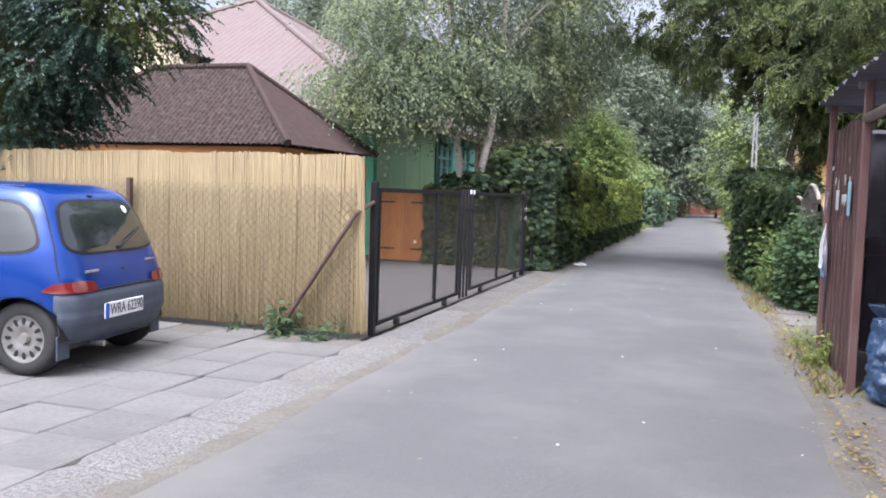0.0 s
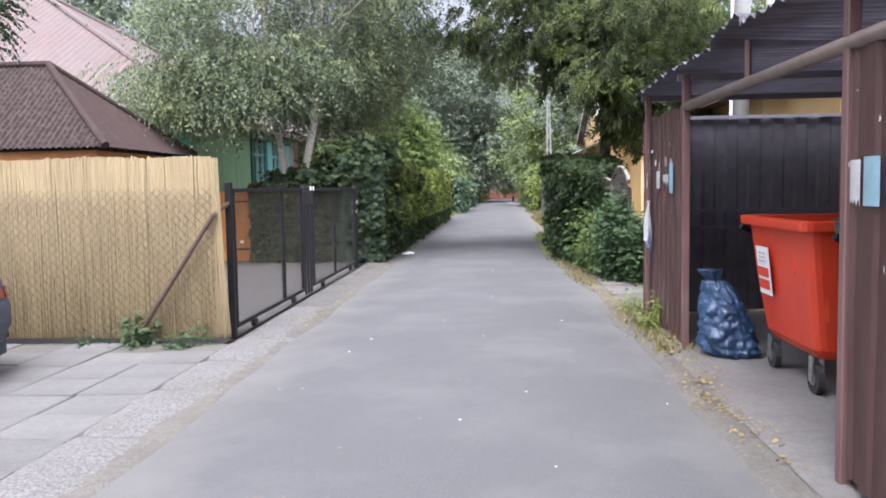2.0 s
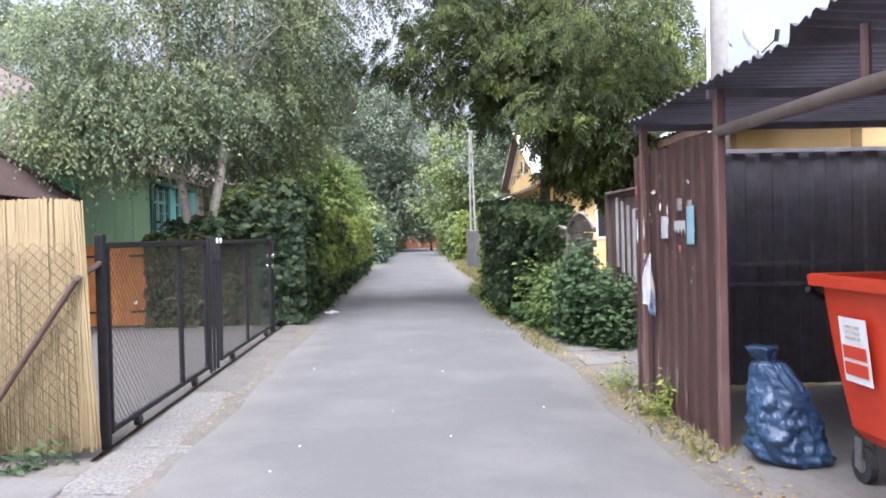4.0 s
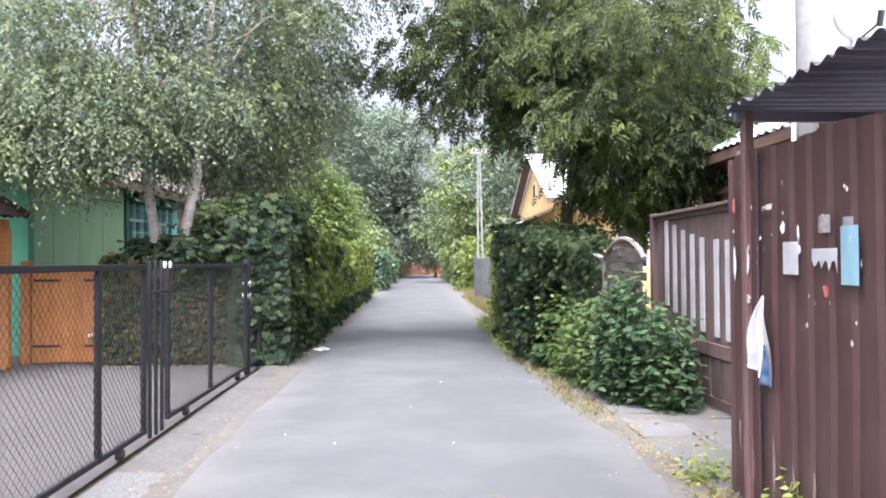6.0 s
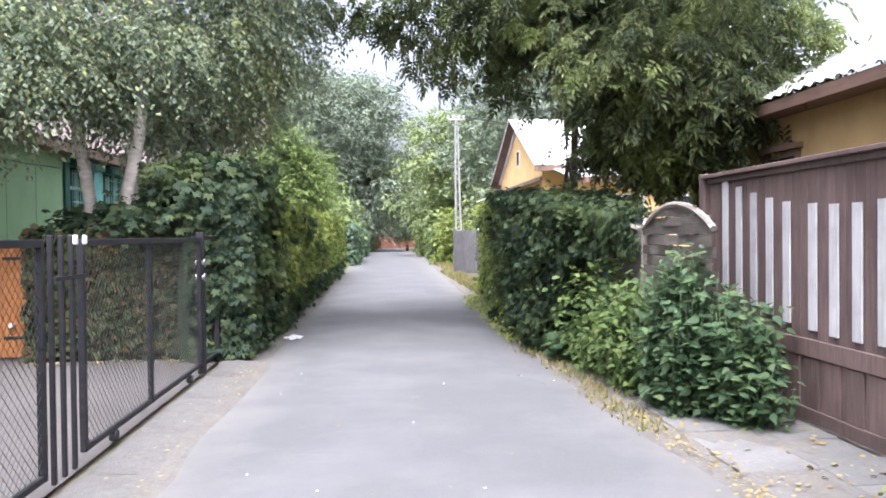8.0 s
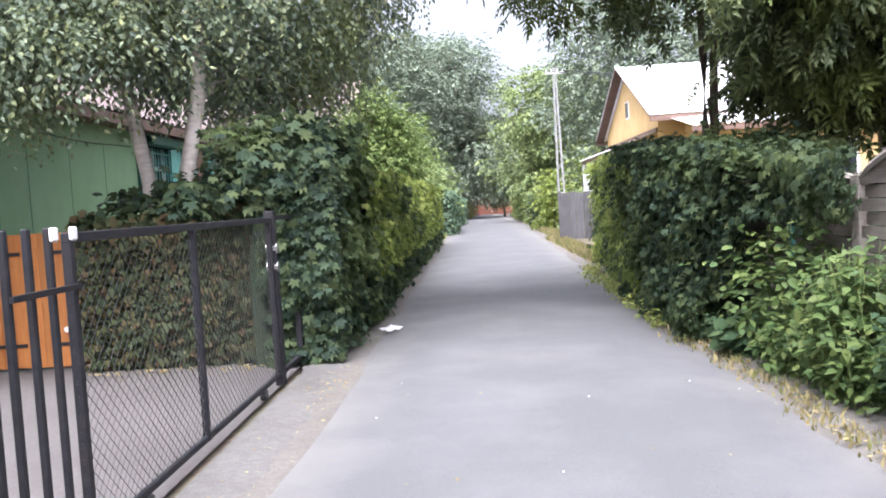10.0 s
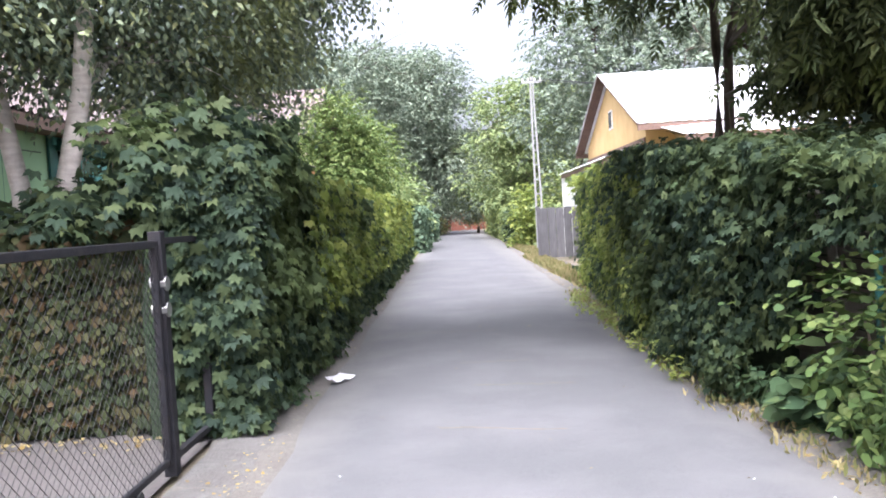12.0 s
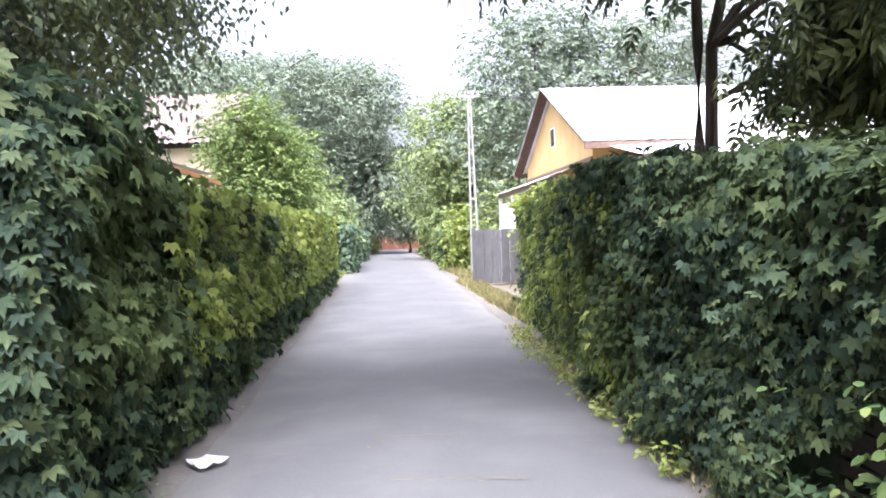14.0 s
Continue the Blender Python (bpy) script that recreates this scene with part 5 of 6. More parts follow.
for yy, zz, a, b, mt in ((10.3, 1.78, 0.028, 0.05, "paper_red"), (10.3, 1.42, 0.025, 0.1, "paper"), (10.12, 1.44, 0.03, 0.07, "paper_scrap"), (9.83, 1.74, 0.07, 0.016, "paper_scrap"), (9.66, 1.62, 0.028, 0.035, "paper"),
                         (9.49, 1.58, 0.014, 0.04, "paper"), (9.48, 1.5, 0.018, 0.03, "paper"), (10.12, 1.22, 0.05, 0.04, "paper_scrap"), (9.22, 1.3, 0.035, 0.03, "paper_red"), (10.31, 1.62, 0.014, 0.014, "paper")):
    ring = [(0.608, yy + a * math.cos(t) * rng.uniform(0.5, 1.2), zz + b * math.sin(t) * rng.uniform(0.5, 1.2)) for t in np.linspace(0, math.tau, 12)[:-1]]
    tagged(part("paper_scrap", poly_prism(ring, (0.001, 0, 0)), M[mt]), "torn remains of a sticker on brown sheet", "paper scrap", "paper scraps")

# hanging cloth
cl = thing("cloth", (0.6, 9.85, 1.25), "white cloth with a blue print hanging from the shelter", "cloth")


def cloth_point(u, v):
    w = 0.03 + 0.26 * min(1, v * 1.5)
    y = 9.84 + (u - 0.25) * w + 0.02 * math.sin(v * 6)
    fold = 0.022 * math.sin(u * 13 + v * 3) * min(1, v * 2)
    return (0.595 - 0.015 - fold, y, 1.25 - v * (0.40 + 0.08 * (1 - u)))


bm = grid_bm(cloth_point, 16, 18)
bmesh.ops.solidify(bm, geom=list(bm.faces), thickness=0.003)
part("fabric", bm, M["cloth"], cl, smooth=True)
bm = grid_bm(lambda u, v: (Vector(cloth_point(0.03 + 0.3 * u, 0.55 + 0.47 * v)) + Vector((-0.006, -0.005, -0.02))), 8, 10)
bmesh.ops.solidify(bm, geom=list(bm.faces), thickness=0.002)
part("printed_corner", bm, M["cloth_blue"], cl, "blue printed corner", True)

# ---- bins and rubbish bag ----
def wheelie(material, label, m, lid=False):
    """Four-wheeled container, 1.2 m long along local y, front towards -x, on the ground at z = 0."""
    t = thing("waste_container", (0, 0, 0), label, "waste container")

    def section(z, fx, bx, h, r=0.07):
        pts = []
        for cx, cy, a0 in ((fx + r, -h + r, math.pi), (bx - r, -h + r, 1.5 * math.pi), (bx - r, h - r, 0), (fx + r, h - r, 0.5 * math.pi)):
            for k in range(4):
                a = a0 + k / 3 * math.pi / 2
                pts.append((cx + r * math.cos(a), cy + r * math.sin(a), z))
        return pts
    rings = [section(0.24, 0.17, 0.82, 0.46), section(0.3, 0.13, 0.88, 0.5), section(0.7, 0.07, 0.92, 0.56), section(1.06, 0.03, 0.95, 0.6), section(1.08, 0.03, 0.95, 0.6),
             section(1.085, -0.03, 1.0, 0.66), section(1.14, -0.035, 1.0, 0.665), section(1.15, -0.02, 0.99, 0.655), section(1.145, 0.05, 0.93, 0.6), section(0.5, 0.12, 0.88, 0.54)]
    bm = bmesh.new()
    vs = [[bm.verts.new(p) for p in r] for r in rings]
    for a, b in zip(vs, vs[1:]):
        for k in range(16):
            bm.faces.new((a[k], a[(k + 1) % 16], b[(k + 1) % 16], b[k]))
    bm.faces.new(vs[0])
    bm.faces.new(vs[-1])
    body = part("body", bm, material, t)
    for yy in (-0.28, 0.28):
        part("rib", box(0.045, 0.12, yy - 0.03, yy + 0.03, 0.78, 1.08, 0.012), material, body)
    if lid:
        part("lid", grid_bm(lambda u, v: (-0.04 + 1.05 * u, -0.66 + 1.32 * v, 1.16 + 0.12 * math.sin(u * math.pi * 0.9)), 10, 6), material, t)
    part("handle", tube((-0.02, 0.63, 1.06), (0.1, 0.69, 1.0), 0.02, seg=8), M["black_metal"], t)
    for cx, cy in ((0.17, -0.4), (0.17, 0.4), (0.8, -0.4), (0.8, 0.4)):
        w = part("castor", tube((cx - 0.022, cy, 0.1), (cx + 0.022, cy, 0.1), 0.1, seg=20), M["rubber"], t)
        part("castor_hub", tube((cx - 0.026, cy, 0.1), (cx + 0.026, cy, 0.1), 0.045, seg=14), M["steel"], w)
        part("castor_fork", box(cx - 0.04, cx - 0.03, cy - 0.03, cy + 0.03, 0.08, 0.25), M["steel"], w)
        part("castor_fork", box(cx + 0.03, cx + 0.04, cy - 0.03, cy + 0.03, 0.08, 0.25), M["steel"], w)
    t.matrix_basis = m
    return t


rb = wheelie(M["red_plastic"], "bright red four-wheeled waste container, open, with a white label", pose(0.96, 7.38, 0.014))
lab = part("label_sheet", poly_prism([(0.012, 0.1, 0.93), (0.012, 0.36, 0.93), (0.052, 0.36, 0.58), (0.052, 0.1, 0.58)], (-0.003, 0, 0)), M["plate_white"], rb, "white instruction label with a red panel")
for z0, z1 in ((0.71, 0.78), (0.62, 0.69)):
    part("label_band", poly_prism([(0.005 + 0.114 * (0.93 - z), y, z) for y, z in ((0.12, z1), (0.34, z1), (0.34, z0), (0.12, z0))], (-0.002, 0, 0)), M["red_plastic"], lab)
for k in range(3):
    z1 = 0.89 - 0.03 * k
    part("label_line", poly_prism([(0.005 + 0.114 * (0.93 - z), y, z) for y, z in ((0.16, z1), (0.30, z1), (0.30, z1 - 0.014), (0.16, z1 - 0.014))], (-0.002, 0, 0)), M["paper_scrap"], lab)
wheelie(M["green_plastic"], "dark green waste container beside the red one", pose(1.1, 5.98, 0.014), True)


def bag_point(u, v):
    a = u * math.tau
    z = 0.7 * v
    full = 0.19 * (max(0.0, 1 - (max(0.0, v - 0.12) / 0.88) ** 1.7)) ** 0.8 + 0.04
    r = full * min(1.0, 0.85 + v * 2.5) if v < 0.86 else 0.05 + 0.35 * (v - 0.86)
    q = Vector((math.cos(a) * 1.4, math.sin(a) * 1.4, z * 3))
    r *= 1 + 0.2 * noise.noise(q) + 0.2 * abs(noise.noise(q * 2.1)) + 0.22 * abs(noise.noise(Vector((q.x * 1.6, q.y * 1.6, q.z * 4.5)))) + 0.14 * abs(noise.noise(q * 5.1)) - 0.14
    lean = -0.2 * v ** 1.2
    return (0.97 + lean + math.cos(a) * r, 8.26 + math.sin(a) * r, 0.013 + z + 0.02 * math.sin(5 * a) * max(0, v - 0.8))


bag = thing("rubbish_bag", (0.97, 8.26, 0.013), "full crumpled dark blue plastic rubbish bag, tied at its neck", "rubbish bag")
bm = grid_bm(bag_point, 84, 64, close_u=True)
bmesh.ops.holes_fill(bm, edges=[e for e in bm.edges if e.is_boundary])
part("film", bm, M["bag"], bag, smooth=True)
neck = [Vector((0.97 - 0.2 * 0.855 ** 1.2 + 0.062 * math.cos(a), 8.26 + 0.062 * math.sin(a), 0.612 + 0.006 * math.sin(2 * a))) for a in np.linspace(0, math.tau, 17)]
part("tie", path_tube(neck, [0.008] * 17, 6), M["ink"], bag)

# ---- brown board gate beside the shelter ----
bg = thing("board_gate", (1.55, 13, 0), "dark brown board double gate with pale grey upright strips", "gate")
y = 10.6
while y < 14.88:
    w = rng.uniform(0.105, 0.125)
    part("board", box(1.555, 1.578, y, min(y + w - 0.004, 14.9), 0.06, 1.93 + rng.uniform(-0.01, 0.01), 0.003), M["brown_wood"], bg)
    y += w
for z, h in ((0.04, 0.1), (0.52, 0.13), (1.9, 0.05)):
    part("rail", box(1.525, 1.555, 10.6, 14.9, z, z + h, 0.004), M["brown_wood"], bg)
part("coping", box(1.48, 1.62, 10.6, 14.95, 1.95, 1.985, 0.005), M["brown_wood"], bg)
part("post", box(1.5, 1.62, 14.92, 15.04, 0, 2.0, 0.008), M["brown_wood"], bg)
for k in range(10):
    yy = 14.53 - 0.278 * k - (0.1 if k > 4 else 0.0)
    q = (k - 6.6) / 6.6
    part("strip", box(1.535, 1.55, yy - 0.055, yy + 0.055, 0.7 + 0.24 * q * q + (0.06 if k > 8 else 0), 1.63 + 0.29 * q * q + (0.04 if k > 8 else 0), 0.003), M["grey_strip"], bg)
# narrow boards of the lower panel stand proud of it
for k in range(15):
    yy = 10.8 + 0.27 * k
    part("lower_board", box(1.538, 1.555, yy, yy + 0.2, 0.14, 0.51, 0.003), M["brown_wood"], bg)

# ---- woven slat fence ----
wf = thing("woven_fence", (0.97, 15, 0), "weathered grey woven slat fence with arched panel tops", "fence")
for y0 in (13.42, 15.17, 16.92):
    bm = bmesh.new()
    for yy in ((y0 + 1.7,) if y0 < 14 else (y0, y0 + 1.7)):
        part("post", box(0.94, 1.01, yy - 0.035, yy + 0.035, 0, 1.5, 0.006), M["grey_wood"], wf)
    nz = 15
    for k in range(nz):
        z = 0.1 + 0.095 * k
        top_z = z + 0.088
        arch0, arch1 = y0 + 0.03, y0 + 1.67

        def slat(u, v, z=z, k=k):
            yy = arch0 + (arch1 - arch0) * u
            return (0.975 + 0.02 * math.cos(u * math.tau * 1.5 + (k % 2) * math.pi), yy, z + 0.088 * v)
        bm = grid_bm(slat, 14, 1)
        bmesh.ops.solidify(bm, geom=list(bm.faces), thickness=0.007)
        part("slat", bm, M["grey_wood"], wf)
    for k in range(2 if y0 < 14 else 0):
        def slat(u, v, k=k):
            yy = y0 + 0.03 + 1.64 * (0.06 + 0.12 * k + (0.88 - 0.24 * k) * u)
            return (0.975 + 0.016 * math.cos(u * math.tau * 1.2 + k * math.pi), yy, 1.5 + 0.085 * k + 0.08 * v)
        bm = grid_bm(slat, 12, 1)
        bmesh.ops.solidify(bm, geom=list(bm.faces), thickness=0.007)
        part("slat", bm, M["grey_wood"], wf)
    arch = [(0.97, y0 + 0.02 + 1.66 * i / 12, 1.47 + (0.22 if y0 < 14 else 0.06) * math.sin(math.pi * i / 12) ** 0.8) for i in range(13)]
    part("arch_rail", path_tube(arch, [0.028] * 13, 6), M["grey_wood"], wf)
    for f in (0.33, 0.66):
        part("upright", box(0.995, 1.01, y0 + 1.7 * f - 0.02, y0 + 1.7 * f + 0.02, 0.08, 1.62 if y0 < 14 else 1.48), M["grey_wood"], wf)
part("pipe_post", tube((0.9, 16.2, 0), (0.9, 16.2, 1.7), 0.025, seg=10), M["dark_teal"], wf, "thin dark blue-green steel post")

# ---- weeds along the right verge ----
def weed(x, y, r, h, n, leaf, material=None, shape="simple", label="leafy green weeds growing on the verge"):
    t = thing("weeds", (x, y, 0), label, "weeds")
    k = n // 12
    sx, sy = x + rng.normal(0, r * 0.5, k), y + rng.normal(0, r * 0.7, k)
    sx = np.clip(sx, x - 0.75 * r, x + 1.1 * r)
    hh = h * rng.uniform(0.5, 1.1, k) * np.exp(-((sx - x) ** 2 + (sy - y) ** 2) / (4.5 * r * r))
    p0 = np.stack([sx, sy, np.zeros(k)], 1)
    p1 = np.stack([sx + rng.normal(0, 0.08, k), sy + rng.normal(0, 0.08, k), hh], 1)
    bars("stems", p0, p1, 0.0025, material or L["nettle"], t, "stuff")
    f = rng.uniform(0.05, 1, (k, 12, 1)) ** 0.8
    pos = (p0[:, None] + (p1 - p0)[:, None] * f).reshape(-1, 3) + rng.normal(0, 0.06, (k * 12, 3))
    pos[:, 2] = np.maximum(pos[:, 2], 0.03)
    way = rng.normal(0, 1, (k * 12, 3)) * np.array([1, 1, 0.3]) + np.array([-0.2, -0.2, -0.25])
    up = np.array([-0.2, -0.2, 1.0]) + rng.normal(0, 0.35, (k * 12, 3))
    leaves("leaves", pos, way, up, leaf * rng.uniform(0.5, 1.2, k * 12), shape, material or L["nettle"], t)
    return t


weed(0.86, 13.75, 0.26, 1.22, 5600, 0.095, None, "nettle", "tall dense nettles before the slat fence")
weed(1.12, 13.3, 0.22, 0.95, 2600, 0.095, None, "nettle", "tall dense nettles before the slat fence")
weed(0.76, 14.75, 0.26, 1.0, 2800, 0.085, L["weed_light"], "nettle", "light green weeds before the slat fence")
weed(0.66, 15.5, 0.26, 0.5, 600, 0.09, L["weed_light"])
weed(0.58, 16.3, 0.2, 0.4, 320, 0.16, None, "round", "broad-leaved weeds at the foot of the fence")
bush(0.8, 15.9, 0.2, 0.65, 1.2, L["weed_light"], "yellow-green weeds climbing against the slat fence", 80, 0.075)
weed(0.42, 17.1, 0.2, 0.3, 260, 0.1)
weed(0.55, 9.6, 0.14, 0.3, 200, 0.06, L["lime"])
weed(0.58, 10.7, 0.16, 0.25, 160, 0.06, L["lime"])
weed(-4.25, 8.72, 0.12, 0.3, 160, 0.09)
weed(-3.75, 8.72, 0.12, 0.14, 120, 0.07)
weed(-4.75, 8.75, 0.08, 0.1, 60, 0.06)
weed(-3.1, 18.0, 0.12, 0.16, 100, 0.07)
for k in range(9):
    weed(rng.uniform(0.2, 0.4), 18 + k * 0.8, 0.15, 0.2, 90, 0.07, L["lime"])

# ---- houses on the right ----
oh = thing("ochre_house", (5, 15, 0), "low ochre house with a pale sheet roof behind the board gate", "house")
part("wall", box(3.0, 3.2, 11.0, 19.0, 0, 2.8), M["brown_house"], oh)
part("wall", box(3.2, 9, 18.8, 19.0, 0, 2.8), M["brown_house"], oh)
part("wall", box(3.2, 9, 11.0, 11.2, 0, 2.8), M["brown_house"], oh)
corrugated(((2.6, 10.7, 2.85), (2.6, 19.3, 2.9), (6.4, 19.3, 4.9), (6.4, 10.7, 4.85)), 0.2, 0.015, M["white_roof"], "roof_sheet", oh)
corrugated(((10.2, 10.7, 2.85), (10.2, 19.3, 2.9), (6.4, 19.3, 4.9), (6.4, 10.7, 4.85)), 0.2, 0.015, M["white_roof"], "roof_sheet", oh)
part("fascia", box(2.62, 2.66, 10.7, 19.3, 2.72, 2.84), M["brown_trim"], oh)
part("soffit", box(2.66, 3.0, 10.7, 19.3, 2.74, 2.77), M["brown_trim"], oh)
for y0 in (15.9, 18.0):
    w = part("window", box(2.97, 3.0, y0, y0 + 0.9, 1.2, 2.35), M["brown_trim"], oh)
    part("pane", box(2.955, 2.97, y0 + 0.08, y0 + 0.82, 1.28, 2.27), M["glass"], w)
    part("sill", box(2.9, 3.0, y0 - 0.05, y0 + 0.95, 2.35, 2.42), M["brown_trim"], w)
part("wall_panel", box(2.98, 3.0, 11.2, 13.9, 0.3, 2.7), M["yellow_wall"], oh, "yellow rendered stretch of wall")

pl = thing("utility_pole", (2.45, 13.0, 0), "thick pale concrete utility pole", "pole")
part("shaft", tube((2.4, 13.0, 0), (2.42, 13.0, 8.5), 0.13, 0.09, 14), M["pole_concrete"], pl, smooth=True)
part("conduit", tube((2.25, 12.95, 0), (2.28, 12.95, 6.0), 0.022, seg=8), M["white_paint"], pl)
ds = thing("satellite_dish", (3.05, 13.3, 2.9), "white satellite dish on a short mast above the roof", "satellite dish")
bm = grid_bm(lambda u, v: (3.03 + 0.22 * v * math.cos(u * math.tau), 13.2 - 0.06 + 0.1 * v * v, 3.86 + 0.25 * v * math.sin(u * math.tau)), 32, 6, close_u=True)
bmesh.ops.remove_doubles(bm, verts=bm.verts, dist=0.0005)
bmesh.ops.solidify(bm, geom=list(bm.faces), thickness=0.006)
part("reflector", bm, M["dish"], ds, smooth=True)
part("mast", tube((3.03, 13.3, 3.05), (3.03, 13.3, 3.75), 0.02, seg=8), M["steel"], ds)
part("feed_arm", tube((3.03, 13.2, 3.58), (3.03, 12.8, 3.66), 0.012, seg=6), M["ink"], ds)
part("feed_horn", tube((3.03, 12.82, 3.62), (3.03, 12.78, 3.76), 0.03, seg=10), M["ink"], ds)

yh = thing("yellow_house", (7, 35, 0), "yellow gabled house with a pale sheet roof", "house")
part("gable_wall", poly_prism([(3.2, 31.0, 0), (3.2, 39.0, 0), (3.2, 39.0, 3.5), (3.2, 35.0, 5.2), (3.2, 31.0, 3.5)], (0.2, 0, 0)), M["yellow_wall"], yh)
part("wall", box(3.4, 12, 31.0, 31.2, 0, 3.5), M["yellow_wall"], yh)
part("wall", box(3.4, 12, 38.8, 39.0, 0, 3.5), M["yellow_wall"], yh)


def slab(a, b, c, d, t, material, name, parent):
    bm = bmesh.new()
    bm.faces.new([bm.verts.new(q) for q in (a, b, c, d)])
    bmesh.ops.solidify(bm, geom=list(bm.faces), thickness=t)
    return part(name, bm, material, parent)


for ye, s in ((30.4, 1), (39.6, -1)):
    corrugated(((2.85, ye, 3.43), (12.4, ye, 3.43), (12.4, 35, 5.38), (2.85, 35, 5.38)), 0.25, 0.009, M["white_roof"], "roof_sheet", yh)
    slab((2.87, ye, 3.36), (2.87, 35, 5.31), (3.15, 35, 5.31), (3.15, ye, 3.36), 0.05, M["brown_trim"], "barge_soffit", yh)
    part("eave_board", box(2.87, 12.4, ye, ye + 0.04, 3.26, 3.4), M["brown_trim"], yh)
part("gable_window", box(3.17, 3.2, 34.75, 35.2, 3.75, 4.3), M["white_paint"], yh)
part("pane", box(3.155, 3.17, 34.8, 35.15, 3.8, 4.25), M["glass"], yh)
part("band", box(3.15, 3.2, 31.0, 39.0, 3.02, 3.14), M["brown_trim"], yh)
corrugated(((2.2, 31.0, 2.72), (2.2, 39.2, 2.72), (3.2, 39.2, 3.05), (3.2, 31.0, 3.05)), 0.25, 0.015, M["white_roof"], "porch_roof", yh)
part("porch_beam", box(2.25, 2.33, 31.0, 39.2, 2.58, 2.7), M["brown_trim"], yh)
for yy in (31.2, 34, 36.6, 39.0):
    part("porch_post", box(2.25, 2.35, yy - 0.05, yy + 0.05, 0, 2.6), M["white_paint"], yh)
part("porch_wall", box(2.3, 2.36, 36.6, 39.0, 0, 2.4), M["white_paint"], yh)
# nearer lower wing
part("wing_wall", box(3.9, 12, 28.9, 29.1, 0, 3.0), M["yellow_wall"], yh)
part("wing_wall", poly_prism([(3.9, 29.1, 0), (3.9, 31.0, 0), (3.9, 31.0, 3.2), (3.9, 29.1, 2.8)], (0.2, 0, 0)), M["yellow_wall"], yh)
corrugated(((3.4, 28.5, 2.95), (12.4, 28.5, 2.95), (12.4, 31.5, 4.1), (3.4, 31.5, 3.5)), 0.25, 0.009, M["white_roof"], "wing_roof", yh)
part("eave_board", box(3.42, 12.4, 28.5, 28.54, 2.8, 2.92), M["brown_trim"], yh)
for xx in (4.6, 6.4):
    w = part("window", box(xx, xx + 1.0, 28.87, 28.9, 1.2, 2.5), M["white_paint"], yh)
    part("pane", box(xx + 0.08, xx + 0.92, 28.855, 28.87, 1.28, 2.42), M["glass"], w)

# ---- far poles, wires and fences ----
lp = thing("utility_pole", (1.75, 42, 0), "slender twin-legged concrete utility pole", "pole", "lane poles")
for dx in (-0.1, 0.1):
    part("leg", tube((1.78 + dx * 1.3, 42.0, 0), (1.72 + dx * 0.4, 42.0, 6.6), 0.045, 0.035, 8), M["pole_concrete"], lp)
for k in range(11):
    z = 0.5 + 0.55 * k
    part("rung", box(1.66 + 0.006 * k, 1.88 - 0.01 * k, 41.98, 42.02, z, z + 0.05), M["pole_concrete"], lp)
part("crossarm", box(1.35, 2.1, 41.96, 42.04, 6.35, 6.43), M["steel"], lp)
for xx in (1.4, 1.6, 1.85, 2.05):
    part("insulator", tube((xx, 42, 6.43), (xx, 42, 6.55), 0.03, 0.02, 8), M["white_paint"], lp)
lp2 = copy_thing(lp, pose(2.6, 66, 0))
for k, (a, b) in enumerate((((1.4, 42, 6.5), (7.5, 33.5, 5.6)), ((1.85, 42, 6.5), (8.5, 33.5, 5.55)), ((2.05, 42, 6.5), (9.5, 34, 5.5)))):
    pts = [Vector(a).lerp(Vector(b), i / 10) - Vector((0, 0, 0.5 * math.sin(math.pi * i / 10))) for i in range(11)]
    tagged(part("overhead_wire", path_tube(pts, [0.01] * 11, 4), M["ink"]), "dark overhead wire from the pole to the yellow house", "wire", "overhead wires")
gf = thing("grey_fence", (2, 36.5, 0), "weathered dark grey board fence", "fence")
x = 1.15
while x < 4.0:
    part("board", box(x, x + 0.24, 36.5, 36.53, 0.03, 1.6 + rng.uniform(-0.03, 0.03), 0.004), M["fence_grey"], gf)
    x += 0.25
part("post", box(1.05, 1.15, 36.47, 36.57, 0, 1.65), M["fence_grey"], gf)
for z in (0.35, 1.25):
    part("rail", box(1.15, 4.0, 36.53, 36.58, z, z + 0.08), M["fence_grey"], gf)
rf = thing("red_fence", (0.5, 96, 0), "red-brown board fence closing the end of the lane", "fence")
x = -5.0
while x < 7.0:
    part("board", box(x, x + 0.29, 96, 96.04, 0.05, 2.0), M["red_fence"], rf)
    x += 0.3
for xx in (-1.6, 2.4):
    part("post", box(xx, xx + 0.15, 95.9, 96.0, 0, 2.1), M["red_fence"], rf)
# lean-to roof and pink house behind the left hedge
ln = thing("lean_to", (-4.5, 23.8, 0), "small lean-to with a rusty sheet roof behind the hedge", "shed")
part("post", box(-4.2, -4.05, 21.4, 21.55, 0, 2.36), M["grey_plaster"], ln)
part("post", box(-4.2, -4.1, 25.4, 25.5, 0, 2.42), M["brown_trim"], ln)
part("post", box(-5.9, -5.8, 21.4, 21.5, 0, 2.6), M["brown_trim"], ln)
part("post", box(-5.9, -5.8, 25.4, 25.5, 0, 2.6), M["brown_trim"], ln)
slab((-4.0, 21.2, 2.44), (-4.0, 25.8, 2.52), (-6.0, 25.8, 2.78), (-6.0, 21.2, 2.72), 0.04, M["grey_wood"], "roof_sheet", ln)
part("fascia", box(-4.04, -4.0, 21.2, 25.8, 2.38, 2.435), M["beam_wood"], ln)
ph = thing("pink_house", (-9, 42, 0), "house with a faded pink sheet roof behind the gardens", "house")
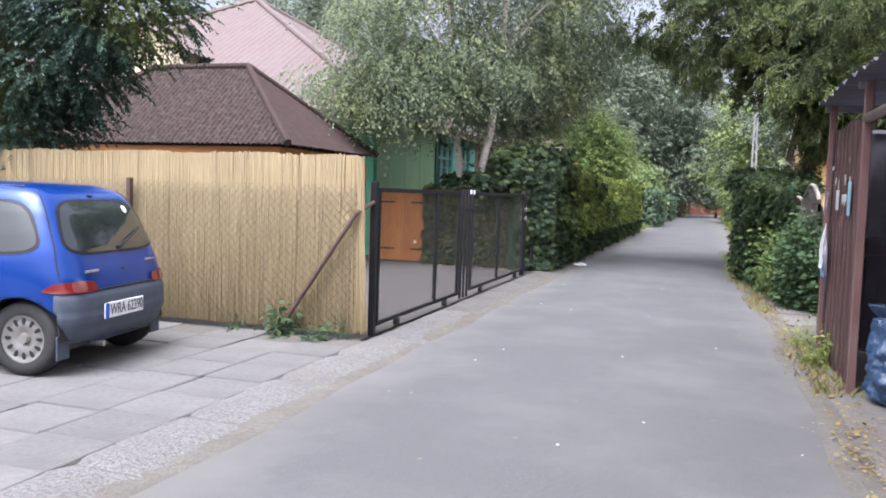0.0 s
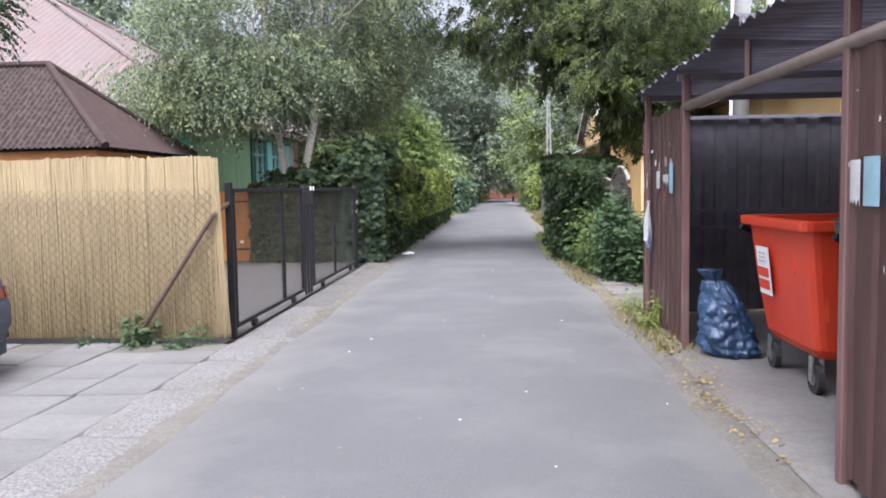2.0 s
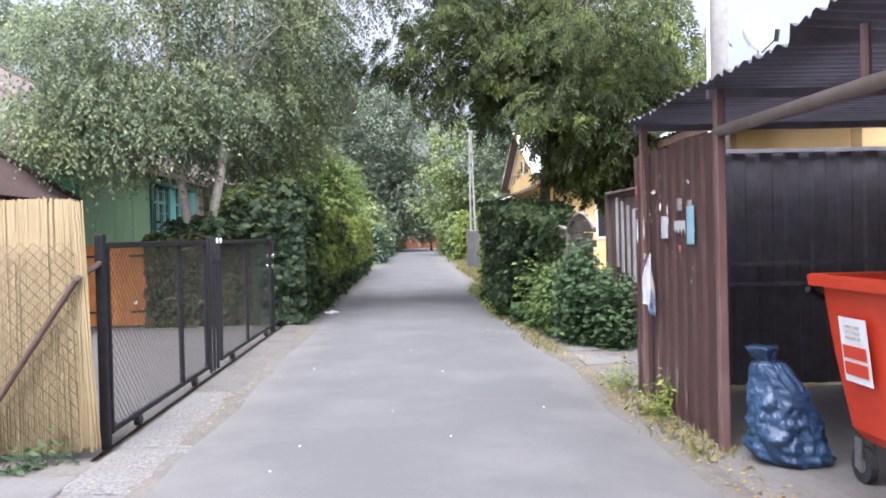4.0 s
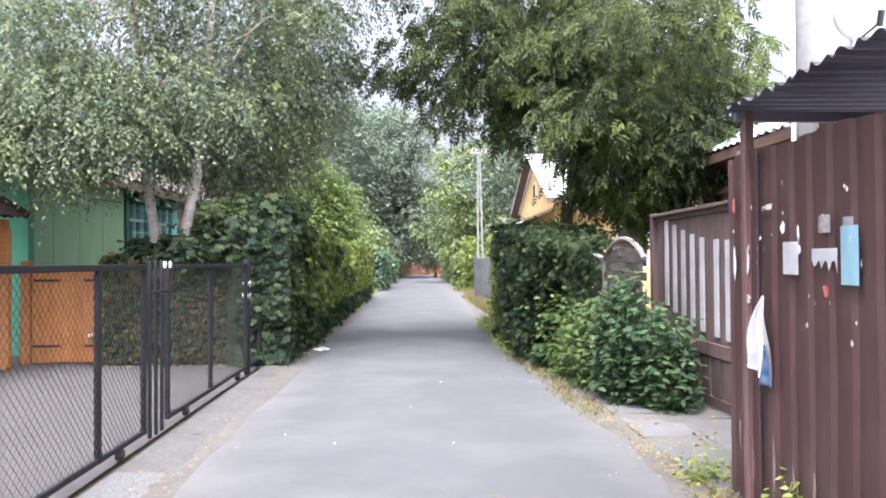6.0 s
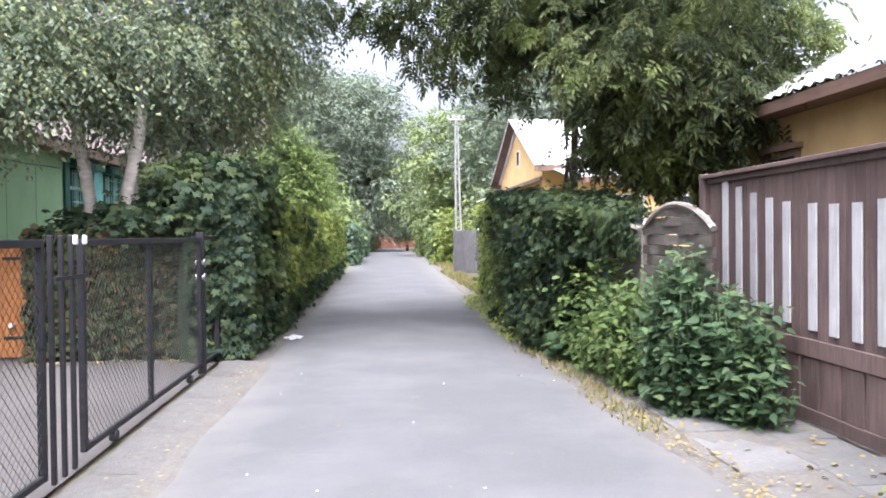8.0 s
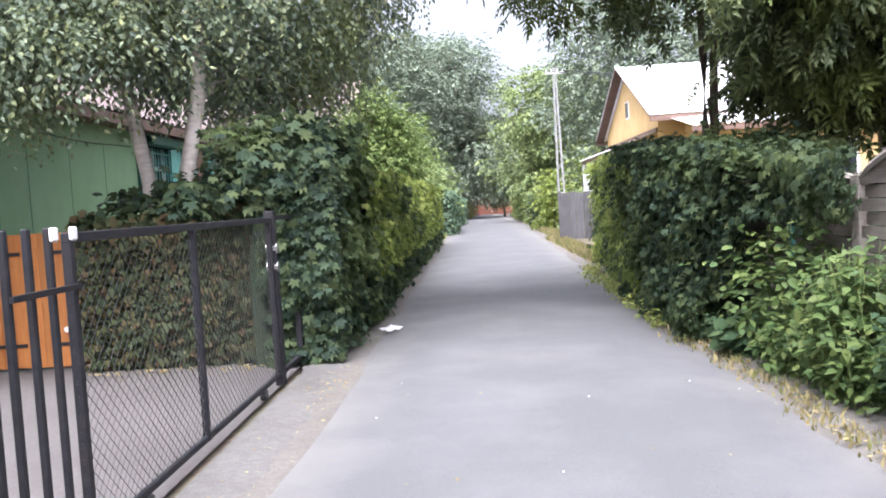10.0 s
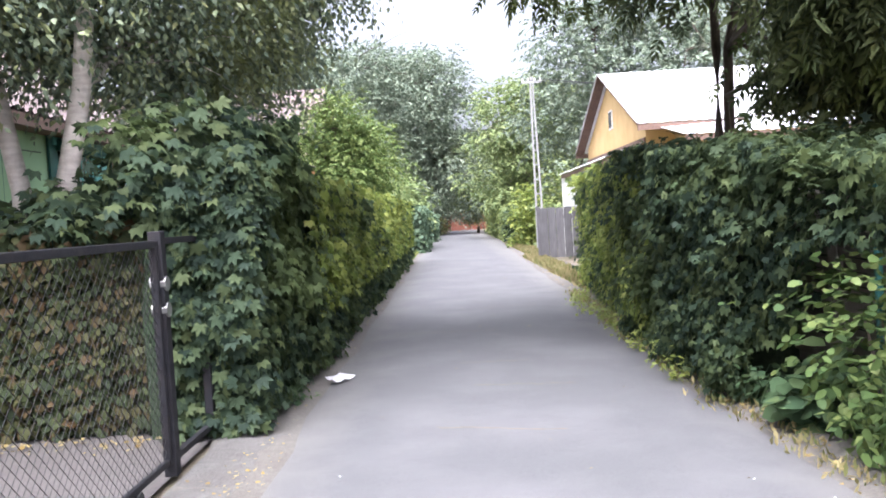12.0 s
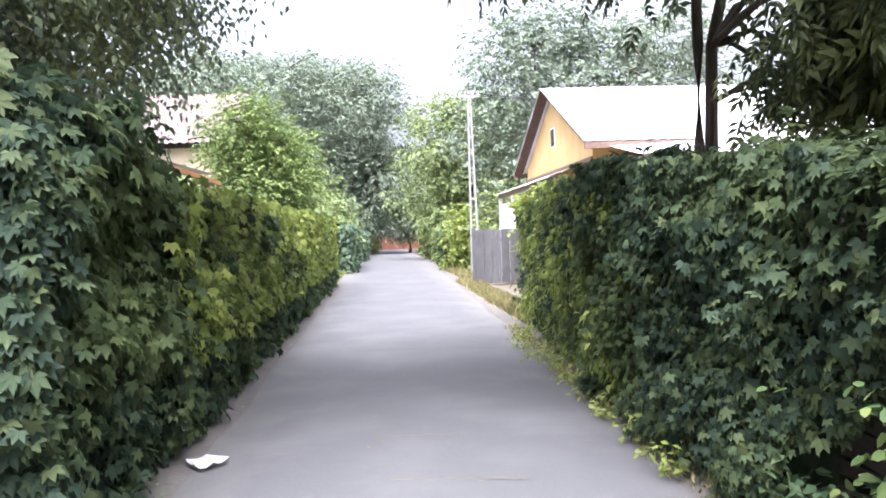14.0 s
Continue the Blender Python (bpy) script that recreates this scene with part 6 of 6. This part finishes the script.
part("wall", box(-13, -6.4, 38.6, 44, 0, 4.4), M["cream_wall"], ph)
corrugated(((-13.5, 38.0, 4.5), (-5.9, 38.0, 4.5), (-5.9, 41.3, 6.5), (-13.5, 41.3, 6.5)), 0.25, 0.02, M["pink_roof"], "roof_sheet", ph)
corrugated(((-13.5, 44.6, 4.5), (-5.9, 44.6, 4.5), (-5.9, 41.3, 6.5), (-13.5, 41.3, 6.5)), 0.25, 0.02, M["pink_roof"], "roof_sheet", ph)
part("gable_wall", poly_prism([(-6.4, 38.6, 4.4), (-6.4, 44.0, 4.4), (-6.4, 41.3, 6.3)], (-0.2, 0, 0)), M["cream_wall"], ph)

# ---- grass, fallen leaves and litter ----
def scatter_grass(name, x0, x1, y0, y1, n, h, label, curve=None):
    x, y = rng.uniform(x0, x1, n), rng.uniform(y0, y1, n)
    if curve:
        x = np.array([curve(b) for b in y]) + rng.normal(0, 0.09, n)
    pos = np.stack([x, y, np.full(n, 0.0)], 1)
    way = np.array([0, 0, 1.0]) + rng.normal(0, 0.4, (n, 3))
    up = rng.normal(0, 1, (n, 3))
    return tagged(leaves(name, pos, way, up, h * rng.uniform(0.4, 1.2, n), "long", L["dry_grass"] if "green" not in label else L["grass"]), label, "grass")


scatter_grass("grass", -4.6, -3.1, 39, 47, 7000, 0.16, "short green grass on the verge past the hedge")
scatter_grass("grass", 0.7, 1.3, 26, 38, 4000, 0.16, "dry yellowish grass along the verge")
scatter_grass("grass", 1.0, 1.6, 38, 50, 3500, 0.18, "dry yellowish grass along the verge")
scatter_grass("grass", 0, 0, 13.0, 26, 1900, 0.07, "sparse grass along the edge of the lane", lambda b: road_right(b) + 0.12)
scatter_grass("grass", 0, 0, 8.3, 10.4, 260, 0.09, "yellowed grass at the foot of the shelter", lambda b: 0.52)


def scatter_fallen(name, xs, ys, label, size=0.045):
    n = len(xs)
    pos = np.stack([xs, ys, np.full(n, 0.022) + rng.uniform(0, 0.012, n)], 1)
    way = rng.normal(0, 1, (n, 3)) * np.array([1, 1, 0.12])
    up = np.array([0, 0, 1.0]) + rng.normal(0, 0.25, (n, 3))
    return tagged(leaves(name, pos, way, up, size * rng.uniform(0.4, 1.2, n), "round", L["fallen"]), label, "leaves")


yy = np.concatenate([rng.uniform(5.5, 17, 500), rng.normal(9.3, 0.9, 500), rng.normal(6.9, 0.35, 160), rng.normal(12.2, 1.0, 260), rng.uniform(17, 40, 380)])
scatter_fallen("fallen_leaves", np.array([road_right(b) for b in yy]) + rng.normal(0.1, 0.08, len(yy)), yy, "yellow fallen leaves along the lane edge", 0.032)
yy = np.concatenate([rng.uniform(7, 17, 130), rng.normal(10.2, 0.5, 60), rng.normal(15.9, 0.5, 60), rng.uniform(17, 40, 160)])
scatter_fallen("fallen_leaves", np.array([road_left(b) for b in yy]) - np.abs(rng.normal(0.12, 0.14, len(yy))), yy, "yellow fallen leaves along the lane edge", 0.03)
scatter_fallen("fallen_leaves", rng.uniform(-2.7, 0.3, 90), rng.uniform(3, 30, 90), "few small leaves scattered on the asphalt", 0.025)
scatter_fallen("fallen_leaves", rng.uniform(-5.7, -3.7, 120), 17.0 - np.abs(rng.normal(0, 0.15, 120)), "dry leaves below the creeper", 0.05)
scatter_fallen("fallen_leaves", rng.uniform(0.7, 1.5, 90), rng.uniform(10.8, 13.6, 90), "dry leaves on the paving before the board gate", 0.045)


def crumple(u, v):
    a = u * math.tau
    r = (0.1 + 0.03 * math.sin(3 * a)) * v
    return (-2.83 + 1.25 * r * math.cos(a), 18.79 + r * math.sin(a), 0.03 + 0.05 * (1 - v) * abs(math.sin(2 * a + 1)) + 0.014 * math.sin(5 * a) * v)


bm = grid_bm(crumple, 26, 5, close_u=True)
bmesh.ops.solidify(bm, geom=list(bm.faces), thickness=0.002)
tagged(part("litter", bm, M["cloth"]), "crumpled white paper lying at the lane edge", "litter")
for k in range(18):
    px, py = rng.uniform(-2.6, 0.3), rng.uniform(3.5, 16)
    r = rng.uniform(0.004, 0.009)
    ring = [(px + r * math.cos(t) * rng.uniform(0.6, 1.4), py + r * math.sin(t) * rng.uniform(0.6, 1.4), 0.017) for t in np.linspace(0, math.tau, 7)[:-1]]
    tagged(part("paper_bit", poly_prism(ring, (0, 0, 0.003)), M["paper"]), "tiny white bit of litter on the asphalt", "litter", "litter bits")
# cracks and patch seams in the asphalt
for (x0, y0, x1, y1) in ((-1.9, 16.85, -1.0, 16.6), (-1.6, 18.2, -0.7, 18.05), (-2.5, 21.6, -1.2, 21.5), (-1.4, 24.0, -0.4, 24.1), (-0.9, 10.4, -0.3, 10.3), (-1.7, 19.3, -1.0, 19.25)):
    pts = [(x0 + (x1 - x0) * i / 14 + rng.normal(0, 0.01), y0 + (y1 - y0) * i / 14 + rng.normal(0, 0.02), 0.0165) for i in range(15)]
    wv = [0.004 + 0.008 * abs(math.sin(i * 1.3)) for i in range(15)]
    bm = bmesh.new()
    a = [bm.verts.new((p[0], p[1] - w, p[2])) for p, w in zip(pts, wv)]
    b = [bm.verts.new((p[0], p[1] + w, p[2])) for p, w in zip(pts, wv)]
    for i in range(14):
        bm.faces.new((a[i], a[i + 1], b[i + 1], b[i]))
    tagged(part("crack", bm, M["soil"]), "narrow dark crack in the asphalt", "crack", "asphalt cracks", "structure")

# ---- blue hatchback on the slabs ----
car = thing("car", (-6.1, 6.98, 0.025), "small blue three-door hatchback with a grey plastic rear bumper", "car")
CX, CY, CZ = -4.66, 6.98, 0.025
CZS = [0.20, 0.30, 0.50, 0.62, 0.75, 0.86, 0.92, 1.05, 1.20, 1.31, 1.37, 1.405, 1.42]
CR = [0.10, 0.05, 0.02, 0.02, 0.05, 0.09, 0.11, 0.17, 0.24, 0.31, 0.39, 0.55, 0.85]
CF = [3.20, 3.27, 3.30, 3.30, 3.20, 3.00, 2.55, 2.36, 2.14, 1.97, 1.84, 1.62, 1.30]
CW = [0.66, 0.70, 0.725, 0.73, 0.725, 0.715, 0.70, 0.672, 0.63, 0.59, 0.55, 0.46, 0.25]
CN = 9.0


def car_slice(z):
    r, f, w = (float(np.interp(z, CZS, q)) for q in (CR, CF, CW))
    return (r + f) / 2, (f - r) / 2, w


def car_world(s, y, z):
    return Vector((CX - s, CY + y, CZ + 0.965 * z))


def car_outline(z, a, grow=0.0):
    xc, ax, w = car_slice(z)
    c, d = math.cos(a), math.sin(a)
    return car_world(xc + (ax + grow) * math.copysign(abs(c) ** (2 / CN), c), (w + grow) * math.copysign(abs(d) ** (2 / CN), d), z)


def on_rear(y, z, off=0.0):
    xc, ax, w = car_slice(z)
    k = min(abs(y / w), 0.999)
    return car_world(xc - ax * (1 - k ** CN) ** (1 / CN) - off, y * (1 + 0.5 * off), z)


def on_side(s, z, side, off=0.0):
    xc, ax, w = car_slice(z)
    k = min(abs((s - xc) / ax), 0.999)
    return car_world(s, side * (w * (1 - k ** CN) ** (1 / CN) + off), z)


bm = bmesh.new()
levels = list(np.linspace(0.20, 1.30, 34)) + [1.33, 1.36, 1.385, 1.405, 1.415, 1.42]
rings = []
for z in levels:
    ring = []
    for i in range(112):
        a = i / 112 * math.tau
        q = math.tau / 4
        b = (a % q) / q
        a = (a // q) * q + q * (0.5 + 0.5 * math.copysign(abs(2 * b - 1) ** 2.2, 2 * b - 1))
        ring.append(bm.verts.new(car_outline(float(z), a)))
    rings.append(ring)
for ra, rb_ in zip(rings, rings[1:]):
    for i in range(112):
        bm.faces.new((ra[i], ra[(i + 1) % 112], rb_[(i + 1) % 112], rb_[i]))
bm.faces.new(rings[0])
bm.faces.new(rings[-1])
bmesh.ops.remove_doubles(bm, verts=bm.verts, dist=0.0004)
body = part("body", bm, M["car_paint"], car, "glossy blue bodywork", True)
cut = bmesh.new()
for s in (0.4, 2.58):
    tube(car_world(s, -1.0, 0.26), car_world(s, 1.0, 0.26), 0.315, seg=40, bm=cut)
cutter = part("cutter", cut, None)
mod = body.modifiers.new("arches", "BOOLEAN")
mod.operation, mod.object, mod.solver = "DIFFERENCE", cutter, "EXACT"
dg = bpy.context.evaluated_depsgraph_get()
made = bpy.data.meshes.new_from_object(body.evaluated_get(dg))
body.modifiers.clear()
body.data = made
bpy.data.objects.remove(cutter)
for s in (0.4, 2.58):
    part("arch_liner", grid_bm(lambda u, v, s=s: car_world(s + 0.31 * math.cos(math.pi * u), -0.69 + 1.38 * v, 0.27 + 0.31 * math.sin(math.pi * u)), 24, 2), M["seal"], car)
    for side in (-1, 1):
        y0 = side * 0.6
        cpos = car_world(s, y0, 0.277)
        prof = [(0.17, -0.07), (0.2, -0.078), (0.245, -0.072), (0.262, -0.05), (0.267, 0.0), (0.262, 0.05), (0.245, 0.072), (0.2, 0.078), (0.17, 0.07)]
        bm = grid_bm(lambda u, v: cpos + Vector((math.cos(u * math.tau) * prof[round(v * 8)][0], prof[round(v * 8)][1], math.sin(u * math.tau) * prof[round(v * 8)][0])), 44, 8, close_u=True)
        wheel = part("wheel", bm, M["rubber"], car, "black tyre", True)
        out = side

        def rim_point(u, v, cpos=cpos, out=out):
            r = 0.172 * (1 - v) + 0.001
            dep = 0.062 if v < 0.12 else 0.03 + 0.025 * math.sin(min(1, v * 1.2) * math.pi)
            return cpos + Vector((math.cos(u * math.tau) * r, out * dep, math.sin(u * math.tau) * r))
        part("rim", grid_bm(rim_point, 40, 10, close_u=True), M["rim"], wheel, smooth=True)
        for k in range(12):
            a = k / 12 * math.tau
            c = cpos + Vector((math.cos(a) * 0.125, out * 0.056, math.sin(a) * 0.125))
            t_, r_ = Vector((-math.sin(a), 0, math.cos(a))), Vector((math.cos(a), 0, math.sin(a)))
            ringp = [c + t_ * 0.014 * math.cos(b) + r_ * 0.03 * math.sin(b) for b in np.linspace(0, math.tau, 11)[:-1]]
            part("rim_slot", poly_prism(ringp, (0, -out * 0.01, 0)), M["ink"], wheel)
        part("hub_cap", tube(cpos + Vector((0, out * 0.03, 0)), cpos + Vector((0, out * 0.07, 0)), 0.045, 0.035, 16), M["rim"], wheel)
# rear bumper, wrapping to the wheel arches


def bumper_point(u, v):
    t = -1 + 2 * u
    z = 0.24 + 0.37 * v
    grow = 0.028 * math.sin(min(1, max(0, v)) * math.pi) ** 0.35 + (0.012 if 0.35 < v < 0.62 else 0.0)
    if abs(t) < 0.78:
        return on_rear(t / 0.78 * 0.905 * car_slice(z)[2], z, grow)
    s0 = on_rear(0.905 * car_slice(z)[2], z, 0.0)
    s_start = CX - s0.x
    f = (abs(t) - 0.78) / 0.22
    lim = 0.4 - math.sqrt(max(0, 0.335 ** 2 - (z - 0.26) ** 2))
    s = s_start + (min(max(lim, 0.09), 0.15) - s_start) * f
    q = on_side(s, z, math.copysign(1, t), grow * (1 - 0.6 * f))
    if f == 0:
        q.x += grow * 0.5
    return q


bm = grid_bm(bumper_point, 90, 16)
part("rear_bumper", bm, M["bumper"], car, "unpainted grey-blue plastic bumper", True)
part("underbody", box(CX - 3.0, CX - 0.12, CY - 0.6, CY + 0.6, CZ + 0.19, CZ + 0.24), M["seal"], car)
part("exhaust", tube(car_world(0.02, -0.28, 0.2), car_world(0.5, -0.28, 0.2), 0.022, seg=12), M["steel"], car)
for side in (-1, 1):
    part("mud_flap", box(CX - 0.13, CX - 0.115, CY + side * 0.62 - 0.07, CY + side * 0.62 + 0.07, CZ + 0.13, CZ + 0.3, 0.004), M["bumper"], car)


def rear_panel(name, yc, zc, hw, hz, material, off, p=0.5, taper=0.0, label="", parent=car, nu=48, shear=0.0):
    def f(u, v):
        c, d = math.cos(u * math.tau), math.sin(u * math.tau)
        zz = zc + hz * v * math.copysign(abs(d) ** p, d)
        yy = yc + (hw - taper * (zz - zc) / hz) * v * math.copysign(abs(c) ** p, c) + shear * (zz - zc)
        return on_rear(yy, zz, off)
    return part(name, grid_bm(f, nu, 8, close_u=True), material, parent, label, True)


def side_panel(name, sc, zc, hs, hz, side, material, off, p=0.45, taper=0.0, parent=car):
    def f(u, v):
        c, d = math.cos(u * math.tau), math.sin(u * math.tau)
        zz = zc + hz * v * math.copysign(abs(d) ** p, d)
        ss = sc + (hs - (taper * (zz - zc) / hz if c < 0 else 0.3 * taper * (zz - zc) / hz)) * v * math.copysign(abs(c) ** p, c)
        return on_side(ss, zz, side, off)
    return part(name, grid_bm(f, 44, 8, close_u=True), material, parent, "", True)


seal = rear_panel("window_seal", 0, 1.09, 0.545, 0.205, M["seal"], 0.004, 0.42, 0.06)
rear_panel("rear_window", 0, 1.09, 0.525, 0.19, M["car_glass"], 0.008, 0.42, 0.06, "dark tinted rear window")
for side in (-1, 1):
    side_panel("window_seal", 0.73, 1.09, 0.42, 0.2, side, M["seal"], 0.004, 0.5, 0.09)
    side_panel("quarter_window", 0.73, 1.09, 0.4, 0.18, side, M["car_glass"], 0.008, 0.5, 0.09)
    side_panel("window_seal", 1.72, 1.09, 0.5, 0.2, side, M["seal"], 0.004, 0.4, 0.16)
    side_panel("door_window", 1.72, 1.09, 0.48, 0.18, side, M["car_glass"], 0.008, 0.4, 0.16)
    tl = rear_panel("tail_lamp", side * 0.535, 0.66, 0.16, 0.042, M["tail_red"], 0.014, 0.45, 0.02, "red tail lamp with a pale band")
    rear_panel("lamp_band", side * 0.55, 0.665, 0.06, 0.04, M["tail_pale"], 0.02, 0.5, 0, "", tl)
    part("hatch_gap", path_tube([on_rear(side * (car_slice(z)[2] * 0.9), z, 0.003) for z in np.linspace(0.73, 1.36, 14)], [0.005] * 14, 5), M["seal"], car)
    part("door_gap", path_tube([on_side(1.2, z, side, 0.002) for z in np.linspace(0.32, 1.3, 14)], [0.004] * 14, 5), M["seal"], car)
part("hatch_gap", path_tube([on_rear(y, 0.625, 0.004) for y in np.linspace(-0.42, 0.42, 14)], [0.006] * 14, 5), M["seal"], car)
part("badge", path_tube([on_rear(y, 0.765, 0.006) for y in np.linspace(-0.46, -0.31, 5)], [0.011] * 5, 6), M["steel"], car, "small silver badge bar")
part("badge", path_tube([on_rear(y, 0.80, 0.006) for y in np.linspace(0.36, 0.5, 5)], [0.009] * 5, 6), M["steel"], car, "small silver badge bar")
part("hatch_lock", tube(on_rear(0.02, 0.76, 0.0), on_rear(0.02, 0.76, 0.012), 0.014, seg=10), M["seal"], car)
part("wiper", path_tube([on_rear(0.03, 0.92, 0.012), on_rear(0.1, 0.95, 0.03), on_rear(0.4, 1.06, 0.026)], [0.016, 0.011, 0.006], 6), M["ink"], car)
rear_panel("sticker", 0.33, 1.215, 0.03, 0.03, M["paper"], 0.012, 1.0, 0, "round pale sticker", car, 20)
rear_panel("stop_lamp", 0.0, 1.325, 0.03, 0.008, M["ink"], 0.01, 0.6)
part("roof_seam", path_tube([car_world(s, -0.5, 1.388) for s in np.linspace(0.5, 1.7, 8)], [0.006] * 8, 5), M["seal"], car)
# number plate
PX = on_rear(0, 0.45, 0.045).x
plate = part("number_plate", box(PX, PX + 0.01, CY - 0.34, CY + 0.18, CZ + 0.385, CZ + 0.5, 0.003), M["plate_white"], car, "white number plate with black characters")
part("plate_band", box(PX + 0.0105, PX + 0.0125, CY - 0.337, CY - 0.29, CZ + 0.388, CZ + 0.497), M["plate_blue"], plate)
fc = bpy.data.curves.new("plate_text", "FONT")
fc.body, fc.size, fc.extrude, fc.align_x, fc.align_y = "WRA 62390", 0.112, 0.001, "CENTER", "CENTER"
tmp = new("plate_text_source", fc)
tm = bpy.data.meshes.new_from_object(tmp.evaluated_get(bpy.context.evaluated_depsgraph_get()))
bpy.data.objects.remove(tmp)
wd = max(v.co.x for v in tm.vertices) - min(v.co.x for v in tm.vertices)
tm.transform(Matrix.Translation((PX + 0.013, CY - 0.055, CZ + 0.442)) @ Matrix(((0, 0, 1, 0), (1, 0, 0, 0), (0, 1, 0, 0), (0, 0, 0, 1))) @ Matrix.Diagonal((0.44 / wd, 1.0, 1, 1)))
tm.materials.clear()
link_mesh("plate_text", tm, M["ink"], plate)

# it stands a little askew on the slabs
PIVOT = Vector((CX, CY + 0.7, 0))
car.matrix_basis = Matrix.Translation(PIVOT) @ Matrix.Rotation(radians(8), 4, "Z") @ Matrix.Translation(Vector((-0.1, 0.12, 0)) - PIVOT) @ BASE[car]

# ---- concrete slabs ----
def slab_mesh(w, l, h, seed):
    r = random.Random(seed)
    bm = box(-w / 2, w / 2, -l / 2, l / 2, 0, h, 0.008)
    for v in bm.verts:
        v.co.x += r.uniform(-0.004, 0.004)
        v.co.y += r.uniform(-0.004, 0.004)
    me = bpy.data.meshes.new("slab")
    bm.to_mesh(me)
    bm.free()
    me.materials.append(M["slab"])
    return me


park = thing("pavement", (-6, 5, 0), "parking area of worn square concrete slabs", "pavement", kind="structure")
variants = [slab_mesh(0.494, 0.494, 0.07, k) for k in range(5)]
sr = random.Random(3)
part("slab_bed", box(-14, -3.385, -4, 8.8, -0.03, 0.012), M["verge"], park, "sandy joint filling")
for i in range(14):
    shift = sr.choice((0.0, 0.06, -0.05, 0.02))
    for j in range(17):
        px, py = -3.64 - 0.5 * i, 0.62 + 0.5 * j + shift
        if py > 8.6:
            continue
        m = pose(px + sr.uniform(-0.004, 0.004), py + sr.uniform(-0.004, 0.004), -0.045 + sr.uniform(-0.004, 0.005), sr.uniform(-0.5, 0.5), sr.uniform(-0.5, 0.5), sr.uniform(-0.6, 0.6))
        shared("slab", variants[sr.randrange(5)], m, park)
walkp = thing("pavement", (1.05, 12, 0), "old concrete slabs before the board gate", "pavement", kind="structure")
for i in range(2):
    for j in range(7):
        m = pose(0.78 + 0.5 * i + sr.uniform(-0.01, 0.01), 10.75 + 0.5 * j + 0.2 * i, -0.055 + sr.uniform(-0.01, 0.006), sr.uniform(-1.2, 1.2), sr.uniform(-1.2, 1.2), sr.uniform(-2, 2))
        shared("slab", variants[sr.randrange(5)], m, walkp)
